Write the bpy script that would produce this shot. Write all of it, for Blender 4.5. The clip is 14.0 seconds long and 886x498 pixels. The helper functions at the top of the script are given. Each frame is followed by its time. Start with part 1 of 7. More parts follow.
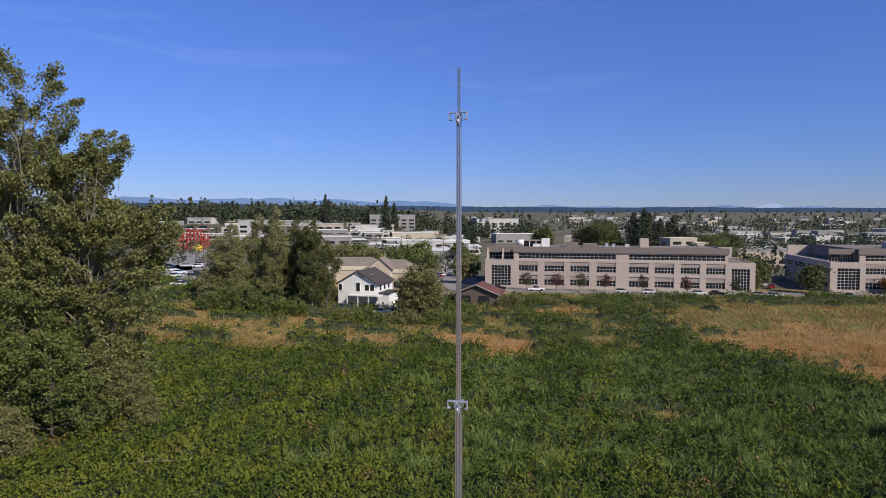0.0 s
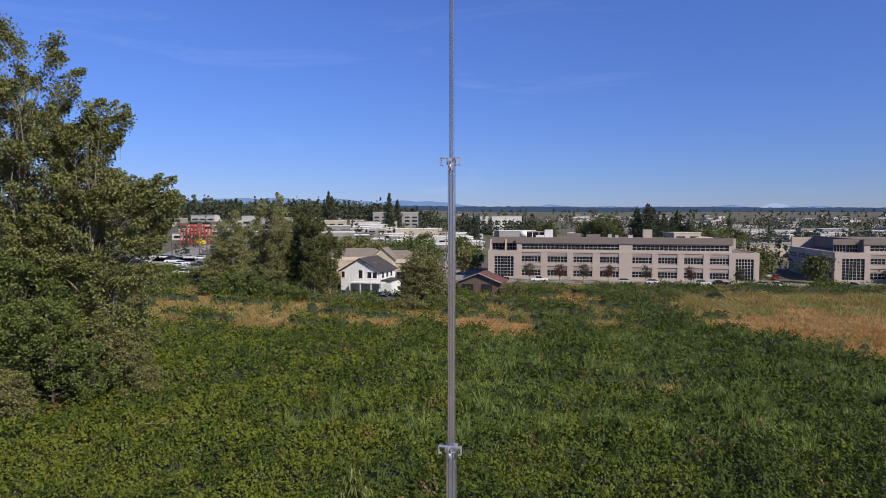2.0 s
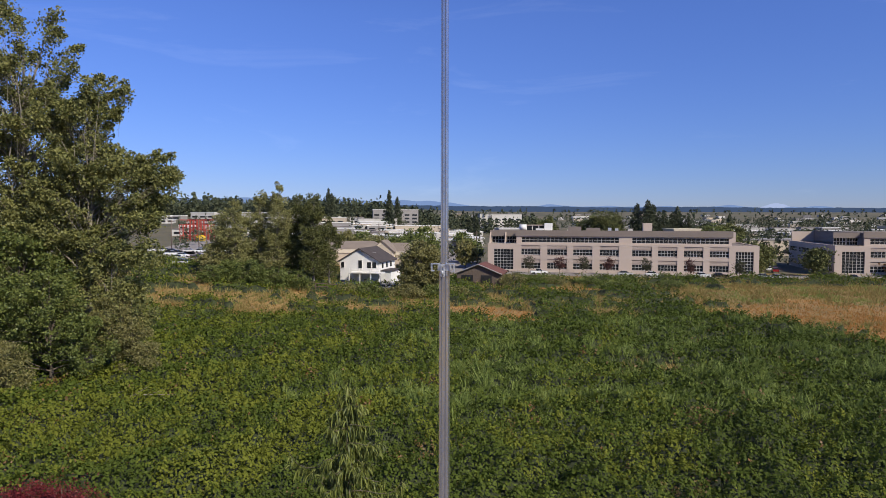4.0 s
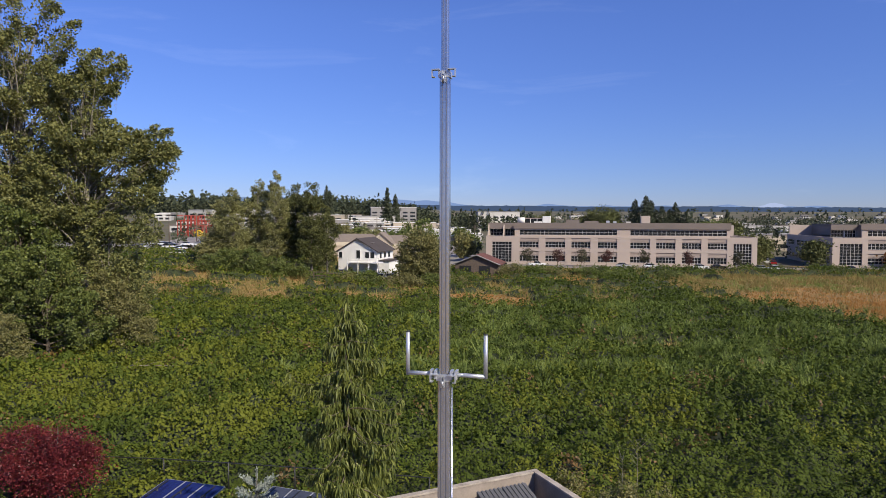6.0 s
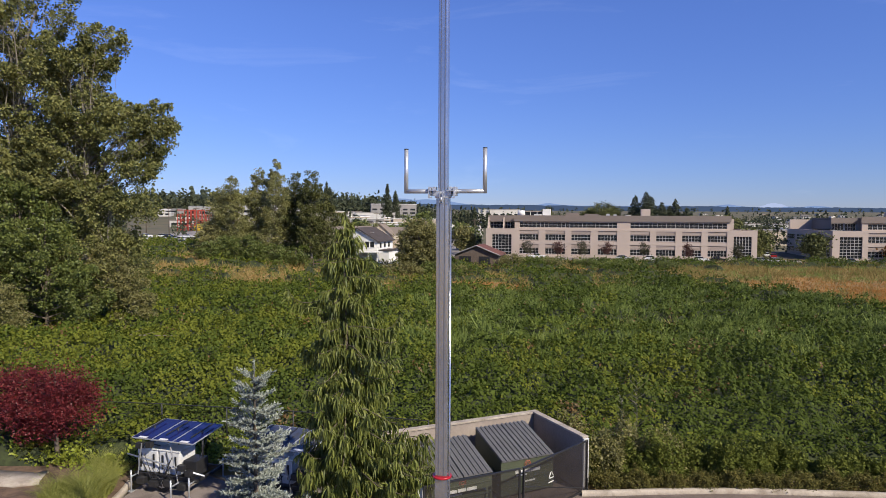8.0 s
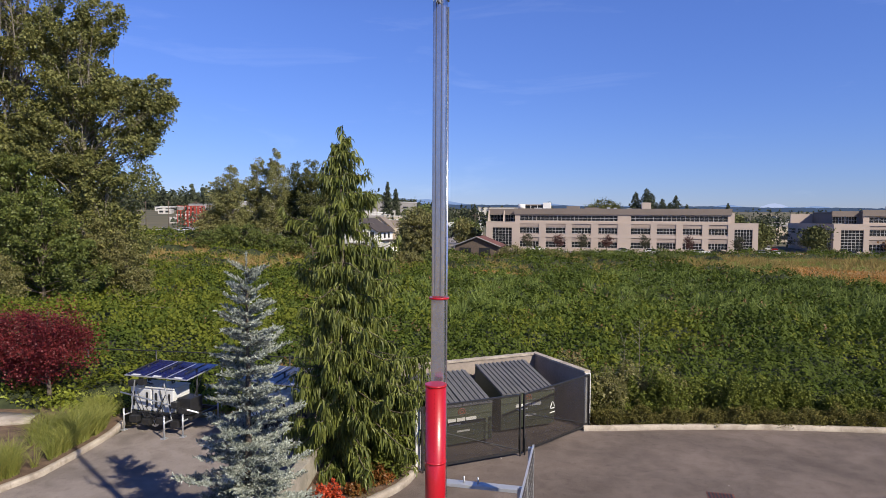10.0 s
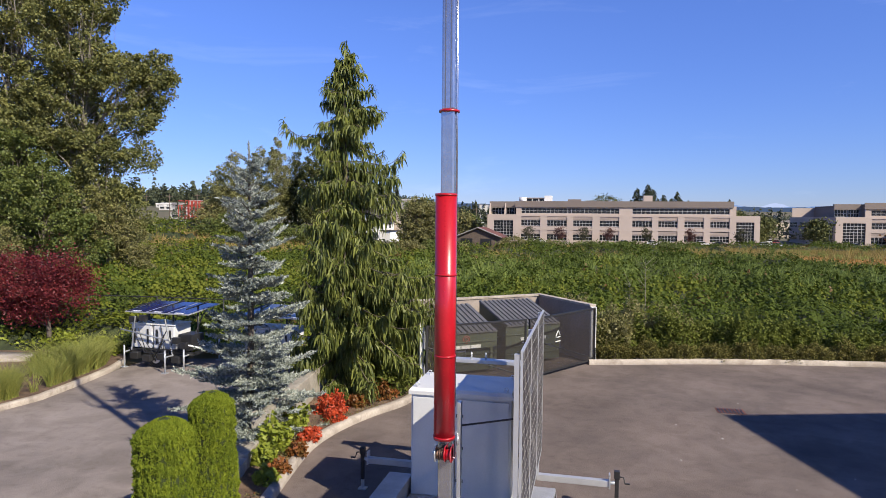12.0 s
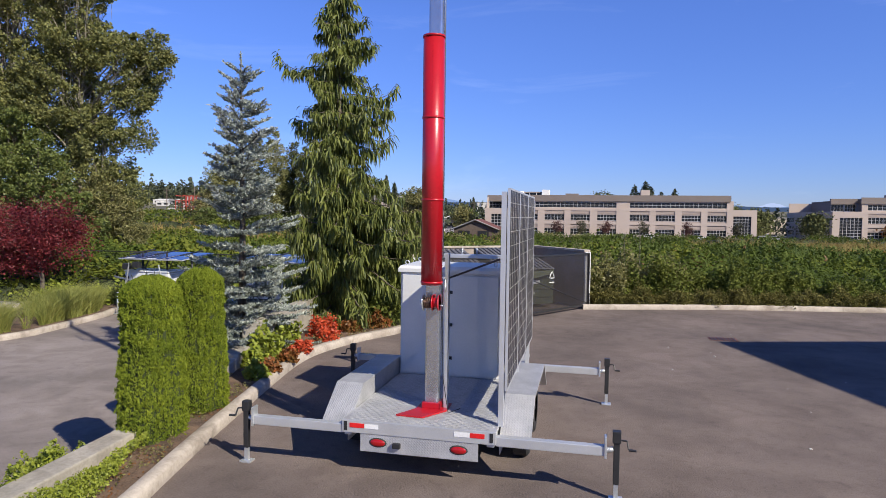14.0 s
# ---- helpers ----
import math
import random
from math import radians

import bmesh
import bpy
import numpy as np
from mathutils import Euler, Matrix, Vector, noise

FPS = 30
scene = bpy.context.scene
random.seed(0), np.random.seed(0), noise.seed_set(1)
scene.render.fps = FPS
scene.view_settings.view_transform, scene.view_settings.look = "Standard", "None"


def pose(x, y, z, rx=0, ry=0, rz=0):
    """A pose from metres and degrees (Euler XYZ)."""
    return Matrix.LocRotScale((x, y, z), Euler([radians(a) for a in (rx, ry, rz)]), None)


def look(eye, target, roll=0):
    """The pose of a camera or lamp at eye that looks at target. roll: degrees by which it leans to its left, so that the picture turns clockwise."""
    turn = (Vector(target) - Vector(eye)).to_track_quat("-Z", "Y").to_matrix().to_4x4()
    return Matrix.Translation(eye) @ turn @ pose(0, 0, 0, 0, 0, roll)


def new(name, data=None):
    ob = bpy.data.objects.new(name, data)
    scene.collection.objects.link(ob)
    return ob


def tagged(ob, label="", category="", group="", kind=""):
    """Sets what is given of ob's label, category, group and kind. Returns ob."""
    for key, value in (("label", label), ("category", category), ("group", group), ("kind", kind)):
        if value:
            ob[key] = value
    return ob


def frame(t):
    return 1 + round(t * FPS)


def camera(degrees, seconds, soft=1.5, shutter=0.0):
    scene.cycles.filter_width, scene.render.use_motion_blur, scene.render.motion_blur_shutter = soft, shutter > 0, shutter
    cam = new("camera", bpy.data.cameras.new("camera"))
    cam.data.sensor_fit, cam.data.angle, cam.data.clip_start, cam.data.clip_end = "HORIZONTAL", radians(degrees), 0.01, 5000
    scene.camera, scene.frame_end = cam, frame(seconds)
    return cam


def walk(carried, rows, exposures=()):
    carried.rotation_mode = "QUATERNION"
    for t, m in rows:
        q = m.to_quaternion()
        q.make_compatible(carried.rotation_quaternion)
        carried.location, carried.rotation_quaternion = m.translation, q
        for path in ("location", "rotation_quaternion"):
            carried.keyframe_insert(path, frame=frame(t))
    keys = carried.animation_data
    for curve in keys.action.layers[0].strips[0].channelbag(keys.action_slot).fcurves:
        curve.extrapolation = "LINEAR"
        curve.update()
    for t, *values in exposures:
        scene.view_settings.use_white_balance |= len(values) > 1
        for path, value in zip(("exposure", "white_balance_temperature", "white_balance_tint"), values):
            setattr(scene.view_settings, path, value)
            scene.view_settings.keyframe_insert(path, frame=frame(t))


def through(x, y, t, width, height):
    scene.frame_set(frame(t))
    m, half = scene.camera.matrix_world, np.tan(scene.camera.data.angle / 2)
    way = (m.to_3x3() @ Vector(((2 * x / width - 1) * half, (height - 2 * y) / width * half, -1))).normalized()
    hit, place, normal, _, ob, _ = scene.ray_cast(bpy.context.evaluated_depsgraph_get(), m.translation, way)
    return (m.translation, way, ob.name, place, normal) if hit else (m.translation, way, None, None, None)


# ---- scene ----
cam = camera(69.5, 14.0, soft=0.72)
PATH = [
    (0, (3.636, -7.190, 18.943), (3.195, -5.242, 18.846), -0.0),
    (0.5, (3.654, -7.215, 18.187), (3.210, -5.267, 18.091), -0.1),
    (1, (3.691, -7.193, 17.388), (3.245, -5.246, 17.293), -0.1),
    (1.5, (3.699, -7.154, 16.629), (3.253, -5.207, 16.534), -0.0),
    (2, (3.747, -7.081, 15.910), (3.296, -5.135, 15.814), 0.0),
    (2.5, (3.777, -7.046, 15.240), (3.322, -5.101, 15.144), 0.1),
    (3, (3.843, -7.038, 14.721), (3.388, -5.093, 14.624), 0.1),
    (5.5, (3.794, -7.038, 11.865), (3.350, -5.090, 11.771), 0.1),
    (6, (3.793, -7.018, 11.293), (3.348, -5.071, 11.197), 0.1),
    (6.5, (3.803, -7.015, 10.702), (3.359, -5.068, 10.605), 0.2),
    (7, (3.800, -7.004, 10.111), (3.356, -5.056, 10.013), 0.2),
    (7.5, (3.804, -6.993, 9.535), (3.360, -5.045, 9.438), 0.2),
    (8, (3.816, -7.026, 9.049), (3.371, -5.078, 8.951), 0.3),
    (10.5, (3.773, -6.629, 6.184), (3.327, -4.682, 6.087), 0.4),
    (11, (3.739, -6.594, 5.625), (3.293, -4.646, 5.527), 0.5),
    (11.5, (3.709, -6.583, 5.077), (3.262, -4.636, 4.979), 0.5),
    (12, (3.672, -6.596, 4.606), (3.224, -4.649, 4.507), 0.5),
    (12.5, (3.722, -6.617, 4.154), (3.274, -4.671, 4.055), 0.6),
    (13, (3.814, -6.622, 3.717), (3.371, -4.675, 3.617), 0.6),
    (13.5, (3.837, -6.624, 3.297), (3.395, -4.676, 3.195), 0.6),
    (14, (3.813, -6.631, 2.878), (3.372, -4.683, 2.776), 0.7),
]
walk(cam, [(t, look(eye, target, roll)) for t, eye, target, roll in PATH], exposures=[(0, 0.0, 6320, 10), (3, 0.06, 6400, 10), (5.5, 0.17, 6650, 10), (8, 0.24, 6680, 10), (11, 0.37, 6650, 10), (12.2, 0.49, 6580, 10), (13, 0.48, 6520, 10), (14, 0.41, 6400, 10)])

# ---- light ----
SUN_EL, SUN_TO = radians(37.0), Vector((0.83, -0.55, 0.0)).normalized()
world = bpy.data.worlds.new("sky")
scene.world = world
world.use_nodes = True
wn, wl = world.node_tree.nodes, world.node_tree.links
sky = wn.new("ShaderNodeTexSky")
sky.sky_type, sky.sun_disc, sky.sun_elevation = "NISHITA", False, SUN_EL
sky.sun_rotation = math.atan2(SUN_TO.x, SUN_TO.y)
sky.altitude, sky.air_density, sky.dust_density, sky.ozone_density = 50, 1.0, 0.0, 6.0
wn["Background"].inputs["Strength"].default_value = 0.085
tint = wn.new("ShaderNodeMix")
tint.data_type, tint.blend_type = "RGBA", "MULTIPLY"
tint.inputs["Factor"].default_value = 1.0
tint.inputs["B"].default_value = (0.78, 0.86, 1.37, 1)
wl.new(sky.outputs["Color"], tint.inputs["A"])
# thin high wisps of cirrus
wco, wmap, wnoise, wrange, wadd = wn.new("ShaderNodeTexCoord"), wn.new("ShaderNodeMapping"), wn.new("ShaderNodeTexNoise"), wn.new("ShaderNodeMapRange"), wn.new("ShaderNodeMix")
wmap.inputs["Scale"].default_value, wmap.inputs["Rotation"].default_value = (1.3, 1.3, 7.0), (0.12, -0.10, 2.1)
wnoise.inputs["Scale"].default_value, wnoise.inputs["Detail"].default_value, wnoise.inputs["Roughness"].default_value, wnoise.inputs["Distortion"].default_value = 2.4, 7.0, 0.62, 0.5
wrange.inputs["From Min"].default_value, wrange.inputs["From Max"].default_value = 0.57, 0.93
wl.new(wco.outputs["Generated"], wmap.inputs["Vector"])
wl.new(wmap.outputs["Vector"], wnoise.inputs["Vector"])
wl.new(wnoise.outputs["Fac"], wrange.inputs["Value"])
wadd.data_type, wadd.blend_type = "RGBA", "ADD"
wadd.inputs["B"].default_value = (1.2, 1.15, 0.9, 1)
wl.new(wrange.outputs["Result"], wadd.inputs["Factor"])
# the sky pales a little less towards the horizon
wsep, wgrad, wdim = wn.new("ShaderNodeSeparateXYZ"), wn.new("ShaderNodeMapRange"), wn.new("ShaderNodeMix")
wl.new(wco.outputs["Generated"], wsep.inputs["Vector"])
wl.new(wsep.outputs["Z"], wgrad.inputs["Value"])
wgrad.inputs["From Min"].default_value, wgrad.inputs["From Max"].default_value = 0.0, 0.30
wgrad.inputs["To Min"].default_value, wgrad.inputs["To Max"].default_value = 0.80, 1.11
wdim.data_type, wdim.blend_type = "RGBA", "MULTIPLY"
wdim.inputs["Factor"].default_value = 1.0
wl.new(tint.outputs["Result"], wdim.inputs["A"])
wl.new(wgrad.outputs["Result"], wdim.inputs["B"])
# and deepens smoothly towards the zenith
whigh, wdeep = wn.new("ShaderNodeMapRange"), wn.new("ShaderNodeMix")
whigh.interpolation_type = "SMOOTHSTEP"
whigh.inputs["From Min"].default_value, whigh.inputs["From Max"].default_value = 0.26, 0.95
whigh.inputs["To Min"].default_value, whigh.inputs["To Max"].default_value = 1.0, 0.55
wl.new(wsep.outputs["Z"], whigh.inputs["Value"])
wdeep.data_type, wdeep.blend_type = "RGBA", "MULTIPLY"
wdeep.inputs["Factor"].default_value = 1.0
wl.new(wdim.outputs["Result"], wdeep.inputs["A"])
wl.new(whigh.outputs["Result"], wdeep.inputs["B"])
wl.new(wdeep.outputs["Result"], wadd.inputs["A"])
wl.new(wadd.outputs["Result"], wn["Background"].inputs["Color"])

sun = new("sun", bpy.data.lights.new("sun", "SUN"))
sun.data.energy, sun.data.angle, sun.data.color = 5.0, radians(0.55), (1.0, 0.915, 0.77)
sun_from = SUN_TO * math.cos(SUN_EL) + Vector((0, 0, math.sin(SUN_EL)))
sun.matrix_world = look(sun_from * 60, (0, 0, 0))

# ---- tools ----
rng = np.random.default_rng(7)


def smooth(a, b, v):
    t = np.clip((np.asarray(v, float) - a) / (b - a), 0, 1)
    return t * t * (3 - 2 * t)


def waves(x, y, size, seed=0):
    """Soft uneven field, about -1 to 1."""
    r = np.random.default_rng(seed + 100)
    v = 0
    for i in range(9):
        a, s = r.uniform(0, 6.28), 6.28 / size * (0.55 * 1.28 ** i)
        v = v + np.sin((x * np.cos(a) + y * np.sin(a)) * s + r.uniform(0, 6.28)) * 0.9 ** i
    return v / 2.6


def town(u, d, z=0.0):
    """A place by its distance to the right of and ahead of the lot, in the direction of the town."""
    return Vector((3.75 + 0.9753 * u - 0.2207 * d, -7.2 + 0.2207 * u + 0.9753 * d, z))


TOWN_TURN = 12.75


def to_town(x, y):
    return (x - 3.75) * 0.9753 + (y + 7.2) * 0.2207, -(x - 3.75) * 0.2207 + (y + 7.2) * 0.9753


def past(x, y):
    """How far a place lies behind the lot's back edge."""
    return -0.262 * x + 0.965 * y - 12.0


def ground_z(x, y):
    x, y = np.asarray(x, float), np.asarray(y, float)
    s = past(x, y)
    u, d = to_town(x, y)
    z = -2.7 * smooth(3, 46, s) - 0.5 * smooth(60, 160, s)
    z = z + 0.9 * smooth(-10, -45, u) * smooth(8, 40, s) * (1 - smooth(120, 200, s))
    z = z - 0.75 * (1 - smooth(-0.5, 1.5, x)) * (1 - smooth(1, 8, s))
    z = z + 4.2 * smooth(0, -65, u) * smooth(90, 150, d)
    return z + 52 * smooth(1000, 3500, d) + 13 * smooth(330, 700, d) * smooth(0.12, -0.2, u / np.maximum(d, 1))


def obj(name, me, mat, parent=None, label=""):
    ob = new(name, me)
    if mat is not None:
        me.materials.append(mat)
    if parent is not None:
        ob.parent = parent
    if label:
        ob["label"] = label
    return ob


def part(name, bm, mat, parent=None, label="", soft=False):
    me = bpy.data.meshes.new(name)
    bm.normal_update()
    bm.to_mesh(me)
    bm.free()
    if soft:
        for p in me.polygons:
            p.use_smooth = True
    return obj(name, me, mat, parent, label)


def raw(name, verts, faces, mat, parent=None, label="", soft=False):
    """One mesh from arrays; all faces have the same number of corners."""
    verts, faces = np.asarray(verts, np.float32), np.asarray(faces, np.int32)
    me = bpy.data.meshes.new(name)
    k = faces.shape[1]
    me.vertices.add(len(verts))
    me.vertices.foreach_set("co", verts.ravel())
    me.loops.add(faces.size)
    me.loops.foreach_set("vertex_index", faces.ravel())
    me.polygons.add(len(faces))
    me.polygons.foreach_set("loop_start", np.arange(0, faces.size, k, dtype=np.int32))
    if soft:
        me.polygons.foreach_set("use_smooth", np.ones(len(faces), bool))
    me.update(calc_edges=True)
    return obj(name, me, mat, parent, label)


def thing(name, place, label, category, group="", turn=0.0, kind=""):
    ob = new(name)
    ob.empty_display_size = 0.2
    ob.matrix_basis = pose(place[0], place[1], place[2], 0, 0, turn)
    return tagged(ob, label, category, group, kind)


def box(bm, x0, x1, y0, y1, z0, z1, bevel=0.0, m=None):
    g = bmesh.ops.create_cube(bm, size=1.0)
    vs = g["verts"]
    for v in vs:
        v.co = Vector((x0 + (v.co.x + 0.5) * (x1 - x0), y0 + (v.co.y + 0.5) * (y1 - y0), z0 + (v.co.z + 0.5) * (z1 - z0)))
    if bevel:
        es = list({e for v in vs for e in v.link_edges})
        r = bmesh.ops.bevel(bm, geom=es, offset=bevel, segments=2, affect="EDGES", profile=0.6)
        vs = list({v for f in r["faces"] for v in f.verts} | {v for v in vs if v.is_valid})
    if m is not None:
        for v in vs:
            if v.is_valid:
                v.co = m @ v.co
    return bm


def boxed(name, dims, mat, parent, label="", bevel=0.0, m=None):
    bm = bmesh.new()
    box(bm, *dims, bevel=bevel, m=m)
    return part(name, bm, mat, parent, label)


def rod(bm, p0, p1, r0, r1=None, seg=10, caps=True):
    p0, p1 = Vector(p0), Vector(p1)
    r1 = r0 if r1 is None else r1
    ax = (p1 - p0).normalized()
    q = ax.to_track_quat("Z", "Y").to_matrix()
    a, b = [], []
    for i in range(seg):
        c = Vector((math.cos(6.28318 * i / seg), math.sin(6.28318 * i / seg), 0))
        a.append(bm.verts.new(p0 + q @ c * r0))
        b.append(bm.verts.new(p1 + q @ c * r1))
    for i in range(seg):
        f = bm.faces.new((a[i], a[(i + 1) % seg], b[(i + 1) % seg], b[i]))
        f.smooth = seg > 6
    if caps:
        bm.faces.new(a[::-1])
        bm.faces.new(b)
    return bm


def rodded(name, p0, p1, r0, mat, parent, label="", r1=None, seg=12):
    bm = bmesh.new()
    rod(bm, p0, p1, r0, r1, seg)
    return part(name, bm, mat, parent, label)


def tubes(paths, seg=6):
    """Vertices and quads of tapering tubes; each path is a list of (point, radius)."""
    V, F, n = [], [], 0
    for path in paths:
        pts = [Vector(p) for p, _ in path]
        for i, (p, r) in enumerate(path):
            d = (pts[min(i + 1, len(pts) - 1)] - pts[max(i - 1, 0)]).normalized()
            q = d.to_track_quat("Z", "Y").to_matrix()
            for k in range(seg):
                a = 6.28318 * k / seg
                V.append(pts[i] + q @ Vector((math.cos(a) * r, math.sin(a) * r, 0)))
        for i in range(len(path) - 1):
            for k in range(seg):
                k2 = (k + 1) % seg
                F.append((n + i * seg + k, n + i * seg + k2, n + (i + 1) * seg + k2, n + (i + 1) * seg + k))
        n += len(path) * seg
    return [tuple(v) for v in V], F


def directions(n, up=0.0, r=rng):
    v = r.normal(size=(n, 3))
    v[:, 2] += up
    return v / np.linalg.norm(v, axis=1, keepdims=True)


def leaves(name, C, size, mat, parent=None, label="", long=1.7, up=0.6, stand=0.0, r=rng, face=None, loose=0.75):
    """Small pointed leaf faces about the places C, each an island of its own."""
    C = np.asarray(C, float)
    n = len(C)
    N = directions(n, up, r)
    if face is not None:
        N = N * loose + face
        N /= np.linalg.norm(N, axis=1, keepdims=True) + 1e-9
    A = np.cross(N, directions(n, 0, r))
    A /= np.linalg.norm(A, axis=1, keepdims=True) + 1e-9
    if stand:
        A = A * (1 - stand) + np.array([[0, 0, stand]])
        A /= np.linalg.norm(A, axis=1, keepdims=True)
    B = np.cross(N, A)
    s = (np.asarray(size) * r.uniform(0.65, 1.3, n))[:, None]
    A, B = A * s * 0.5 * long, B * s * 0.5
    V = np.stack([C - A, C + B, C + A, C - B], 1).reshape(-1, 3)
    return raw(name, V, np.arange(4 * n).reshape(n, 4), mat, parent, label)


def blades(name, C, height, width, mat, parent=None, label="", lean=0.35, r=rng, flat=False, out=None):
    """Grass blades that stand at the places C: narrow bent strips of two faces."""
    C = np.asarray(C, float)
    n = len(C)
    a = r.uniform(0, 6.28, n)
    side = np.stack([np.cos(a), np.sin(a), 0 * a], 1) * (np.asarray(width) * r.uniform(0.6, 1.3, n))[:, None] * 0.5
    b = r.uniform(0, 6.28, n)
    h = (np.asarray(height) * r.uniform(0.6, 1.25, n))[:, None]
    ln = np.stack([np.cos(b), np.sin(b), 0 * b], 1) * r.uniform(0.1, 1, n)[:, None] * lean * h
    if out is not None:
        ln = 0.35 * ln + out * lean * h
    up = np.array([[0, 0, 1.0]])
    M = C + up * h * 0.6 + ln * 0.35
    T = C + up * h * 0.95 + ln
    if flat:
        V = np.stack([C - side, C + side, T + side * 0.25, T - side * 0.25], 1).reshape(-1, 3)
        return raw(name, V, np.arange(4 * n).reshape(n, 4), mat, parent, label)
    V = np.stack([C - side, C + side, M + side * 0.8, M - side * 0.8, T + side * 0.1, T - side * 0.1], 1).reshape(-1, 3)
    i = np.arange(n)[:, None] * 6
    F = np.concatenate([i + np.array([[0, 1, 2, 3]]), i + np.array([[3, 2, 4, 5]])])
    return raw(name, V, F, mat, parent, label)


# ---- materials ----
def material(name, a, b=None, rough=0.6, metal=0.0, scale=3.0, fine=40.0, bump=0.15, spread=0.5, island=0.0, object_random=0.0, spec=0.5, coat=0.0):
    """A surface with a broad and a fine variation between the colours a and b, and a fine relief."""
    m = bpy.data.materials.new(name)
    m.use_nodes = True
    n, l = m.node_tree.nodes, m.node_tree.links
    p = n["Principled BSDF"]
    b = b or tuple(c * 0.72 for c in a)
    co = n.new("ShaderNodeTexCoord")
    broad, grain = n.new("ShaderNodeTexNoise"), n.new("ShaderNodeTexNoise")
    for t, s, det in ((broad, scale, 4), (grain, fine, 3)):
        t.inputs["Scale"].default_value, t.inputs["Detail"].default_value, t.inputs["Roughness"].default_value = s, det, 0.6
        l.new(co.outputs["Object"], t.inputs["Vector"])
    add = n.new("ShaderNodeMath")
    add.operation = "MULTIPLY_ADD"
    l.new(grain.outputs["Fac"], add.inputs[0])
    add.inputs[1].default_value = 0.6
    l.new(broad.outputs["Fac"], add.inputs[2])
    fac = add.outputs[0]
    if island or object_random:
        src = n.new("ShaderNodeNewGeometry").outputs["Random Per Island"] if island else n.new("ShaderNodeObjectInfo").outputs["Random"]
        mix = n.new("ShaderNodeMath")
        mix.operation = "MULTIPLY_ADD"
        l.new(src, mix.inputs[0])
        mix.inputs[1].default_value = island or object_random
        l.new(fac, mix.inputs[2])
        fac = mix.outputs[0]
    ramp = n.new("ShaderNodeMapRange")
    mid = 0.8 + 0.5 * (island or object_random)
    half = 0.32 / max(spread, 0.05) * 0.5 + 0.5 * (island or object_random) * 0.6
    ramp.inputs["From Min"].default_value, ramp.inputs["From Max"].default_value = mid - half, mid + half
    l.new(fac, ramp.inputs["Value"])
    cm = n.new("ShaderNodeMix")
    cm.data_type = "RGBA"
    cm.inputs["A"].default_value, cm.inputs["B"].default_value = (*a, 1), (*b, 1)
    l.new(ramp.outputs["Result"], cm.inputs["Factor"])
    l.new(cm.outputs["Result"], p.inputs["Base Color"])
    p.inputs["Roughness"].default_value, p.inputs["Metallic"].default_value = rough, metal
    p.inputs["Specular IOR Level"].default_value = spec
    p.inputs["Coat Weight"].default_value = coat
    if bump:
        bp = n.new("ShaderNodeBump")
        bp.inputs["Strength"].default_value, bp.inputs["Distance"].default_value = bump, 0.02
        l.new(grain.outputs["Fac"], bp.inputs["Height"])
        l.new(bp.outputs["Normal"], p.inputs["Normal"])
    return m


def foliage(name, a, b, scale=0.25, island=0.9, rough=0.5, through=0.3, spec=0.35):
    """Leaf material: per-leaf and patchy colour, with some light passing through."""
    m = material(name, a, b, rough, 0, scale, 2.0, 0, 0.5, island=island, spec=spec)
    n, l = m.node_tree.nodes, m.node_tree.links
    p, out = n["Principled BSDF"], n["Material Output"]
    tr, mx = n.new("ShaderNodeBsdfTranslucent"), n.new("ShaderNodeMixShader")
    l.new(p.inputs["Base Color"].links[0].from_socket, tr.inputs["Color"])
    mx.inputs["Fac"].default_value = through
    l.new(p.outputs["BSDF"], mx.inputs[1])
    l.new(tr.outputs["BSDF"], mx.inputs[2])
    l.new(mx.outputs["Shader"], out.inputs["Surface"])
    return m


def plain(name, a, rough=0.5, metal=0.0, b=None, **k):
    return material(name, a, b or tuple(c * 0.85 for c in a), rough, metal, k.pop("scale", 2.0), k.pop("fine", 60.0), k.pop("bump", 0.05), **k)


def mottle(mat, scale, low, edge=(0.42, 0.62), detail=5):
    """Worn and stained patches: the base colour is toned down where a soft noise runs high."""
    n, l = mat.node_tree.nodes, mat.node_tree.links
    p = n["Principled BSDF"]
    src = p.inputs["Base Color"].links[0].from_socket
    tx, rp, mx, co = n.new("ShaderNodeTexNoise"), n.new("ShaderNodeMapRange"), n.new("ShaderNodeMix"), n.new("ShaderNodeTexCoord")
    tx.inputs["Scale"].default_value, tx.inputs["Detail"].default_value, tx.inputs["Distortion"].default_value = scale, detail, 0.6
    l.new(co.outputs["Object"], tx.inputs["Vector"])
    rp.inputs["From Min"].default_value, rp.inputs["From Max"].default_value = edge
    l.new(tx.outputs["Fac"], rp.inputs["Value"])
    mx.data_type, mx.blend_type = "RGBA", "MULTIPLY"
    mx.inputs["B"].default_value = (low, low * 0.985, low * 0.97, 1)
    l.new(rp.outputs["Result"], mx.inputs["Factor"])
    l.new(src, mx.inputs["A"])
    l.new(mx.outputs["Result"], p.inputs["Base Color"])


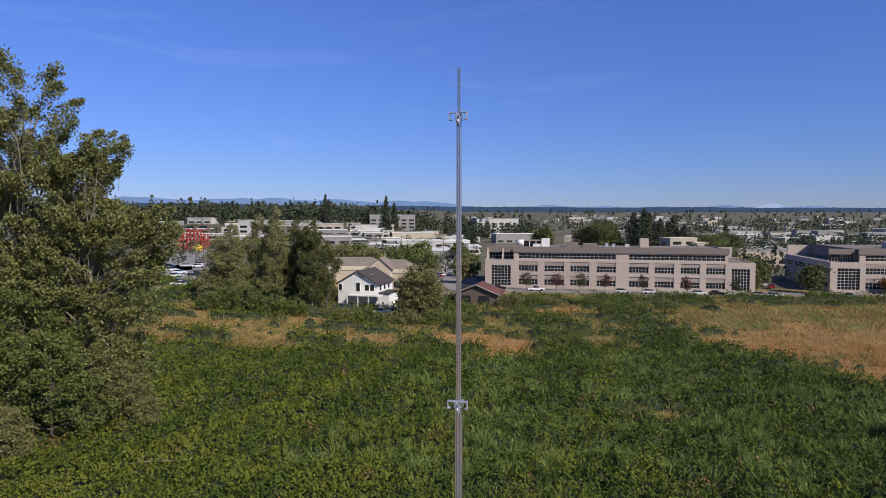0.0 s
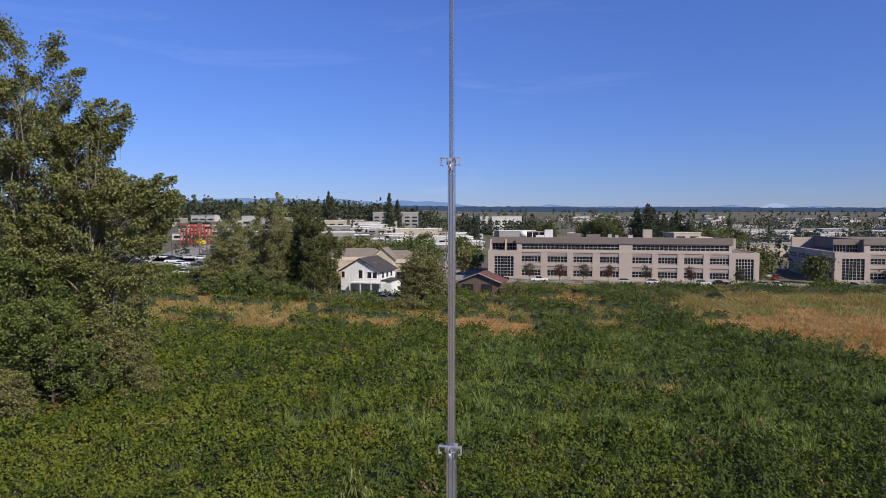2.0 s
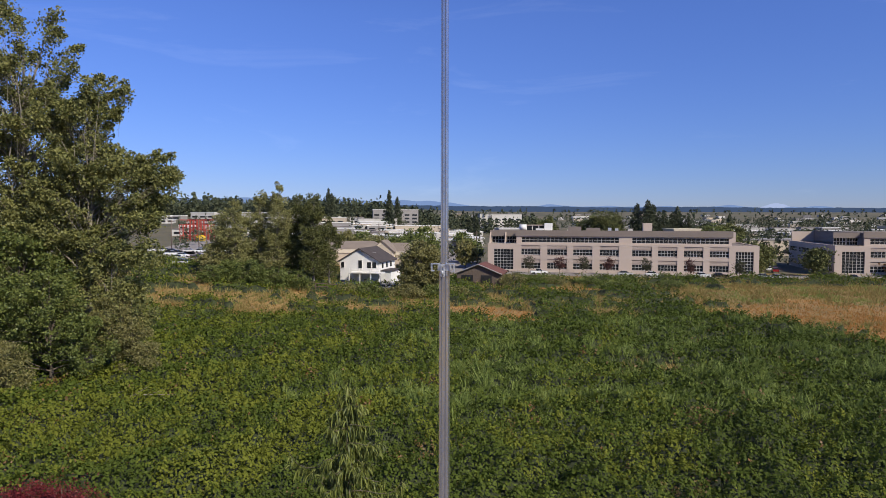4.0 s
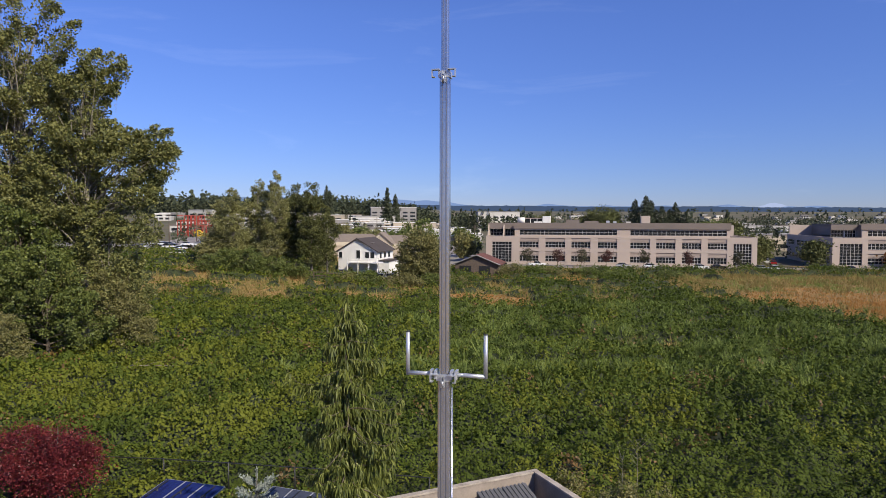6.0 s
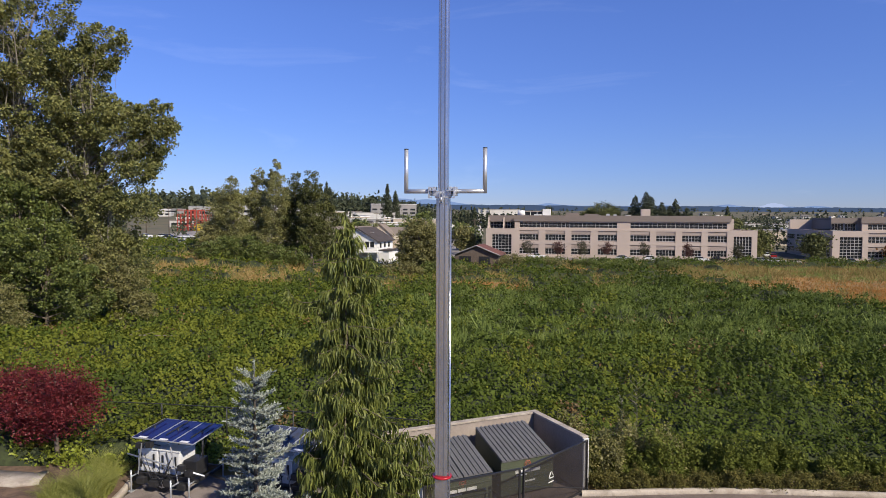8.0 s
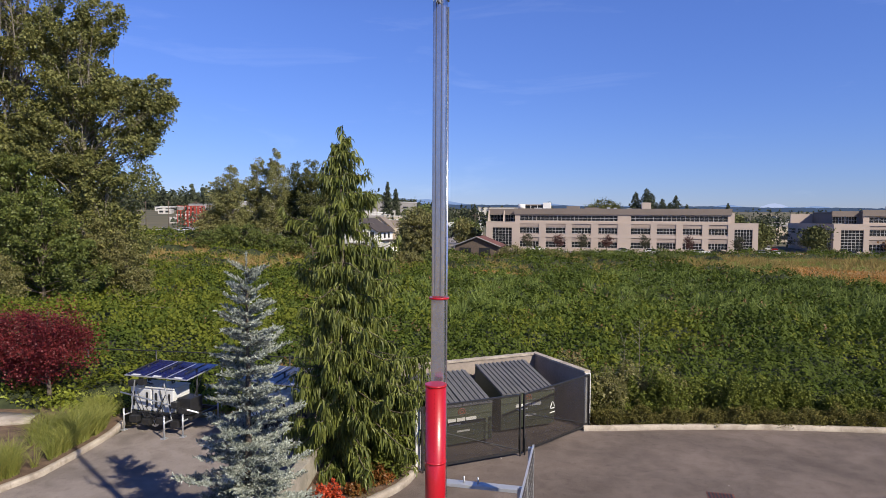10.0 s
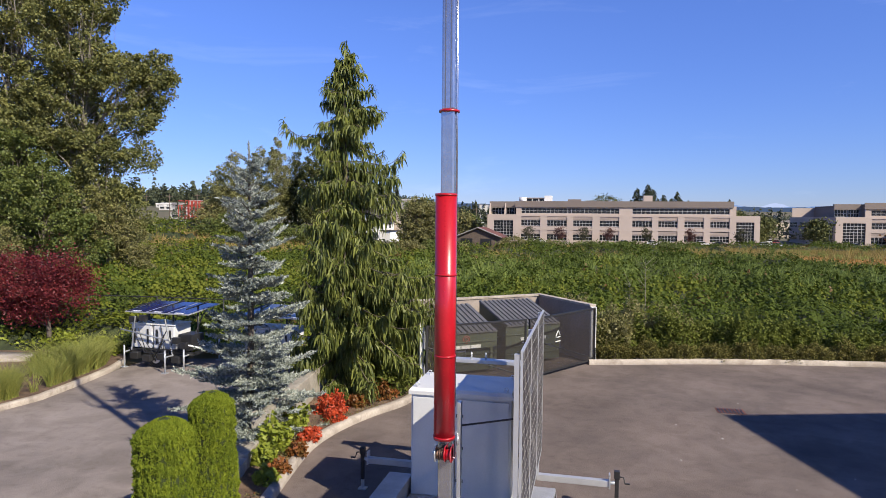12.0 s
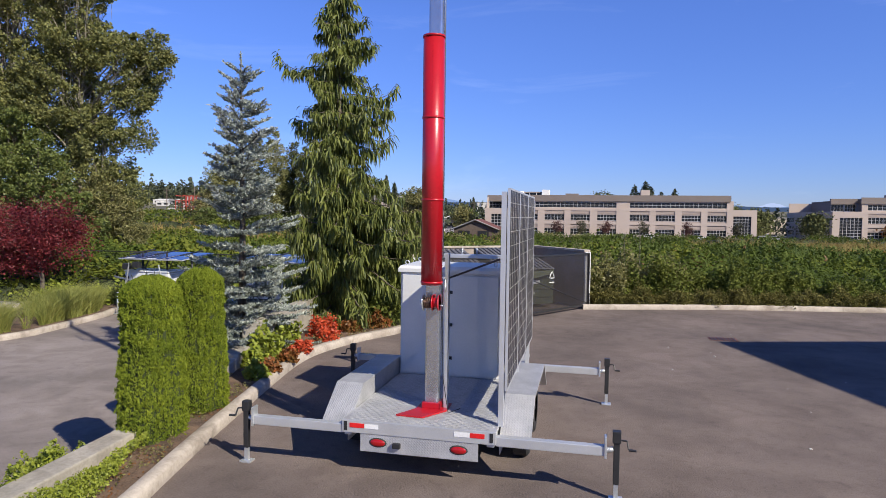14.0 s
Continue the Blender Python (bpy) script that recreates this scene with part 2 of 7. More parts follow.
ASPHALT = material("asphalt", (0.218, 0.172, 0.150), (0.120, 0.095, 0.084), 0.9, 0, 0.45, 45, 0.7, 0.75)
ASPHALT_ROAD = material("road_asphalt", (0.30, 0.255, 0.23), (0.19, 0.162, 0.147), 0.9, 0, 0.4, 45, 0.7, 0.75)
mottle(ASPHALT, 1.7, 0.83)
mottle(ASPHALT, 0.35, 0.80, (0.45, 0.70))
mottle(ASPHALT, 9.0, 0.80, (0.55, 0.72))
mottle(ASPHALT_ROAD, 1.3, 0.78)
mottle(ASPHALT_ROAD, 7.0, 0.84, (0.55, 0.72))
CONCRETE = material("concrete", (0.52, 0.46, 0.39), (0.34, 0.29, 0.24), 0.85, 0, 1.6, 25, 0.4, 0.8)
WALL_CONCRETE = material("wall_concrete", (0.42, 0.38, 0.32), (0.25, 0.23, 0.19), 0.9, 0, 1.2, 20, 0.4, 0.8)
mottle(CONCRETE, 3.0, 0.72, (0.50, 0.68))
mottle(CONCRETE, 0.8, 0.80, (0.48, 0.66))
mottle(WALL_CONCRETE, 2.2, 0.74, (0.5, 0.68))
SOIL = material("soil", (0.20, 0.13, 0.085), (0.08, 0.052, 0.036), 0.95, 0, 2.5, 38, 1.0, 0.9)
MEADOW = material("meadow_soil", (0.39, 0.235, 0.09), (0.16, 0.125, 0.042), 0.95, 0, 0.06, 1.2, 0.4, 0.9)
GALV = material("galvanised", (0.66, 0.68, 0.70), (0.50, 0.52, 0.55), 0.38, 0.65, 3, 70, 0.06, 0.7)
ALU = material("aluminium", (0.62, 0.63, 0.64), (0.50, 0.51, 0.53), 0.42, 0.5, 2, 90, 0.05, 0.6)
TREAD = material("tread_plate", (0.57, 0.57, 0.58), (0.42, 0.425, 0.435), 0.46, 0.45, 4, 55, 0.15, 0.8)


def chequer(mat, pitch):
    """Raised diamonds of chequer plate: two crossed rows of ridges in the relief."""
    n, l = mat.node_tree.nodes, mat.node_tree.links
    p, co, mul, bp = n["Principled BSDF"], n.new("ShaderNodeTexCoord"), n.new("ShaderNodeMath"), n.new("ShaderNodeBump")
    mul.operation = "MULTIPLY"
    for k, turn in enumerate(((0.5, 0.5, 0.785), (0.5, 0.5, -0.785))):
        mp, wv = n.new("ShaderNodeMapping"), n.new("ShaderNodeTexWave")
        mp.inputs["Rotation"].default_value = turn
        wv.inputs["Scale"].default_value = 0.314 / pitch
        wv.inputs["Distortion"].default_value = 0.15
        l.new(co.outputs["Object"], mp.inputs["Vector"])
        l.new(mp.outputs["Vector"], wv.inputs["Vector"])
        l.new(wv.outputs["Fac"], mul.inputs[k])
    bp.inputs["Strength"].default_value, bp.inputs["Distance"].default_value = 0.5, 0.006
    l.new(mul.outputs[0], bp.inputs["Height"])
    l.new(bp.outputs["Normal"], p.inputs["Normal"])


chequer(TREAD, 0.019)
FAR_FIELD = material("far_fields", (0.15, 0.125, 0.07), (0.065, 0.07, 0.04), 0.95, 0, 0.008, 0.05, 0.0, 0.9)
GROOVE = material("mast_groove", (0.24, 0.25, 0.28), (0.16, 0.17, 0.19), 0.4, 0.6, 2, 30, 0.05)
MAST = material("mast_metal", (0.60, 0.62, 0.66), (0.43, 0.45, 0.50), 0.22, 0.86, 1.2, 30, 0.03, 0.7)
RED = material("red_paint", (0.47, 0.010, 0.020), (0.36, 0.008, 0.014), 0.32, 0, 2, 30, 0.04, 0.6, coat=0.3)
WHITE = material("white_enamel", (0.66, 0.665, 0.66), (0.58, 0.585, 0.58), 0.4, 0, 1.5, 40, 0.03, 0.6)
BLACK = material("black_steel", (0.02, 0.02, 0.022), (0.035, 0.035, 0.037), 0.45, 0.2, 5, 60, 0.1)
RUBBER = material("rubber", (0.018, 0.018, 0.018), (0.03, 0.03, 0.03), 0.8, 0, 8, 50, 0.2)
LENS = material("red_lens", (0.45, 0.01, 0.015), (0.3, 0.008, 0.01), 0.15, 0, 8, 40, 0.05)
TAPE_RED = material("red_tape", (0.7, 0.02, 0.02), None, 0.3, 0, 8, 40, 0.02)
TAPE_WHITE = material("white_tape", (0.85, 0.85, 0.85), None, 0.3, 0, 8, 40, 0.02)
CELL = material("solar_cell", (0.018, 0.016, 0.026), (0.026, 0.024, 0.036), 0.35, 0, 6, 60, 0.0, spec=0.2)
_n, _l = CELL.node_tree.nodes, CELL.node_tree.links
_t, _m = _n.new("ShaderNodeBsdfTransparent"), _n.new("ShaderNodeMixShader")
_m.inputs["Fac"].default_value = 0.20
_l.new(_n["Principled BSDF"].outputs["BSDF"], _m.inputs[1])
_l.new(_t.outputs["BSDF"], _m.inputs[2])
_l.new(_m.outputs["Shader"], _n["Material Output"].inputs["Surface"])
CELL_GREY = material("grey_solar_cell", (0.05, 0.055, 0.07), (0.075, 0.08, 0.10), 0.18, 0, 3, 60, 0.0)
RED_LEAD = material("red_lead_paint", (0.42, 0.055, 0.03), (0.28, 0.04, 0.025), 0.6, 0, 1, 8, 0.1)
CELL_BLUE = material("blue_solar_cell", (0.01, 0.016, 0.09), (0.016, 0.02, 0.12), 0.12, 0, 3, 60, 0.0)
STUCCO_MID = material("tan_panel", (0.37, 0.30, 0.255), (0.30, 0.245, 0.21), 0.8, 0, 0.15, 6, 0.15, 0.6)
STUCCO = material("beige_stucco", (0.50, 0.41, 0.345), (0.42, 0.345, 0.295), 0.85, 0, 0.12, 6, 0.2, 0.6)
STUCCO_DARK = material("taupe_panel", (0.22, 0.18, 0.155), (0.175, 0.145, 0.126), 0.8, 0, 0.15, 6, 0.15, 0.6)
ROOFING = material("roof_membrane", (0.22, 0.185, 0.16), (0.17, 0.145, 0.125), 0.9, 0, 0.1, 3, 0.2, 0.6)
GLASS_DARK = material("dark_glazing", (0.012, 0.014, 0.018), (0.03, 0.033, 0.036), 0.12, 0, 0.6, 5, 0.0, spec=0.35)
MULLION = material("window_metal", (0.62, 0.60, 0.57), None, 0.4, 0.3, 2, 20, 0.0)
TIMBER = material("weathered_timber", (0.16, 0.12, 0.09), (0.08, 0.06, 0.05), 0.85, 0, 2, 25, 0.3)
BARK = material("bark", (0.16, 0.13, 0.10), (0.07, 0.055, 0.04), 0.95, 0, 2.5, 18, 0.8)
BARK_PALE = material("pale_bark", (0.30, 0.27, 0.22), (0.15, 0.13, 0.10), 0.9, 0, 2, 12, 0.6)
TOWN_WHITE = material("town_white", (0.58, 0.56, 0.52), (0.40, 0.38, 0.355), 0.8, 0, 0.1, 1, 0.0, 0.7)
TOWN_BEIGE = material("town_beige", (0.50, 0.42, 0.32), (0.40, 0.34, 0.27), 0.8, 0, 0.1, 1, 0.0, 0.7)
TOWN_GREY = material("town_grey", (0.30, 0.28, 0.27), (0.22, 0.21, 0.2), 0.8, 0, 0.1, 1, 0.0, 0.7)
HOUSE_WHITE = material("house_white", (0.78, 0.77, 0.74), (0.66, 0.65, 0.63), 0.75, 0, 0.4, 4, 0.0, 0.7)
CREAM = material("cream_render", (0.62, 0.55, 0.43), (0.52, 0.46, 0.36), 0.8, 0, 0.3, 4, 0.1, 0.7)
TAN_ROOF = material("taupe_roof", (0.25, 0.205, 0.165), (0.19, 0.155, 0.13), 0.9, 0, 0.3, 5, 0.3, 0.7)
ROOF_WHITE = material("white_roofing", (0.74, 0.73, 0.70), (0.55, 0.54, 0.52), 0.8, 0, 0.2, 2, 0.0, 0.7)
SHINGLE = material("dark_shingle", (0.075, 0.06, 0.058), (0.045, 0.038, 0.036), 0.9, 0, 0.8, 8, 0.5, 0.8)
RUST = material("rusted_roof", (0.20, 0.07, 0.05), (0.085, 0.045, 0.038), 0.8, 0.1, 0.6, 8, 0.3, 0.8)

BRAMBLE = foliage("bramble_leaf", (0.118, 0.155, 0.024), (0.050, 0.075, 0.012), 1.1, island=0.28, rough=0.65, spec=0.14)
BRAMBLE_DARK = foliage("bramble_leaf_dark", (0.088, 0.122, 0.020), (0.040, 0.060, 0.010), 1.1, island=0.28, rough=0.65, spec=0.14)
BRAMBLE_LIME = foliage("bramble_leaf_yellowing", (0.190, 0.208, 0.028), (0.095, 0.118, 0.016), 1.1, island=0.28, rough=0.65, spec=0.14)
BRAMBLE_BROWN = foliage("bramble_leaf_withered", (0.24, 0.13, 0.050), (0.11, 0.085, 0.03), 0.6, island=0.8)
FIELD_LEAF = foliage("field_tree_leaf", (0.36, 0.345, 0.14), (0.12, 0.13, 0.045), 0.35, through=0.35)
KERB_LEAF = foliage("kerb_tree_leaf", (0.085, 0.075, 0.04), (0.04, 0.05, 0.026), 0.8)
PLUM = foliage("plum_leaf", (0.13, 0.05, 0.045), (0.06, 0.035, 0.03), 0.8)
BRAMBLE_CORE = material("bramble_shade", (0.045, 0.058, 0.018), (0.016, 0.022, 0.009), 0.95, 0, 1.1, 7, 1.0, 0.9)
GRASS_PALE = foliage("pale_grass", (0.29, 0.35, 0.10), (0.13, 0.18, 0.046), 0.3, rough=0.7, spec=0.15)
GRASS_GOLD = foliage("dry_grass", (0.42, 0.32, 0.125), (0.15, 0.125, 0.042), 0.30, rough=0.8, spec=0.1)
GRASS_RUST = foliage("rusty_grass", (0.56, 0.29, 0.09), (0.27, 0.145, 0.05), 0.30, rough=0.8, spec=0.1)
POPLAR = foliage("poplar_leaf", (0.315, 0.31, 0.105), (0.052, 0.068, 0.020), 0.18, spec=0.3)
FIELD_DARK = foliage("dark_field_tree_leaf", (0.155, 0.160, 0.055), (0.055, 0.066, 0.022), 0.3, through=0.25, spec=0.15)
MIDGREEN = foliage("tree_leaf", (0.20, 0.23, 0.058), (0.058, 0.085, 0.022), 0.15)
OLIVE = foliage("olive_leaf", (0.30, 0.275, 0.105), (0.10, 0.105, 0.035), 0.2)
CEDAR = foliage("cedar_spray", (0.245, 0.27, 0.060), (0.046, 0.068, 0.017), 1.6, through=0.3)
SPRUCE = foliage("blue_spruce_needle", (0.50, 0.535, 0.47), (0.075, 0.10, 0.082), 1.6, through=0.08)
THUJA = foliage("hedge_spray", (0.27, 0.32, 0.030), (0.075, 0.115, 0.012), 5.0, island=0.4, through=0.25, rough=0.7, spec=0.15)
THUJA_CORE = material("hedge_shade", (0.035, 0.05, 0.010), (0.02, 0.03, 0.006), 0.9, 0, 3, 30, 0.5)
MAPLE = foliage("red_maple_leaf", (0.25, 0.036, 0.038), (0.06, 0.010, 0.015), 0.8)
FLOWER = foliage("red_shrub_leaf", (0.66, 0.095, 0.035), (0.36, 0.06, 0.025), 2.0)
RUSSET = foliage("russet_leaf", (0.32, 0.10, 0.03), (0.12, 0.08, 0.02), 2.0)
SHRUB = foliage("shrub_leaf", (0.20, 0.225, 0.045), (0.060, 0.082, 0.016), 0.9, island=0.5, rough=0.65, spec=0.15)
BOXWOOD = foliage("low_hedge_leaf", (0.22, 0.195, 0.060), (0.09, 0.09, 0.028), 1.2, island=0.6, rough=0.7, spec=0.12)
COVER = foliage("ground_cover_leaf", (0.36, 0.40, 0.052), (0.12, 0.16, 0.022), 2.5, island=0.6)
FAR_LEAF = foliage("far_leaf", (0.095, 0.105, 0.058), (0.036, 0.050, 0.034), 0.01, through=0.1, rough=0.75, spec=0.15)
FAR_LEAF_B = foliage("far_leaf_bright", (0.17, 0.175, 0.065), (0.06, 0.075, 0.03), 0.01, through=0.15, rough=0.75, spec=0.15)

# ---- ground ----
def spaced(n, near, far):
    t = np.linspace(-1, 1, n)
    k = math.asinh(far / near)
    return near * np.sinh(t * k)


def build_ground():
    xs, ys = spaced(150, 22, 4900) - 4, spaced(150, 22, 4900) + 24
    X, Y = np.meshgrid(xs, ys)
    Z = ground_z(X, Y) - 0.06
    n = len(xs)
    i = (np.arange(n - 1)[:, None] * n + np.arange(n - 1)[None, :]).ravel()
    ob = raw("ground", np.stack([X, Y, Z], -1).reshape(-1, 3), np.stack([i, i + 1, i + n + 1, i + n], 1), MEADOW, soft=True)
    ob.data.materials.append(FAR_FIELD)
    f = np.stack([X, Y], -1).reshape(-1, 2)[i]
    far = to_town(f[:, 0], f[:, 1])[1] > 192
    ob.data.polygons.foreach_set("material_index", far.astype(np.int32))
    tagged(ob, "rough meadow earth with dry and green growth", "ground", kind="structure")


build_ground()

ISLAND = [(1.35, -9.0), (0.55, -5.5), (-0.10, -2.6), (-0.44, -1.11), (-0.80, 0.5), (-1.09, 1.98), (-1.40, 3.63), (-1.58, 5.0), (-1.46, 6.1), (-1.12, 7.2), (-0.66, 8.2), (-0.52, 9.2), (-0.68, 10.2)]
WALL_LINE = [(-0.85, -9.0), (-1.29, -2.02), (-1.46, -0.25), (-2.26, 3.3), (-2.42, 4.1), (-2.98, 7.8), (-3.3, 9.6)]
BACK_DIR = Vector((0.975, 0.222, 0))
BACK_AT = Vector((4.12, 13.95, 0))


def sheet(name, ring, z, mat, label, category):
    bm = bmesh.new()
    f = bm.faces.new([bm.verts.new((x, y, z if not callable(z) else z(x, y))) for x, y in ring])
    bmesh.ops.triangulate(bm, faces=[f])
    ob = part(name, bm, mat)
    return tagged(ob, label, category, kind="structure")


def curve_points(pts, step=0.35):
    out = []
    for i in range(len(pts) - 1):
        p0, p1, p2, p3 = (Vector((*pts[max(0, min(len(pts) - 1, j))][:2], 0)) for j in (i - 1, i, i + 1, i + 2))
        n = max(1, int((p2 - p1).length / step))
        for k in range(n):
            t = k / n
            out.append(0.5 * (2 * p1 + (p2 - p0) * t + (2 * p0 - 5 * p1 + 4 * p2 - p3) * t * t + (3 * p1 - p0 - 3 * p2 + p3) * t ** 3))
    out.append(Vector((*pts[-1][:2], 0)))
    return out


def swept(name, line, profile, mat, label, category, base=0.0):
    """A profile of (to the left of the line, height) drawn along a line on the ground."""
    V, F = [], []
    k = len(profile)
    for i, p in enumerate(line):
        d = (line[min(i + 1, len(line) - 1)] - line[max(i - 1, 0)]).normalized()
        nrm = Vector((-d.y, d.x, 0))
        for a, h in profile:
            q = p + nrm * a
            V.append((q.x, q.y, h + (base(q.x, q.y) if callable(base) else base)))
    for i in range(len(line) - 1):
        for j in range(k):
            j2 = (j + 1) % k
            F.append((i * k + j, i * k + j2, (i + 1) * k + j2, (i + 1) * k + j))
    ob = raw(name, V, F, mat)
    return tagged(ob, label, category, kind="structure")


KERB = [(0.0, -0.15), (0.0, 0.12), (0.025, 0.15), (0.15, 0.155), (0.17, 0.14), (0.17, -0.15)]
island_line = curve_points(ISLAND)
wall_line = curve_points(WALL_LINE, 0.5)
back_line = [BACK_AT + BACK_DIR * s + Vector((0.0, 0.25 * math.sin(s * 0.35), 0)) * (1 if s > 0 else 0) for s in np.arange(-0.4, 70, 0.7)]



def build_lot():
    """The car park as strips between its edges."""
    V, F = [], []
    rows = [(1.35, -45.0)] + [(p.x - 0.05, p.y) for p in island_line if p.y < 9.3]
    for x, y in rows:
        V += [(x, y, 0), (30, y, 0), (75, y, 0)]
    for i in range(len(rows) - 1):
        F += [(3 * i, 3 * i + 1, 3 * i + 4, 3 * i + 3), (3 * i + 1, 3 * i + 2, 3 * i + 5, 3 * i + 4)]
    y0, n = rows[-1][1], len(V)
    tops = [(rows[-1][0] - 2.6, 12.75), (2.1, 16.75), (3.75, 14.6)] + [(p.x, p.y + 0.05) for p in back_line[1:]]
    for x, y in tops:
        V += [(x, y0, 0), (x, y, 0)]
    for i in range(len(tops) - 1):
        F.append((n + 2 * i, n + 2 * i + 2, n + 2 * i + 3, n + 2 * i + 1))
    tagged(raw("lot_pavement", V, F, ASPHALT), "worn grey-brown asphalt of the car park", "pavement", kind="structure")


build_lot()


def wall_x(y):
    return np.interp(y, [p[1] for p in WALL_LINE], [p[0] for p in WALL_LINE])


def kerb_x(y):
    return np.interp(y, [p.y for p in island_line], [p.x for p in island_line])


ys_ = np.linspace(-9, 10.2, 60)
bed_v = [(x, y, 0.13 + 0.05 * float(waves(x * 1.0, y * 1.0, 1.5, 4)) * k) for y in ys_ for x, k in ((float(wall_x(y)) + 0.05, 1), (0.5 * float(wall_x(y) + kerb_x(y)), 1), (float(kerb_x(y)) - 0.12, 0))]
bed_f = [(3 * i + j, 3 * i + j + 1, 3 * i + j + 4, 3 * i + j + 3) for i in range(59) for j in (0, 1)]
tagged(raw("planting_bed", bed_v, bed_f, SOIL), "bark-mulched soil of the planting island", "soil", kind="structure")
sheet("back_soil", [(-0.6, 10.2), (-0.9, 12.8), (-4.2, 15.0), (-3.6, 10.2)], 0.05, SOIL, "dark soil behind the planting island", "soil")
road_ring = [(p.x + 0.05, p.y) for p in wall_line] + [(-3.5, 15.5), (-9.5, 17.2), (-11.6, 14.2), (-11.6, 11.8), (-11.1, 8.4), (-11.2, 7.0), (-12.6, 0.0), (-15.0, -12), (-15, -45), (-0.8, -45)]
sheet("road", road_ring, -0.55, ASPHALT_ROAD, "pale worn asphalt drive", "road")
swept("island_kerb", island_line, KERB, CONCRETE, "cast concrete kerb round the planting island", "kerb")
swept("back_kerb", back_line, KERB, CONCRETE, "weathered concrete kerb behind the car park", "kerb")
left_line = curve_points([(-15.0, -12), (-12.6, 0.0), (-11.2, 7.0), (-11.1, 8.4), (-11.5, 11.0), (-12.0, 12.4)])
swept("drive_kerb", left_line, KERB, CONCRETE, "concrete kerb along the drive", "kerb", base=-0.55)
left_bed = [(p.x - 0.1, p.y) for p in left_line] + [(-14.0, 15.4), (-30, 17), (-34, -12)]
sheet("left_planting_bed", left_bed, -0.42, SOIL, "dark mulch of the bed beside the drive", "soil")
swept("footpath", [Vector((-40, 8.6, 0)), Vector((-15.6, 10.9, 0)), Vector((-14.9, 11.3, 0))], [(0.0, -0.1), (0.0, 0.05), (1.1, 0.05), (1.1, -0.1)], CONCRETE, "pale concrete footpath slab", "footpath", base=-0.37)


def low_wall(a, b, top0, top1, thick=0.30):
    d = Vector((b[0] - a[0], b[1] - a[1], 0))
    ang = math.degrees(math.atan2(d.y, d.x))
    w = thing("low_wall", (a[0], a[1], 0), "stepped concrete retaining wall beside the drive", "wall", "stepped retaining walls", ang, "structure")
    bm = bmesh.new()
    L = d.length
    box(bm, 0, L, -thick / 2, thick / 2, -0.8, top0, 0.02)
    for v in bm.verts:
        if v.co.z > 0:
            v.co.z += (top1 - top0) * v.co.x / L
    part("wall_body", bm, WALL_CONCRETE, w)


low_wall((-0.85, -9.0), (-1.46, -0.25), 0.30, 0.30)
low_wall((-1.46, -0.25), (-2.26, 3.35), 0.30, 0.36)
low_wall((-2.26, 3.35), (-2.42, 4.05), 0.42, 0.42)
low_wall((-2.52, 4.5), (-3.12, 8.4), 0.80, 0.74)

# ---- trailer with its mast ----
def tread(bm, x0, x1, y0, y1, z, pitch=0.075):
    """Low raised bars of chequer plate."""
    k = 0
    y = y0 + pitch / 2
    while y < y1:
        x = x0 + pitch / 2 + (pitch / 2 if k % 2 else 0)
        while x < x1 - pitch * 0.4:
            a, b, h = 0.030, 0.0085, 0.0045
            if k % 2:
                vs = [bm.verts.new(p) for p in ((x - a, y, z), (x, y - b, z), (x + a, y, z), (x, y + b, z), (x, y, z + h))]
            else:
                vs = [bm.verts.new(p) for p in ((x - b, y, z), (x, y - a, z), (x + b, y, z), (x, y + a, z), (x, y, z + h))]
            for q in range(4):
                bm.faces.new((vs[q], vs[(q + 1) % 4], vs[4]))
            x += pitch
        y += pitch * 0.62
        k += 1


def wheel(parent, x, y, r, w):
    bm = bmesh.new()
    prof = [(r * 0.58, -w / 2), (r * 0.9, -w / 2), (r, -w * 0.36), (r, w * 0.36), (r * 0.9, w / 2), (r * 0.58, w / 2)]
    seg = 24
    rings = [[bm.verts.new((x + b, y + a * math.cos(6.28318 * i / seg), r + a * math.sin(6.28318 * i / seg))) for a, b in prof] for i in range(seg)]
    for i in range(seg):
        A, B = rings[i], rings[(i + 1) % seg]
        for j in range(len(prof) - 1):
            bm.faces.new((A[j], B[j], B[j + 1], A[j + 1]))
    wh = part("wheel", bm, RUBBER, parent, "black rubber tyre on a steel rim")
    bm = bmesh.new()
    rod(bm, (x - w * 0.3, y, r), (x + w * 0.3, y, r), r * 0.585, seg=20)
    rod(bm, (x - w * 0.42, y, r), (x + w * 0.42, y, r), r * 0.17, seg=10)
    part("rim", bm, GALV, wh, "grey steel rim")
    return wh


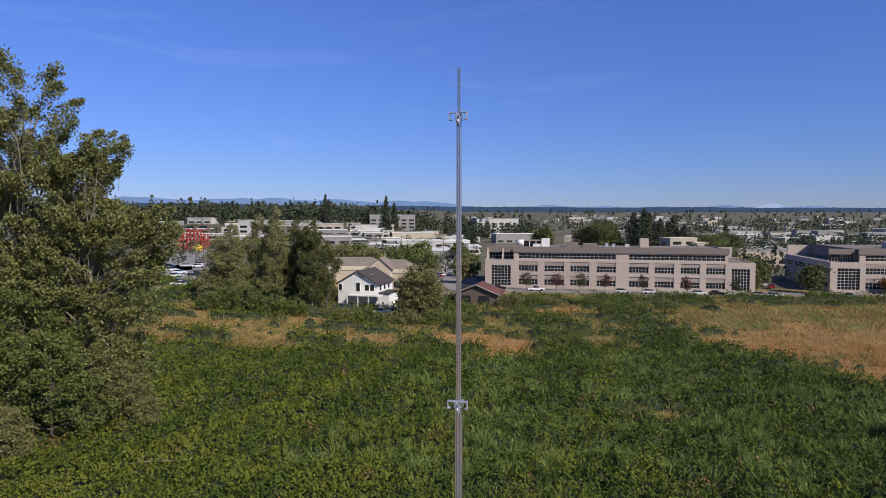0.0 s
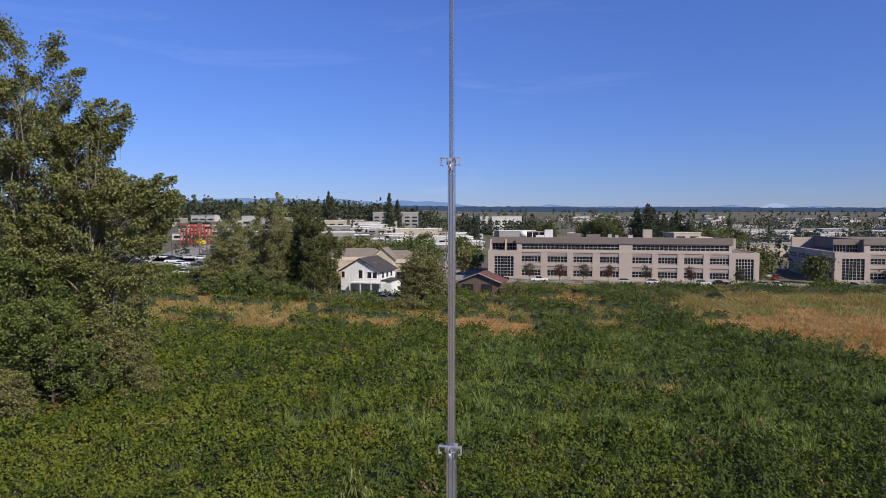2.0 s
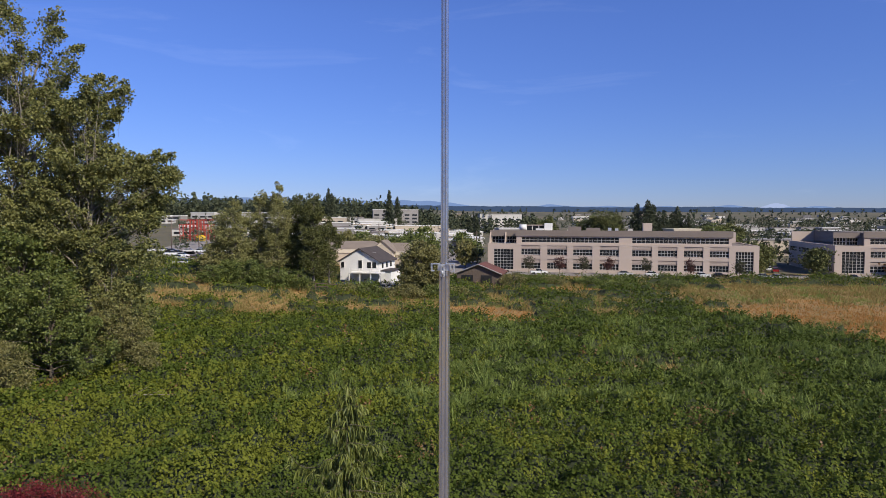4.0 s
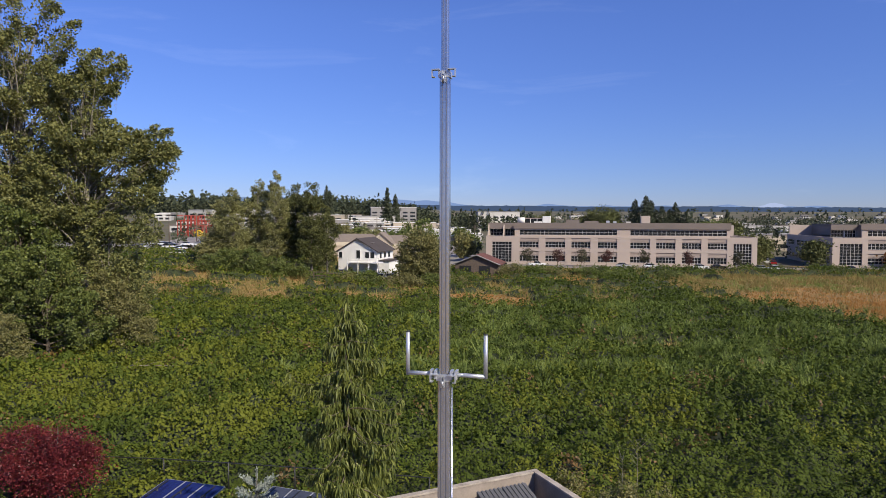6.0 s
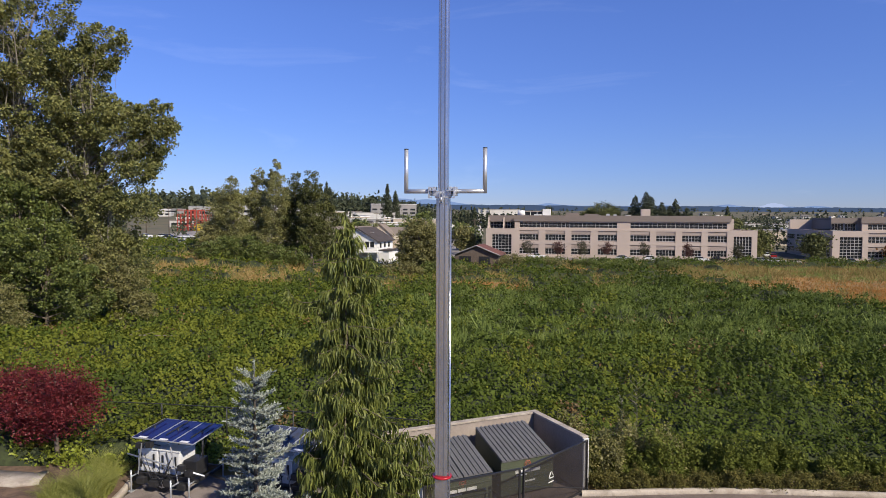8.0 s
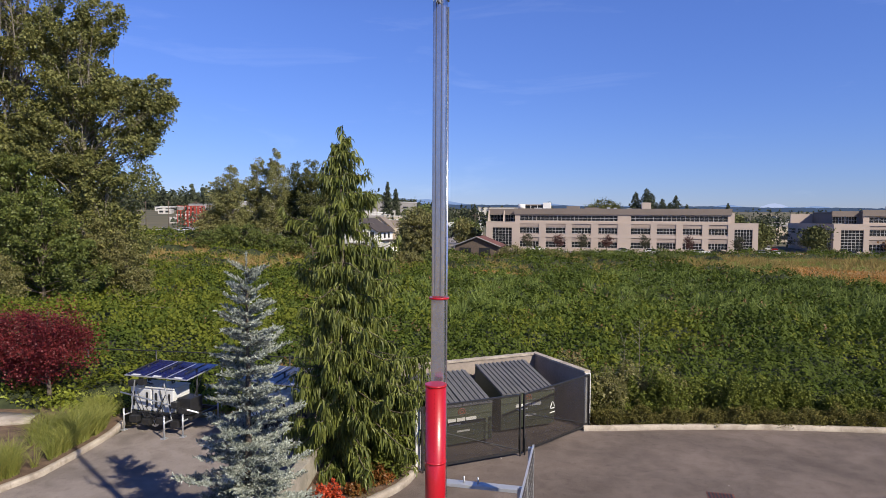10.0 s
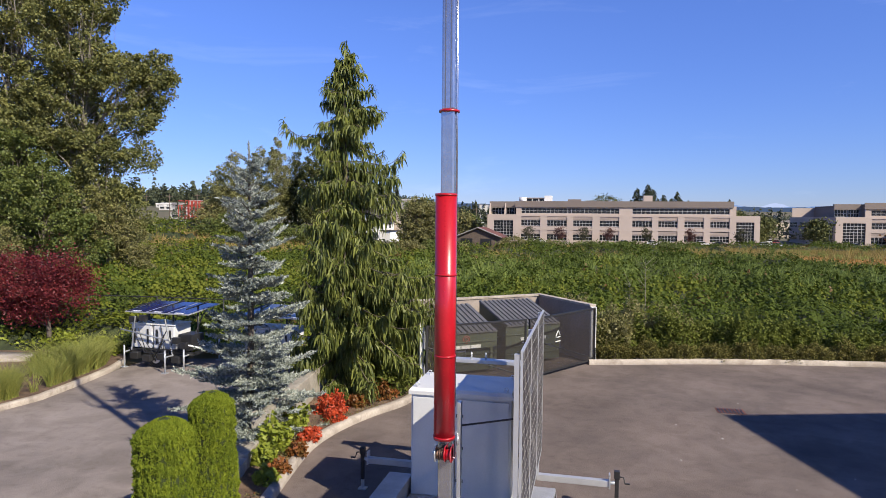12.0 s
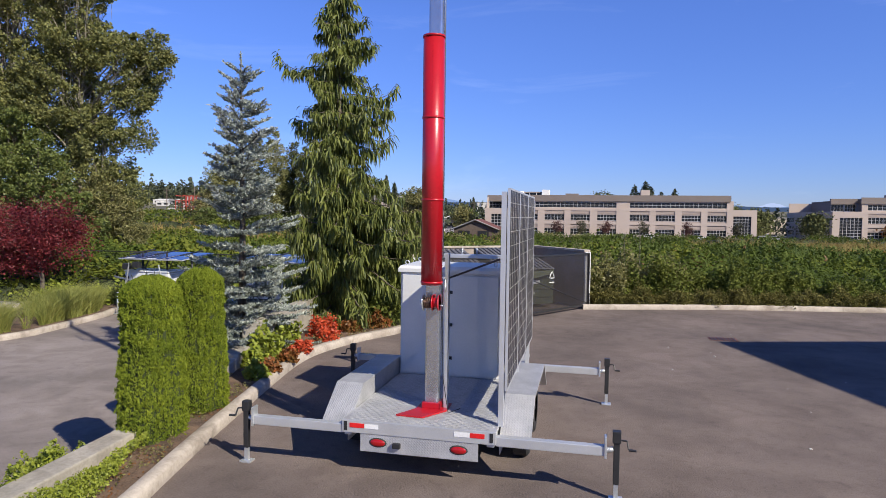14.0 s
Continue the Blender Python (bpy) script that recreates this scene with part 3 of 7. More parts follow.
def jack(name, parent, x, y, out):
    """A crank jack with its foot; out is the side on which the crank lies."""
    bm = bmesh.new()
    box(bm, x - 0.03, x + 0.03, y - 0.03, y + 0.03, 0.17, 0.70, 0.006)
    box(bm, x - 0.042, x + 0.042, y - 0.042, y + 0.042, 0.60, 0.72, 0.008)
    j = part(name, bm, BLACK, parent, "black crank jack")
    bm = bmesh.new()
    box(bm, x - 0.022, x + 0.022, y - 0.022, y + 0.022, 0.02, 0.20)
    box(bm, x - 0.07, x + 0.07, y - 0.06, y + 0.06, -0.0, 0.022, 0.006)
    part("foot", bm, GALV, j, "bright steel foot plate")
    bm = bmesh.new()
    rod(bm, (x, y, 0.63), (x + out * 0.10, y - 0.02, 0.63), 0.009, seg=6)
    rod(bm, (x + out * 0.10, y - 0.02, 0.63), (x + out * 0.115, y - 0.05, 0.55), 0.009, seg=6)
    rod(bm, (x + out * 0.115, y - 0.05, 0.55), (x + out * 0.19, y - 0.06, 0.55), 0.013, seg=6)
    part("crank", bm, BLACK, j)


def outrigger(parent, x0, x1, y):
    bm = bmesh.new()
    box(bm, min(x0, x1), max(x0, x1), y - 0.045, y + 0.045, 0.46, 0.56, 0.008)
    arm = part("outrigger_arm", bm, ALU, parent, "square aluminium outrigger arm")
    s = 1 if x1 > x0 else -1
    bm = bmesh.new()
    box(bm, x1 - 0.012, x1 + 0.012, y - 0.06, y + 0.06, 0.44, 0.66, 0.004)
    rod(bm, (x1, y, 0.51), (x1 + s * 0.08, y, 0.53), 0.028, seg=10)
    part("bracket", bm, GALV, arm)
    return arm


def fender(parent, x0, x1, turn_left):
    f = bmesh.new()
    prof = [(0.10, 0.42), (0.66, 0.84), (2.28, 0.84), (2.86, 0.42)]
    low = [(0.13, 0.40), (0.68, 0.81), (2.26, 0.81), (2.83, 0.40)]
    ring = prof + low[::-1]
    a = [f.verts.new((x0, y, z)) for y, z in ring]
    b = [f.verts.new((x1, y, z)) for y, z in ring]
    for i in range(8):
        f.faces.new((a[i], a[(i + 1) % 8], b[(i + 1) % 8], b[i]))
    for v in (a, b):
        for i in range(3):
            f.faces.new((v[i], v[i + 1], v[6 - i], v[7 - i]))
    inner = x0 if not turn_left else x1
    s = 1 if not turn_left else -1
    rows = [[f.verts.new((inner + s * dx, y, z)) for y, z in ((0.16, 0.30), (0.16, 0.42), (0.68, 0.805), (2.26, 0.805), (2.80, 0.42), (2.80, 0.30))] for dx in (0.004, 0.012)]
    f.faces.new(rows[0])
    f.faces.new(rows[1][::-1])
    for i in range(6):
        f.faces.new((rows[0][i], rows[0][(i + 1) % 6], rows[1][(i + 1) % 6], rows[1][i]))
    bmesh.ops.recalc_face_normals(f, faces=f.faces[:])
    fe = part("fender", f, TREAD, parent, "folded chequer-plate wheel fender")
    return fe


def solar_module(parent, y0, y1, z0, z1, x):
    bm = bmesh.new()
    t = 0.022
    box(bm, x - 0.014, x + 0.014, y0, y0 + t, z0, z1)
    box(bm, x - 0.014, x + 0.014, y1 - t, y1, z0, z1)
    box(bm, x - 0.014, x + 0.014, y0 + t, y1 - t, z0, z0 + t)
    box(bm, x - 0.014, x + 0.014, y0 + t, y1 - t, z1 - t, z1)
    mod = part("solar_module", bm, ALU, parent, "black solar module in an aluminium frame")
    boxed("cell_sheet", (x - 0.008, x + 0.008, y0 + t, y1 - t, z0 + t, z1 - t), CELL, mod, "dark glossy cell glass")
    n = 14
    for i in range(1, n):
        z = z0 + (z1 - z0) * i / n
        boxed("conductor", (x + 0.0085, x + 0.011, y0 + t, y1 - t, z - 0.0028, z + 0.0028), MULLION, mod)
    for i in range(1, 6):
        y = y0 + (y1 - y0) * i / 6
        boxed("conductor", (x + 0.0085, x + 0.0105, y - 0.001, y + 0.001, z0 + t, z1 - t), MULLION, mod)


def build_trailer():
    tr = thing("mast_trailer", (0, 0, 0), "aluminium mast trailer on four outrigger jacks, with chequer-plate deck", "trailer")
    bm = bmesh.new()
    box(bm, 1.20, 2.92, -0.03, 3.95, 0.575, 0.61, 0.004)
    deck = part("deck", bm, TREAD, tr, "bright chequer-plate deck")
    bm = bmesh.new()
    tread(bm, 1.22, 2.90, -0.01, 3.9, 0.611)
    part("tread_pattern", bm, ALU, deck)
    bm = bmesh.new()
    box(bm, 1.20, 2.92, -0.06, -0.032, 0.475, 0.612, 0.004)
    box(bm, 1.22, 1.30, -0.03, 3.9, 0.44, 0.573)
    box(bm, 2.82, 2.90, -0.03, 3.9, 0.44, 0.573)
    for y in (0.9, 1.9, 2.9, 3.8):
        box(bm, 1.30, 2.82, y, y + 0.08, 0.46, 0.573)
    part("chassis", bm, ALU, tr, "welded aluminium channel chassis")
    bm = bmesh.new()
    rod(bm, (1.26, 3.9, 0.50), (2.06, 5.5, 0.50), 0.05, seg=8)
    rod(bm, (2.86, 3.9, 0.50), (2.08, 5.5, 0.50), 0.05, seg=8)
    box(bm, 2.0, 2.14, 5.4, 5.75, 0.46, 0.58, 0.01)
    part("drawbar", bm, ALU, tr, "aluminium drawbar")
    bm = bmesh.new()
    box(bm, 1.41, 2.73, -0.052, -0.032, 0.275, 0.474, 0.004)
    bp = part("light_panel", bm, TREAD, tr, "aluminium rear light panel")
    for x in (1.615, 2.52):
        bm = bmesh.new()
        bmesh.ops.create_uvsphere(bm, u_segments=20, v_segments=10, radius=1.0, matrix=Matrix.Translation((x, -0.055, 0.385)) @ Matrix.Diagonal((0.088, 0.022, 0.042, 1)))
        li = part("tail_light", bm, LENS, bp, "oval red tail light", True)
        bm = bmesh.new()
        bmesh.ops.create_uvsphere(bm, u_segments=20, v_segments=8, radius=1.0, matrix=Matrix.Translation((x, -0.052, 0.385)) @ Matrix.Diagonal((0.102, 0.014, 0.054, 1)))
        part("grommet", bm, RUBBER, li, "black rubber ring", True)
    boxed("plate_lamp", (1.79, 1.88, -0.10, -0.052, 0.345, 0.405), BLACK, bp, "small black lamp housing", 0.012)
    for x0, x1, m, lab in ((1.29, 1.46, TAPE_RED, "red reflective tape"), (1.463, 1.62, TAPE_WHITE, "white reflective tape"), (2.47, 2.64, TAPE_WHITE, "white reflective tape"), (2.643, 2.80, TAPE_RED, "red reflective tape")):
        boxed("reflector_tape", (x0, x1, -0.064, -0.0605, 0.535, 0.585), m, tr, lab)
    for x in (1.225, 2.855):
        boxed("end_cap", (x, x + 0.035, -0.066, -0.0605, 0.50, 0.60), BLACK, tr, "black end cap")
    fender(tr, 2.925, 3.27, False)
    fender(tr, 0.85, 1.195, True)
    boxed("reflector_tape", (0.90, 1.05, 0.085, 0.095, 0.425, 0.455), TAPE_RED, tr, "red reflective tape")
    for x in (3.09, 1.03):
        for y in (1.05, 1.92):
            wheel(tr, x, y, 0.34, 0.2)
    for y in (0.0, 3.45):
        outrigger(tr, 2.92, 4.04, y)
        jack("jack", tr, 4.15, y, 1)
        outrigger(tr, 1.20, 0.10, y)
        jack("jack", tr, 0.0, y, -1)
    # the solar array stands along one side
    for i in range(3):
        solar_module(tr, 0.16 + i * 1.06, 0.16 + i * 1.06 + 1.05, 1.0, 3.19, 2.99)
    rack = boxed("panel_rack", (2.915, 2.96, 0.22, 3.27, 2.2, 2.26), ALU, tr, "aluminium rack rail behind the solar modules")
    boxed("rail", (2.915, 2.96, 0.22, 3.27, 1.02, 1.08), ALU, rack)
    for y in (0.19, 1.75, 3.30):
        boxed("post", (2.91, 2.965, y - 0.03, y + 0.03, 0.61, 3.15), ALU, rack)
    bm = bmesh.new()
    for xx in (1.34, 2.80):
        box(bm, xx - 0.03, xx + 0.03, 3.80, 3.86, 0.61, 2.19)
    box(bm, 1.30, 2.86, 3.74, 3.92, 2.192, 2.25, 0.006)
    ff = part("front_frame", bm, ALU, tr, "aluminium frame across the front of the deck")
    for xx in (1.78, 2.02):
        rodded("eyelet", (xx, 3.83, 2.25), (xx, 3.83, 2.36), 0.014, GALV, ff, seg=8)
    bm = bmesh.new()
    rod(bm, (2.89, 0.25, 2.42), (2.20, 0.72, 2.14), 0.012, seg=6)
    part("brace", bm, BLACK, tr, "thin black brace rod")
    return tr


def mast_tube(name, mast, half, z0, z1, mat, label="", bevel=0.02, x=2.07, y=0.63):
    bm = bmesh.new()
    box(bm, x - half, x + half, y - half, y + half, z0, z1, bevel)
    return part(name, bm, mat, mast, label)


def clamp(mast, z, half):
    bm = bmesh.new()
    x, y = 2.07, 0.63
    box(bm, x - half - 0.012, x + half + 0.012, y - half - 0.012, y + half + 0.012, z - 0.05, z + 0.03, 0.004)
    c = part("stage_collar", bm, GALV, mast, "galvanised stage collar")
    for s in (-1, 1):
        bm = bmesh.new()
        x0, x1, yf = x + s * half * 0.8, x + s * (half + 0.085), y - half - 0.03
        lo, hi = sorted((x0, x1))
        box(bm, lo, hi, yf - 0.03, yf + 0.03, z + 0.032, z + 0.044)
        lo, hi = sorted((x1, x1 - s * 0.010))
        box(bm, lo, hi, yf - 0.03, yf + 0.03, z - 0.055, z + 0.032)
        lo, hi = sorted((x1 - s * 0.010, x1 - s * 0.038))
        box(bm, lo, hi, yf - 0.03, yf + 0.03, z - 0.055, z - 0.045)
        part("cable_guide", bm, GALV, c, "bent steel cable hook")
    bm = bmesh.new()
    rod(bm, (x - 0.012, y - half - 0.035, z - 0.07), (x + 0.012, y - half - 0.035, z - 0.07), 0.034, seg=14)
    box(bm, x - 0.022, x - 0.013, y - half - 0.06, y - half - 0.012, z - 0.115, z + 0.02)
    box(bm, x + 0.013, x + 0.022, y - half - 0.06, y - half - 0.012, z - 0.115, z + 0.02)
    part("pulley", bm, GALV, c, "small steel pulley block")


def build_mast(tr):
    mast = thing("telescopic_mast", (0, 0, 0), "tall telescopic metal mast with a red sleeve on the trailer", "mast")
    boxes = (("mast_stage", 0.084, 0.62, 2.25), ("mast_stage", 0.080, 2.0, 5.83), ("mast_stage", 0.077, 5.83, 9.36), ("mast_stage", 0.060, 9.36, 13.06), ("mast_stage", 0.043, 13.06, 16.63), ("mast_stage", 0.029, 16.63, 20.22), ("mast_stage", 0.021, 20.22, 20.80))
    for n, h, a, b in boxes:
        st = mast_tube(n, mast, h, a, b, MAST, "polished square mast tube", h * 0.28)
        if a > 5:
            for k in (-0.42, 0.42):
                boxed("groove", (2.07 + (k - 0.08) * h, 2.07 + (k + 0.08) * h, 0.63 - h - 0.0022, 0.63 - h - 0.0002, a + 0.02, b - 0.02), GROOVE, mast, "dark profile groove")
    for z, h in ((9.34, 0.077), (13.04, 0.060), (16.61, 0.043), (20.20, 0.029)):
        clamp(mast, z, h)
    bm = bmesh.new()
    x, y = 2.11, 0.33
    rod(bm, (x, y, 2.11), (x, y, 4.87), 0.119, seg=32)
    sl = part("red_sleeve", bm, RED, mast, "glossy red steel sleeve")
    for z in (2.4, 3.55, 4.7):
        boxed("bracket", (x - 0.05, x + 0.03, y + 0.115, 0.548, z, z + 0.05), GALV, mast, "steel bracket behind the sleeve", 0.003)
    for z in (2.138, 3.06, 3.97, 4.856):
        bm = bmesh.new()
        rod(bm, (x, y, z - 0.012), (x, y, z + 0.012), 0.125, seg=32)
        part("band", bm, RED, sl, "raised red band")
    bm = bmesh.new()
    for z in np.arange(2.2, 4.82, 0.055):
        a = -1.45 + 0.02 * math.sin(z * 3)
        p = Vector((x + 0.118 * math.cos(a), y + 0.118 * math.sin(a), z))
        rod(bm, p, p + Vector((0.004 * math.cos(a), 0.004 * math.sin(a), 0)), 0.006, seg=5)
    part("rivet", bm, RED, sl, "small painted rivets")["kind"] = "stuff"
    rodded("red_collar", (2.07, 0.63, 5.81), (2.07, 0.63, 5.832), 0.12, RED, mast, "thin red stage ring", seg=24)
    boxed("channel_post", (2.20, 2.245, 0.60, 0.70, 0.61, 2.45), GALV, mast, "slender grey channel post", 0.006)
    rodded("mast_rail", (2.168, 0.62, 2.4), (2.163, 0.62, 9.2), 0.012, MAST, mast, "thin bright rail")
    bm = bmesh.new()
    vs = [bm.verts.new(p) for p in ((1.74, 0.22, 0.614), (2.05, 0.20, 0.614), (2.26, 0.52, 0.614), (2.26, 0.80, 0.614), (1.90, 0.80, 0.614), (1.90, 0.50, 0.614))]
    f = bm.faces.new(vs)
    r = bmesh.ops.extrude_face_region(bm, geom=[f])
    for v in r["geom"]:
        if isinstance(v, bmesh.types.BMVert):
            v.co.z += 0.018
    box(bm, 1.96, 2.18, 0.52, 0.74, 0.63, 0.70, 0.006)
    bmesh.ops.recalc_face_normals(bm, faces=bm.faces[:])
    part("base_plate", bm, RED, mast, "red steel base plate")
    # winch
    bm = bmesh.new()
    for xx in (2.095, 2.165):
        rod(bm, (xx, 0.44, 1.89), (xx + 0.012, 0.44, 1.89), 0.088, seg=22)
        box(bm, xx, xx + 0.012, 0.42, 0.545, 1.80, 1.98, 0.003)
    rod(bm, (2.107, 0.44, 1.89), (2.165, 0.44, 1.89), 0.062, seg=18)
    wi = part("winch", bm, RED, mast, "red hand winch with round side plates")
    bm = bmesh.new()
    for k in range(7):
        rod(bm, (2.000 + k * 0.0125, 0.44, 1.89), (2.0125 + k * 0.0125, 0.44, 1.89), 0.062 + 0.006 * (k % 2), seg=18)
    part("drum", bm, material("cable_drum", (0.20, 0.12, 0.08), (0.08, 0.05, 0.04), 0.45, 0.6, 4, 60, 0.4), wi, "brown drum of wound cable")
    bm = bmesh.new()
    rod(bm, (1.985, 0.44, 1.89), (1.997, 0.44, 1.89), 0.096, seg=24)
    rod(bm, (1.955, 0.44, 1.89), (1.985, 0.44, 1.89), 0.02, seg=10)
    part("flange", bm, GALV, wi, "bright steel drum flange")
    bm = bmesh.new()
    rod(bm, (2.177, 0.44, 1.86), (2.225, 0.43, 1.86), 0.010, seg=8)
    rod(bm, (2.225, 0.43, 1.86), (2.250, 0.42, 2.17), 0.009, seg=8)
    rod(bm, (2.243, 0.42, 2.02), (2.248, 0.42, 2.12), 0.017, seg=8)
    rod(bm, (2.250, 0.42, 2.17), (2.245, 0.33, 2.19), 0.012, seg=8)
    part("crank", bm, GALV, wi)
    # antenna arms
    for s, x1 in ((-1, 1.61), (1, 2.59)):
        bm = bmesh.new()
        rod(bm, (2.07 + s * 0.1, 0.60, 9.37), (x1, 0.58, 9.37), 0.026, seg=12)
        rod(bm, (x1, 0.58, 9.345), (x1, 0.58, 9.88), 0.026, seg=12)
        arm = part("antenna_arm", bm, GALV, mast, "galvanised L-shaped antenna arm")
        bm = bmesh.new()
        for dx in (0.10, 0.155):
            box(bm, 2.07 + s * dx - 0.016, 2.07 + s * dx + 0.016, 0.535, 0.66, 9.315, 9.425, 0.004)
        part("pipe_clamp", bm, GALV, arm, "bolted pipe clamp")
        rodded("end_cap", (x1, 0.58, 9.88), (x1, 0.58, 9.892), 0.027, BLACK, arm, "dark end cap")
    # lashed cable
    V, F = tubes([[((2.19, 0.52, 2.2), 0.005), ((2.195, 0.53, 1.6), 0.005), ((2.21, 0.53, 1.0), 0.005), ((2.30, 0.42, 0.63), 0.005), ((2.40, 0.62, 0.63), 0.005)]], 6)
    raw("cable", V, F, BLACK, mast, "thin black cable")


trailer = build_trailer()
build_mast(trailer)


def build_cabinet():
    c = thing("equipment_cabinet", (0, 0, 0.614), "white steel equipment cabinet standing on the trailer deck", "cabinet")
    x0, x1, y0, y1 = 1.22, 2.66, 2.12, 3.05
    boxed("body", (x0, x1, y0, y1, 0.0, 1.47), WHITE, c, "", 0.01)
    bm = bmesh.new()
    vs = []
    for dx, dy, z in ((-0.03, -0.04, 1.47), (-0.03, -0.04, 1.52), (0.0, 0.0, 1.56)):
        vs.append([bm.verts.new(p) for p in ((x0 + dx, y0 + dy, z), (x1 - dx, y0 + dy, z), (x1 - dx, y1 - dy, z), (x0 + dx, y1 - dy, z))])
    for a, b in zip(vs, vs[1:]):
        for i in range(4):
            bm.faces.new((a[i], a[(i + 1) % 4], b[(i + 1) % 4], b[i]))
    bm.faces.new(vs[-1])
    bm.faces.new(vs[0][::-1])
    lid = part("lid", bm, WHITE, c, "white rain lid")
    for x, y in ((x0 + 0.08, y0 + 0.05), (x0 + 0.08, y1 - 0.15), (x1 - 0.08, y0 + 0.05), (x1 - 0.08, y1 - 0.15)):
        bm = bmesh.new()
        for i in range(10):
            a, b = 6.283 * i / 10, 6.283 * (i + 1) / 10
            rod(bm, (x + 0.028 * math.cos(a), y, 1.60 + 0.028 * math.sin(a)), (x + 0.028 * math.cos(b), y, 1.60 + 0.028 * math.sin(b)), 0.007, seg=5)
        rod(bm, (x, y, 1.55), (x, y, 1.575), 0.014, seg=8)
        part("lifting_eye", bm, GALV, lid, "steel lifting eye")
    for a, b in ((x0 + 0.03, 1.90), (1.94, x1 - 0.03)):
        d = boxed("door", (a, b, y0 - 0.022, y0 - 0.002, 0.03, 1.43), WHITE, c, "", 0.006)
        for z in (0.25, 0.72, 1.18):
            boxed("hinge", (1.925 if a > 1.5 else 1.885, 1.985 if a > 1.5 else 1.90, y0 - 0.038, y0 - 0.023, z, z + 0.045), BLACK, d, "black hinge", 0.004)
    boxed("louvre", (x0 - 0.075, x0 - 0.003, y0 + 0.3, y0 + 0.6, 1.0, 1.22), WHITE, c, "small white side hood", 0.012)


build_cabinet()


def drain_grate(x, y):
    e = thing("drain_grate", (x, y, 0.0), "rusty iron drain grate set in the asphalt", "drain")
    boxed("frame", (-0.32, 0.32, -0.22, 0.22, 0.001, 0.006), RUST, e)
    for i in range(7):
        boxed("bar", (-0.28 + i * 0.085, -0.24 + i * 0.085, -0.19, 0.19, 0.0065, 0.012), BLACK, e)


drain_grate(7.05, 9.75)

# raised bars of the chequer-plate deck
V, F = [], []
for j in range(74):
    yy = 0.0 + j * 0.0525
    for i in range(17):
        xx = 1.235 + (i + 0.5 * (j % 2)) * 0.098
        if xx + 0.075 > 2.9 or (1.22 < xx + 0.04 < 2.68 and 2.1 < yy < 3.07) or (1.72 < xx + 0.04 < 2.28 and 0.16 < yy < 0.84):
            continue
        b = len(V)
        for dx, dy, dz in ((0, 0, 0), (0.078, 0, 0), (0.078, 0.02, 0), (0, 0.02, 0), (0.012, 0.006, 0.009), (0.066, 0.006, 0.009), (0.066, 0.014, 0.009), (0.012, 0.014, 0.009)):
            V.append((xx + dx, yy + dy, 0.6102 + dz))
        F += [(b + p, b + q, b + r, b + s) for p, q, r, s in ((4, 5, 6, 7), (0, 1, 5, 4), (1, 2, 6, 5), (2, 3, 7, 6), (3, 0, 4, 7))]
raw("tread_bar", V, F, TREAD, trailer, "raised bright tread bars")["kind"] = "stuff"

# ---- office blocks ----
def glazed(parent, x0, x1, z0, z1, cols, rows, y, depth=0.35):
    """A recessed window: dark panes and a grid of frame bars."""
    w = boxed("window", (x0, x1, y + depth, y + depth + 0.06, z0, z1), GLASS_DARK, parent, "dark glazed window in a pale metal frame")
    bm = bmesh.new()
    t = 0.042
    for i in range(cols + 1):
        x = x0 + (x1 - x0) * i / cols
        box(bm, x - t, x + t, y + depth - 0.07, y + depth - 0.002, z0, z1)
    for j in range(rows + 1):
        z = z0 + (z1 - z0) * j / rows
        box(bm, x0 + t, x1 - t, y + depth - 0.06, y + depth - 0.003, z - t, z + t)
    part("window_frame", bm, MULLION, w)
    return w


def wall_with_openings(parent, length, z0, z1, openings, y, thick=0.6, mat=None):
    """A wall from 0 to length along x, with rectangular openings that go through it."""
    xs = sorted({0, length, *(v for o in openings for v in o[:2])})
    zs = sorted({z0, z1, *(v for o in openings for v in o[2:4])})
    bm = bmesh.new()
    for i in range(len(xs) - 1):
        run = None
        for j in range(len(zs) - 1):
            cx, cz = (xs[i] + xs[i + 1]) / 2, (zs[j] + zs[j + 1]) / 2
            hole = any(a < cx < b and c < cz < d for a, b, c, d in openings)
            if not hole:
                run = [zs[j], zs[j + 1]] if run is None else [run[0], zs[j + 1]]
            if run and (hole or j == len(zs) - 2):
                box(bm, xs[i], xs[i + 1], y, y + thick, run[0], run[1])
                run = None
    bmesh.ops.remove_doubles(bm, verts=bm.verts[:], dist=0.001)
    return part("wall", bm, mat or STUCCO, parent, "beige rendered wall with window bays")


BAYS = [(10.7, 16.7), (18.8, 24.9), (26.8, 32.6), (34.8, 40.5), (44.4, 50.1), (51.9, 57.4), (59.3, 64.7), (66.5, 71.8)]


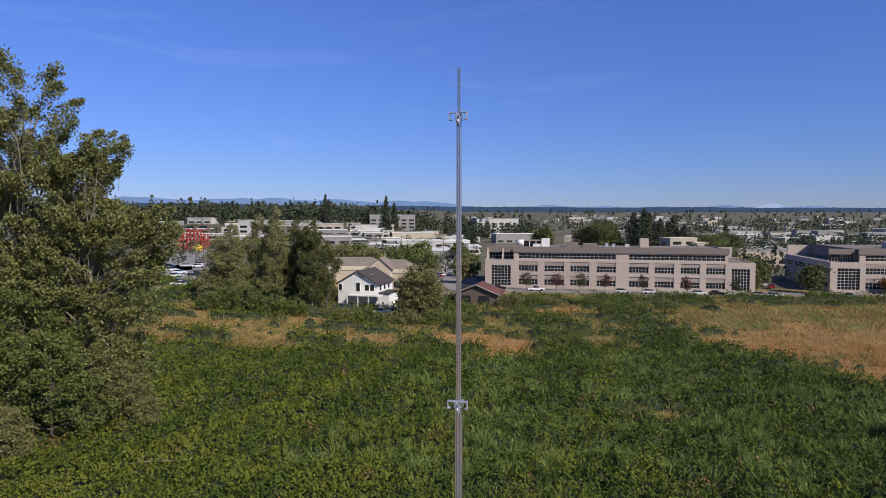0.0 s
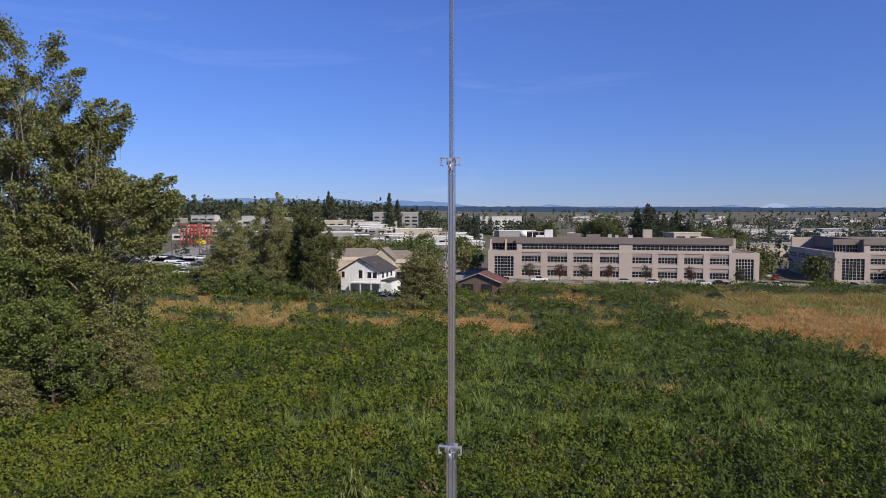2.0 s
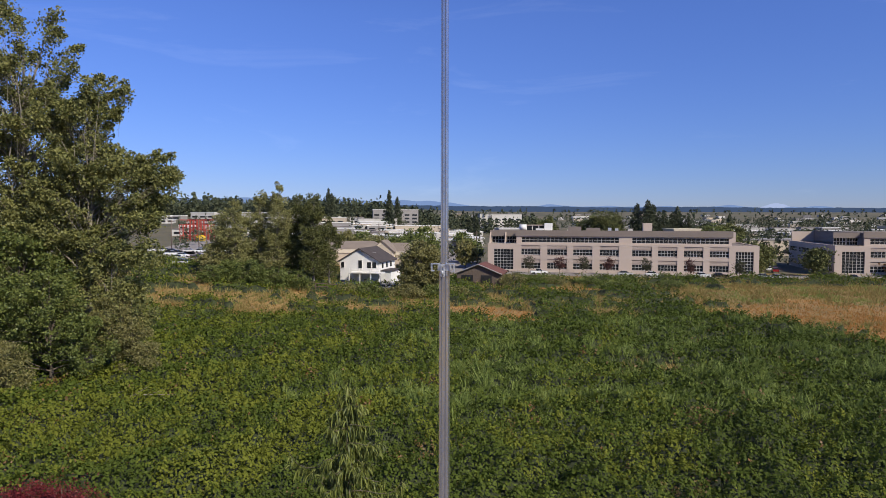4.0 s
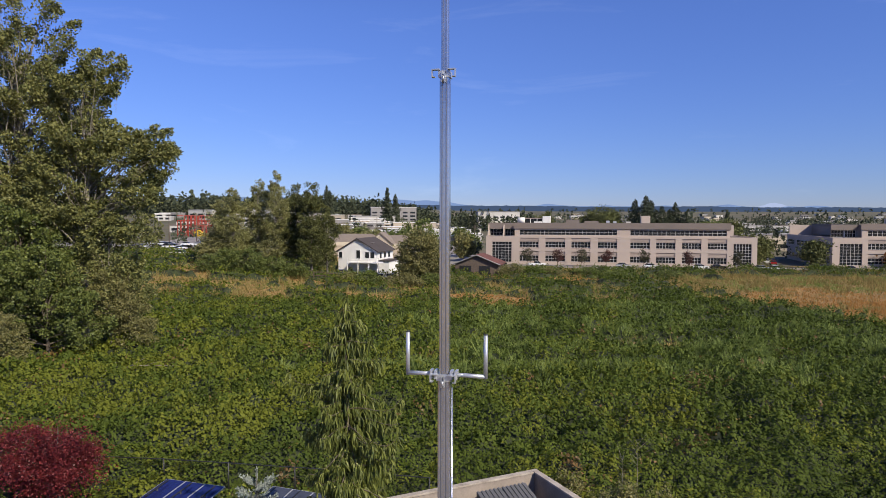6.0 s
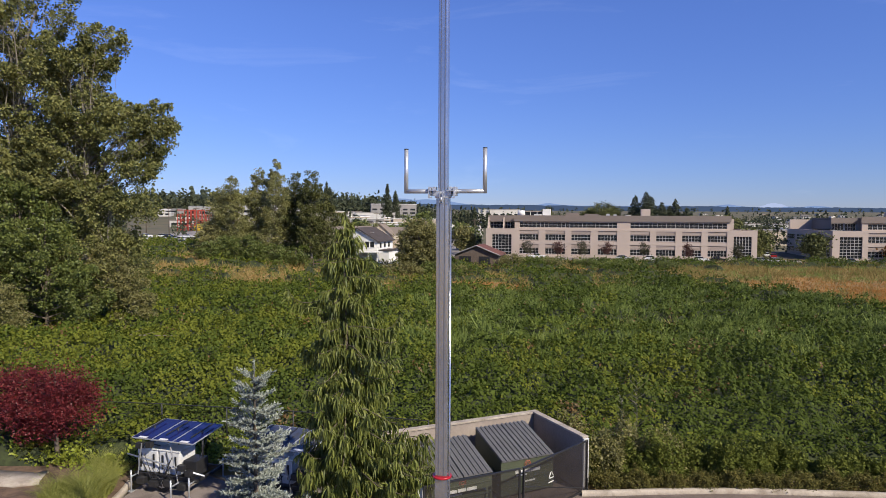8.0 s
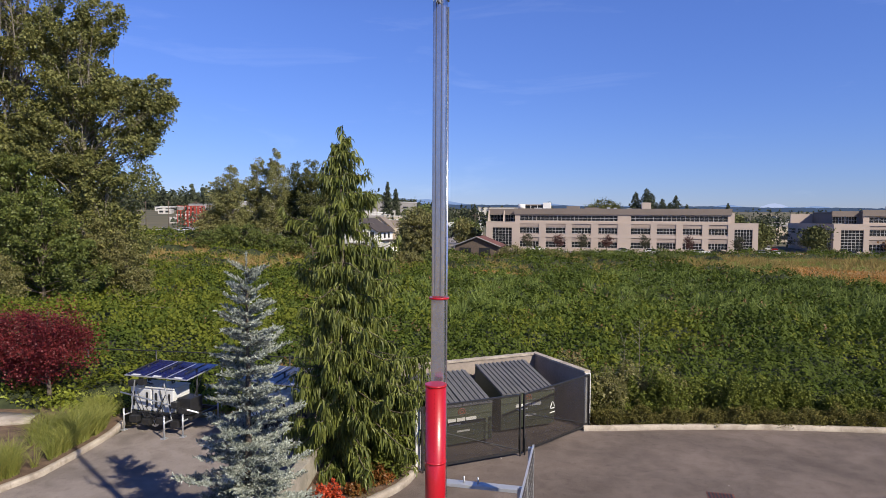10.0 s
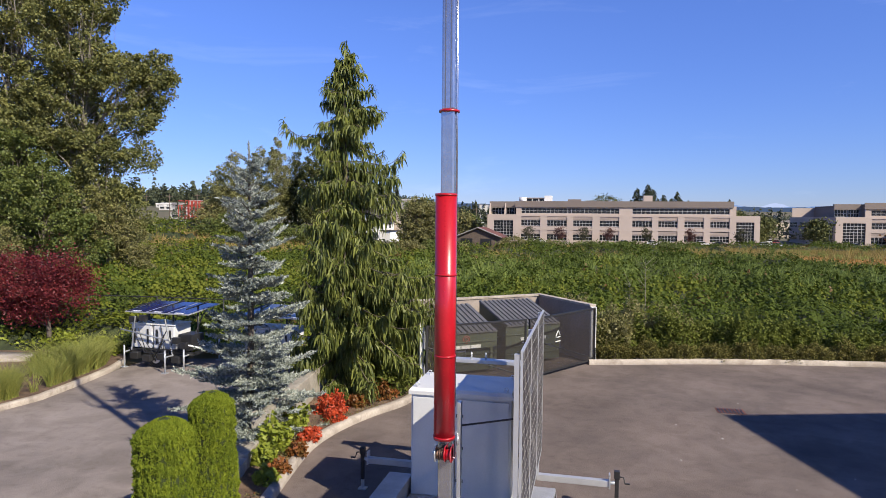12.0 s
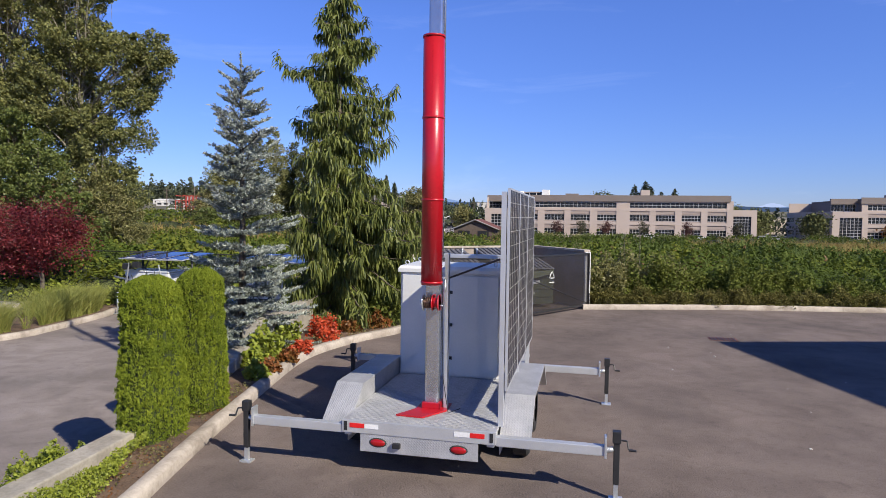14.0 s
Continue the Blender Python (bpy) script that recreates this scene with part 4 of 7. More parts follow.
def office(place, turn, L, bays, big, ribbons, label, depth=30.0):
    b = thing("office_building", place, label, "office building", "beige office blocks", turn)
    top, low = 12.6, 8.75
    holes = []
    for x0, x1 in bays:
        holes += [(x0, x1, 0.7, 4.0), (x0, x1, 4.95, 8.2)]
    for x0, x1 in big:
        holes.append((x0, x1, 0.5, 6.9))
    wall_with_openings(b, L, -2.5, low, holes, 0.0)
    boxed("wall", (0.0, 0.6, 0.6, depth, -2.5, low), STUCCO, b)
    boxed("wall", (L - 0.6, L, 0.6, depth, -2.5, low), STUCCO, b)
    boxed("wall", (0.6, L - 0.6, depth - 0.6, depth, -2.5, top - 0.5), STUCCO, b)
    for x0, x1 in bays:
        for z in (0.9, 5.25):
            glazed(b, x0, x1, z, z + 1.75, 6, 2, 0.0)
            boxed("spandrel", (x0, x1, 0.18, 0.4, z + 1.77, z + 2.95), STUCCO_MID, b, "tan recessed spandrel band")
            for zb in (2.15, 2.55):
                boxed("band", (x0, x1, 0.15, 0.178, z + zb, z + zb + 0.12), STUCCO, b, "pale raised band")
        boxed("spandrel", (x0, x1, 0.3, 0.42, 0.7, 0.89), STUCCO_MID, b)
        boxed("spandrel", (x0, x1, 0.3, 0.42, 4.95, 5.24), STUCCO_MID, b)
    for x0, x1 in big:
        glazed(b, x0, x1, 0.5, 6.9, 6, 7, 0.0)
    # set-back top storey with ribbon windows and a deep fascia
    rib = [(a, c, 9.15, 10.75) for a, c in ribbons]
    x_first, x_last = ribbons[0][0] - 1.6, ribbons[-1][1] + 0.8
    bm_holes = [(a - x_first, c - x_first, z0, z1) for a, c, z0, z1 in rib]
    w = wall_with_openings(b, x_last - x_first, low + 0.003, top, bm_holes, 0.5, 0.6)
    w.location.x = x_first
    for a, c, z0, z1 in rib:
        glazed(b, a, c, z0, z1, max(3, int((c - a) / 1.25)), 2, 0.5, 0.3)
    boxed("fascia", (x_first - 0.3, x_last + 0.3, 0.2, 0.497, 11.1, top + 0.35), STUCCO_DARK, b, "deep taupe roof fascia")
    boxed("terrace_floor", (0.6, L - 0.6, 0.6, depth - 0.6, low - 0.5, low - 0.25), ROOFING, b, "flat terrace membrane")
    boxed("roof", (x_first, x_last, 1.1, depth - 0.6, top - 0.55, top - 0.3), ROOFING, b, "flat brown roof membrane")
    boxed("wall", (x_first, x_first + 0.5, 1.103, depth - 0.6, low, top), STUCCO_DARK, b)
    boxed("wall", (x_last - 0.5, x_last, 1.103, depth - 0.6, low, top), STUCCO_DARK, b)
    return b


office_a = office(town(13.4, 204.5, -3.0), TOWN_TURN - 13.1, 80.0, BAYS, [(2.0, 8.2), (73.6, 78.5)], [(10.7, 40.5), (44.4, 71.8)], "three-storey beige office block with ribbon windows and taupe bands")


def roof_box(b, x0, x1, y0, y1, z0, z1, mat=None, name="roof_unit", label="roof plant enclosure"):
    return boxed(name, (x0, x1, y0, y1, z0, z1), mat or STUCCO, b, label, 0.03)


roof_box(office_a, 48.6, 51.4, 16, 20, 12.3, 15.2)
roof_box(office_a, 16.9, 19.3, 13, 17, 12.3, 15.1, HOUSE_WHITE)
roof_box(office_a, 24.6, 28.8, 13, 18, 12.3, 13.9, STUCCO_DARK)
roof_box(office_a, 30.5, 35.0, 14, 20, 12.3, 13.5, STUCCO_DARK)
roof_box(office_a, 14.2, 16.6, 11, 14, 12.3, 13.3, HOUSE_WHITE, "air_handler", "white air handling unit")
screen = roof_box(office_a, 10.6, 16.6, 15, 19, 12.3, 14.2, GLASS_DARK, "plant_screen", "dark louvred plant screen")
roof_box(screen, 10.2, 17.0, 14.6, 19.4, 14.203, 14.5, STUCCO_MID, "canopy", "thin roof canopy")
for xx in (10.4, 12.6, 14.8, 16.7):
    roof_box(screen, xx, xx + 0.2, 14.7, 14.9, 12.3, 14.2, HOUSE_WHITE, "post", "pale canopy post")
rodded("duct", (8.6, 13.5, 13.7), (10.9, 13.5, 13.7), 0.95, HOUSE_WHITE, office_a, "rounded white duct housing", seg=18)
roof_box(office_a, 8.7, 10.8, 13.0, 14.0, 12.3, 12.9, TOWN_GREY, "duct_base", "grey duct base")
roof_box(office_a, 37.5, 38.6, 16, 17, 12.3, 13.6, ALU, "roof_fan")
roof_box(office_a, 39.8, 40.8, 16, 17, 12.3, 13.4, ALU, "roof_fan")
roof_box(office_a, 44.0, 45.4, 18, 19.2, 12.3, 13.3, TOWN_WHITE, "roof_fan")
# glazed corner terrace with raking fins
for xa, xb in ((0.9, 5.0), (5.7, 9.0)):
    glazed(office_a, xa, xb, 8.8, 10.9, 4, 2, 3.4, 0.3)
for xf in (0.35, 5.25, 9.05):
    bm = bmesh.new()
    vs = [(xf, 0.65, 8.78), (xf, 3.75, 8.78), (xf, 3.75, 12.5), (xf, 2.6, 12.5)]
    a = [bm.verts.new(v) for v in vs]
    c = [bm.verts.new((v[0] + 0.35, v[1], v[2])) for v in vs]
    bm.faces.new(a)
    bm.faces.new(c[::-1])
    for i in range(4):
        bm.faces.new((a[i], c[i], c[(i + 1) % 4], a[(i + 1) % 4]))
    bmesh.ops.recalc_face_normals(bm, faces=bm.faces[:])
    part("fin", bm, STUCCO, office_a, "raking rendered fin wall")
boxed("fascia", (0.3, 9.0, 2.5, 3.6, 10.95, 12.9), STUCCO_DARK, office_a, "deep taupe roof fascia")
boxed("terrace_roof", (0.3, 9.0, 3.6, 29, 12.0, 12.3), ROOFING, office_a, "flat brown roof membrane")

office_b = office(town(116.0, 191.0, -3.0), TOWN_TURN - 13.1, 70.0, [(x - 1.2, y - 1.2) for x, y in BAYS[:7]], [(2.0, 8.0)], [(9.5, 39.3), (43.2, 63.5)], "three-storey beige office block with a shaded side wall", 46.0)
# the shaded side of the second block, with stacked window bays
for ya, yb in ((1.8, 7.0), (9.0, 20.0), (23.0, 34.0), (37.0, 45.0)):
    for za, zb in (((0.8, 6.9),) if ya < 5 else ((0.9, 2.65), (5.25, 7.0))):
        wd = boxed("window", (-0.07, -0.004, ya, yb, za, zb), GLASS_DARK, office_b, "dark glazed window in a pale metal frame")
        bm = bmesh.new()
        n = max(3, int((yb - ya) / 1.3))
        for i in range(n + 1):
            y = ya + (yb - ya) * i / n
            box(bm, -0.12, -0.072, y - 0.05, y + 0.05, za, zb)
        for z in np.linspace(za, zb, 3 if zb - za < 3 else 7):
            box(bm, -0.11, -0.073, ya, yb, z - 0.05, z + 0.05)
        part("window_frame", bm, MULLION, wd)
boxed("fascia", (0.3, 7.4, 2.5, 3.6, 10.95, 12.6), STUCCO_DARK, office_b, "deep taupe roof fascia")
glazed(office_b, 0.7, 4.0, 8.8, 10.9, 4, 2, 3.4, 0.3)
glazed(office_b, 4.4, 7.3, 8.8, 10.9, 4, 2, 3.4, 0.3)
roof_box(office_b, 22, 30, 14, 22, 12.3, 14.4)
roof_box(office_b, 34, 48, 12, 24, 12.3, 16.5, STUCCO_DARK)


# ---- town houses ----
def low_building(u, d, w, dep, h, wall, roof, turn=0.0, rows=1, label="", base=-3.0):
    b = thing("town_building", town(u, d, base), label or "low flat-roofed commercial building", "building", "low town buildings", TOWN_TURN + turn)
    boxed("wall", (-w / 2, w / 2, 0, dep, -1.5, h), wall, b, "", 0)
    boxed("roof", (-w / 2 - 0.3, w / 2 + 0.3, -0.3, dep + 0.3, h + 0.003, h + 0.5), roof, b, "flat roof edge", 0)
    for r in range(rows):
        z = 1.0 + r * 3.4
        n = max(2, int(w / 7))
        for i in range(n):
            x = -w / 2 + w * (i + 0.5) / n
            boxed("window", (x - w / n * 0.32, x + w / n * 0.32, -0.08, -0.004, z, z + 1.6), GLASS_DARK, b, "dark window band")
    return b


def gable_house(place, turn, w, dep, eave, ridge, wall, roof, label, name="house"):
    """A house whose gable end faces along its own -y."""
    b = thing(name, place, label, name, turn=turn)
    bm = bmesh.new()
    ring = [(-w / 2, -1.5), (w / 2, -1.5), (w / 2, eave), (0, ridge), (-w / 2, eave)]
    a = [bm.verts.new((x, 0, z)) for x, z in ring]
    c = [bm.verts.new((x, dep, z)) for x, z in ring]
    bm.faces.new(a)
    bm.faces.new(c[::-1])
    for i in range(5):
        bm.faces.new((a[i], c[i], c[(i + 1) % 5], a[(i + 1) % 5]))
    bmesh.ops.recalc_face_normals(bm, faces=bm.faces[:])
    part("wall", bm, wall, b)
    for s in (-1, 1):
        bm = bmesh.new()
        k = (ridge - eave) / (w / 2)
        o = 0.55
        p = [(0, -0.5, ridge + 0.05), (s * (w / 2 + o), -0.5, eave - k * o + 0.05), (s * (w / 2 + o), dep + 0.5, eave - k * o + 0.05), (0, dep + 0.5, ridge + 0.05)]
        lo = [bm.verts.new(q) for q in p]
        hi = [bm.verts.new((q[0], q[1], q[2] + 0.22)) for q in p]
        bm.faces.new(lo)
        bm.faces.new(hi)
        for i in range(4):
            bm.faces.new((lo[i], lo[(i + 1) % 4], hi[(i + 1) % 4], hi[i]))
        bmesh.ops.recalc_face_normals(bm, faces=bm.faces[:])
        part("roof", bm, roof, b)
    return b


house = gable_house(town(-20.2, 149.0, -1.6), TOWN_TURN - 14, 9.6, 11.5, 5.2, 8.0, HOUSE_WHITE, SHINGLE, "white house with a dark shingle gable roof")
for x, z, w, h in ((0.2, 3.3, 0.95, 2.1), (2.4, 3.6, 1.0, 1.4), (3.7, 3.6, 1.0, 1.4), (-4.2, 3.6, 0.8, 1.4)):
    wd = boxed("window", (x - w / 2, x + w / 2, -0.06, -0.004, z, z + h), GLASS_DARK, house, "dark window in a white frame")
    bm = bmesh.new()
    for xa, xb, za, zb in ((-w / 2 - 0.12, -w / 2, -0.12, h + 0.12), (w / 2, w / 2 + 0.12, -0.12, h + 0.12), (-w / 2, w / 2, h, h + 0.12), (-w / 2, w / 2, -0.12, 0)):
        box(bm, x + xa, x + xb, -0.1, -0.003, z + za, z + zb)
    part("window_frame", bm, HOUSE_WHITE, wd)
bm = bmesh.new()
box(bm, -1.5, 6.4, -3.0, -0.1, 2.6, 2.8)
for x in (-1.4, 1.2, 3.8, 6.2):
    box(bm, x - 0.1, x + 0.1, -2.9, -2.7, -1.0, 2.6)
    box(bm, x - 0.05, x + 0.05, -2.95, -2.85, 2.8, 3.8)
box(bm, -1.5, 6.4, -2.95, -2.85, 3.7, 3.8)
part("balcony", bm, HOUSE_WHITE, house, "white timber balcony")
boxed("lower_wing", (4.85, 7.4, 1.0, 8.0, -1.0, 2.9), HOUSE_WHITE, house)
boxed("wing_roof", (4.83, 7.7, 0.7, 8.3, 2.903, 3.1), SHINGLE, house, "dark lean-to roof")
for yy in (2.0, 5.0, 8.0):
    boxed("window", (4.804, 4.86, yy, yy + 1.1, 3.5, 4.7), GLASS_DARK, house, "dark side window")
boxed("skylight", (1.9, 2.7, 3.0, 4.0, 7.0, 7.08), TOWN_GREY, house, "pale roof light")
shed = gable_house(town(8.2, 160.0, -2.6), TOWN_TURN - 14, 11.0, 9.0, 2.4, 4.6, TIMBER, RUST, "old timber shed with a rusted red roof", "shed")
# black panels on the solid wall stand for the unlit interior
for x0, x1 in ((-4.4, -1.4), (0.6, 3.4)):
    boxed("doorway_panel", (x0, x1, -0.05, -0.004, -0.2, 2.0), BLACK, shed, "black panel standing for the unlit doorway")
for sg in (-1, 1):
    bm = bmesh.new()
    rod(bm, (0, -0.56, 4.72), (sg * 6.05, -0.56, 2.30), 0.16, seg=4)
    part("bargeboard", bm, TOWN_GREY, shed, "pale weathered bargeboard")



def tan_hall(u, d, w, dep, h, turn, gable):
    """A low tan building with a flat parapet and a small gabled front with pale bands."""
    b = thing("tan_hall", town(u, d, -3.0), "tan rendered hall with taupe roofs and a cream parapet", "building", "tan halls", TOWN_TURN + turn)
    boxed("wall", (-w / 2, w / 2, 0, dep, -1.5, h), TOWN_BEIGE, b)
    boxed("parapet", (-w / 2 - 0.2, w / 2 + 0.2, -0.25, -0.003, h - 0.9, h + 0.25), CREAM, b, "cream parapet band")
    boxed("roof", (-w / 2, w / 2, 0.003, dep, h + 0.003, h + 0.12), TAN_ROOF, b, "flat taupe roof")
    # hipped upper roof
    bm = bmesh.new()
    lo = [bm.verts.new(p) for p in ((-w * 0.46, 2.0, h + 0.13), (w * 0.46, 2.0, h + 0.13), (w * 0.46, dep - 1, h + 0.13), (-w * 0.46, dep - 1, h + 0.13))]
    hi = [bm.verts.new(p) for p in ((-w * 0.30, dep * 0.45, h + 2.6), (w * 0.30, dep * 0.45, h + 2.6))]
    bm.faces.new((lo[0], lo[1], hi[1], hi[0]))
    bm.faces.new((lo[2], lo[3], hi[0], hi[1]))
    bm.faces.new((lo[1], lo[2], hi[1]))
    bm.faces.new((lo[3], lo[0], hi[0]))
    bm.faces.new(lo[::-1])
    part("upper_roof", bm, TAN_ROOF, b, "taupe hipped roof")
    for gx in gable:
        for k, (ww, zz, m, y) in enumerate(((3.6, 3.4, CREAM, -1.2), (3.0, 2.75, TOWN_BEIGE, -1.25))):
            bm = bmesh.new()
            ring = [(gx - ww, h - 2.2 + 0.4 * k), (gx + ww, h - 2.2 + 0.4 * k), (gx + ww, h + 0.3 - 0.1 * k), (gx, h + zz), (gx - ww, h + 0.3 - 0.1 * k)]
            f = [bm.verts.new((x, y, z)) for x, z in ring]
            g = [bm.verts.new((x, 6.0 if k == 0 else -1.2, z)) for x, z in ring]
            bm.faces.new(f)
            bm.faces.new(g[::-1])
            for q in range(5):
                bm.faces.new((f[q], g[q], g[(q + 1) % 5], f[(q + 1) % 5]))
            bmesh.ops.recalc_face_normals(bm, faces=bm.faces[:])
            part("gable", bm, m, b, "cream-banded gable front" if k == 0 else "tan gable field")
        for sgn in (-1, 1):
            bm = bmesh.new()
            p = [(gx, -1.6, h + 3.42), (gx + sgn * 4.1, -1.6, h - 0.12), (gx + sgn * 4.1, 7.0, h - 0.12), (gx, 7.0, h + 3.42)]
            lo = [bm.verts.new(q) for q in p]
            up = [bm.verts.new((q[0], q[1], q[2] + 0.25)) for q in p]
            bm.faces.new(lo)
            bm.faces.new(up[::-1])
            for q in range(4):
                bm.faces.new((lo[q], lo[(q + 1) % 4], up[(q + 1) % 4], up[q]))
            bmesh.ops.recalc_face_normals(bm, faces=bm.faces[:])
            part("gable_roof", bm, TAN_ROOF, b, "taupe gable roof")
    n = max(2, int(w / 6))
    for q in range(n):
        x = -w / 2 + w * (q + 0.5) / n
        boxed("window", (x - 1.2, x + 1.2, -0.07, -0.004, 1.0, 2.8), GLASS_DARK, b, "dark window")


tan_hall(-30.0, 200.0, 22.0, 20.0, 6.6, 2, ())
tan_hall(-17.5, 192.0, 15.0, 18.0, 6.4, -6, (-1.5,))


r4 = np.random.default_rng(4)
for u, d, w, dep, h, wall, roof, rows in (
        (-49, 620, 44, 24, 13.5, TOWN_GREY, ROOF_WHITE, 3), (-8, 330, 30, 26, 5, TOWN_GREY, ROOF_WHITE, 1), (59, 690, 46, 30, 21, TOWN_WHITE, TOWN_GREY, 5),
        (-133, 450, 24, 16, 13, TOWN_WHITE, ROOF_WHITE, 3), (-116, 455, 22, 16, 9, STUCCO_DARK, ROOF_WHITE, 2), (-125, 392, 20, 16, 5.5, TOWN_BEIGE, ROOF_WHITE, 1), (-193, 500, 20, 14, 3.4, TOWN_GREY, ROOF_WHITE, 2), (-150, 520, 24, 16, 6, TOWN_WHITE, ROOF_WHITE, 1),
        (-84, 470, 26, 16, 5, TOWN_GREY, ROOF_WHITE, 1), (-58, 500, 22, 16, 5, TOWN_WHITE, ROOF_WHITE, 1), (-70, 395, 26, 18, 5, TOWN_GREY, ROOF_WHITE, 1), (-40, 430, 22, 16, 4, TOWN_BEIGE, ROOF_WHITE, 1), (-18, 415, 24, 16, 5.5, TOWN_WHITE, ROOF_WHITE, 1),
        (130, 345, 15, 14, 11, TOWN_BEIGE, CREAM, 3), (139, 345, 9, 12, 8.5, TOWN_BEIGE, CREAM, 2), (150, 295, 38, 18, 7, TOWN_BEIGE, TOWN_GREY, 1),
        (66, 560, 40, 20, 8, TOWN_GREY, ROOF_WHITE, 1), (2, 450, 34, 22, 5, TOWN_WHITE, ROOF_WHITE, 1), (-12, 520, 26, 16, 5, TOWN_BEIGE, ROOFING, 1), (14, 385, 18, 30, 4.5, TOWN_WHITE, ROOF_WHITE, 1),
        (-160, 440, 22, 14, 4, TOWN_WHITE, ROOF_WHITE, 1), (-60, 560, 34, 20, 5, TOWN_WHITE, TOWN_GREY, 1), (-100, 540, 28, 16, 5, TOWN_BEIGE, ROOF_WHITE, 1), (-140, 590, 30, 16, 5, TOWN_WHITE, ROOF_WHITE, 1)):
    q = town(u, d)
    low_building(u, d, w, dep, h, wall, roof, r4.uniform(-9, 9), rows, "", float(ground_z(q.x, q.y)))
for i in range(250):
    d = r4.uniform(480, 2300) if i > 80 else r4.uniform(330, 620)
    u = ((r4.uniform(-0.45, 0.72) if i % 2 else r4.uniform(0.2, 0.75)) if i > 80 else r4.uniform(-0.44, 0.05) if i < 60 else r4.uniform(0.42, 0.7)) * d
    if 0.26 < u / d < 0.42 and d < 620:
        continue
    q = town(u, d)
    low_building(u, d, r4.uniform(10, 34) if i > 80 else r4.uniform(9, 19), r4.uniform(10, 20), r4.uniform(4, 8) if i > 80 else r4.uniform(2.8, 4.2), [TOWN_WHITE, TOWN_BEIGE, TOWN_GREY, TOWN_WHITE][i % 4], [ROOF_WHITE, ROOFING, ROOF_WHITE][i % 3], r4.uniform(-20, 20), 1, "", float(ground_z(q.x, q.y)))

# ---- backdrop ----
# distance haze is put into these colours, and the backdrop glows with them
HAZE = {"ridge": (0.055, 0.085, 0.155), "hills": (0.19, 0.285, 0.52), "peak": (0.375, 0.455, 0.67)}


def far_ridge(name, d, heights, mat_name, label):
    m = bpy.data.materials.new("haze_" + mat_name)
    m.use_nodes = True
    n, l = m.node_tree.nodes, m.node_tree.links
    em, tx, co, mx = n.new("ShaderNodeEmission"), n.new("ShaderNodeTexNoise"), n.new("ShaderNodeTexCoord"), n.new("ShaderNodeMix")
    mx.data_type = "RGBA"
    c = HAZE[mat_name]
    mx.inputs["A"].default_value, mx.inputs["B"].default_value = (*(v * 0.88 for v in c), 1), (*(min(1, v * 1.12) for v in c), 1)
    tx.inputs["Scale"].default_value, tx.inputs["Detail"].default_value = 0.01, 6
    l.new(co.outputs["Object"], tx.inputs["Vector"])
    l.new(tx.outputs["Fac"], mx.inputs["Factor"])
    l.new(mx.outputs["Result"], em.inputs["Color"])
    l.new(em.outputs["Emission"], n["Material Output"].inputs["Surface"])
    us = np.linspace(-1.1 * d, 1.1 * d, 400)
    V = []
    for u in us:
        h = heights(u / d)
        a, b, c = town(u, d, -30), town(u, d, h), town(u * 1.06, d * 1.06, -30)
        V += [a, b, c]
    F = [(3 * i + j, 3 * i + 3 + j, 3 * i + 4 + j, 3 * i + 1 + j) for i in range(399) for j in (0, 1)]
    tagged(raw(name, V, F, m), label, "hills", kind="structure")


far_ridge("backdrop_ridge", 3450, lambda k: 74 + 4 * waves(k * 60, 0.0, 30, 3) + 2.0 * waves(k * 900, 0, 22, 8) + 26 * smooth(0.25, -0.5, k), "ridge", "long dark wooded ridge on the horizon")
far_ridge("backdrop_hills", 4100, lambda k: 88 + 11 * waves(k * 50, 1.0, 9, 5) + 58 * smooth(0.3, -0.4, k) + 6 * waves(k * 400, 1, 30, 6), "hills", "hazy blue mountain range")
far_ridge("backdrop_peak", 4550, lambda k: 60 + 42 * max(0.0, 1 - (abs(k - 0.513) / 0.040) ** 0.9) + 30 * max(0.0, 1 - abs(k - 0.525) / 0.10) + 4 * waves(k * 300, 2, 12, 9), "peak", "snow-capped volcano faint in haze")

# ---- refuse enclosure ----
ENC = Matrix(((-0.79, -0.613, 0, 3.86), (-0.613, 0.79, 0, 14.32), (0, 0, 1, 0), (0, 0, 0, 1)))
MESH_DARK = bpy.data.materials.new("gate_mesh")
MESH_DARK.use_nodes = True
_n, _l = MESH_DARK.node_tree.nodes, MESH_DARK.node_tree.links
_p, _o = _n["Principled BSDF"], _n["Material Output"]
_p.inputs["Base Color"].default_value, _p.inputs["Roughness"].default_value = (0.035, 0.03, 0.03, 1), 0.6
_t, _m, _c, _w = _n.new("ShaderNodeBsdfTransparent"), _n.new("ShaderNodeMixShader"), _n.new("ShaderNodeTexCoord"), _n.new("ShaderNodeTexNoise")
_w.inputs["Scale"].default_value = 1.2
_r = _n.new("ShaderNodeMapRange")
_r.inputs["To Min"].default_value, _r.inputs["To Max"].default_value = 0.22, 0.38
_l.new(_c.outputs["Object"], _w.inputs["Vector"])
_l.new(_w.outputs["Fac"], _r.inputs["Value"])
_l.new(_r.outputs["Result"], _m.inputs["Fac"])
_l.new(_t.outputs["BSDF"], _m.inputs[1])
_l.new(_p.outputs["BSDF"], _m.inputs[2])
_l.new(_m.outputs["Shader"], _o.inputs["Surface"])
ENC_WALL = material("enclosure_wall", (0.36, 0.305, 0.265), (0.22, 0.185, 0.16), 0.9, 0, 1.0, 14, 0.3)
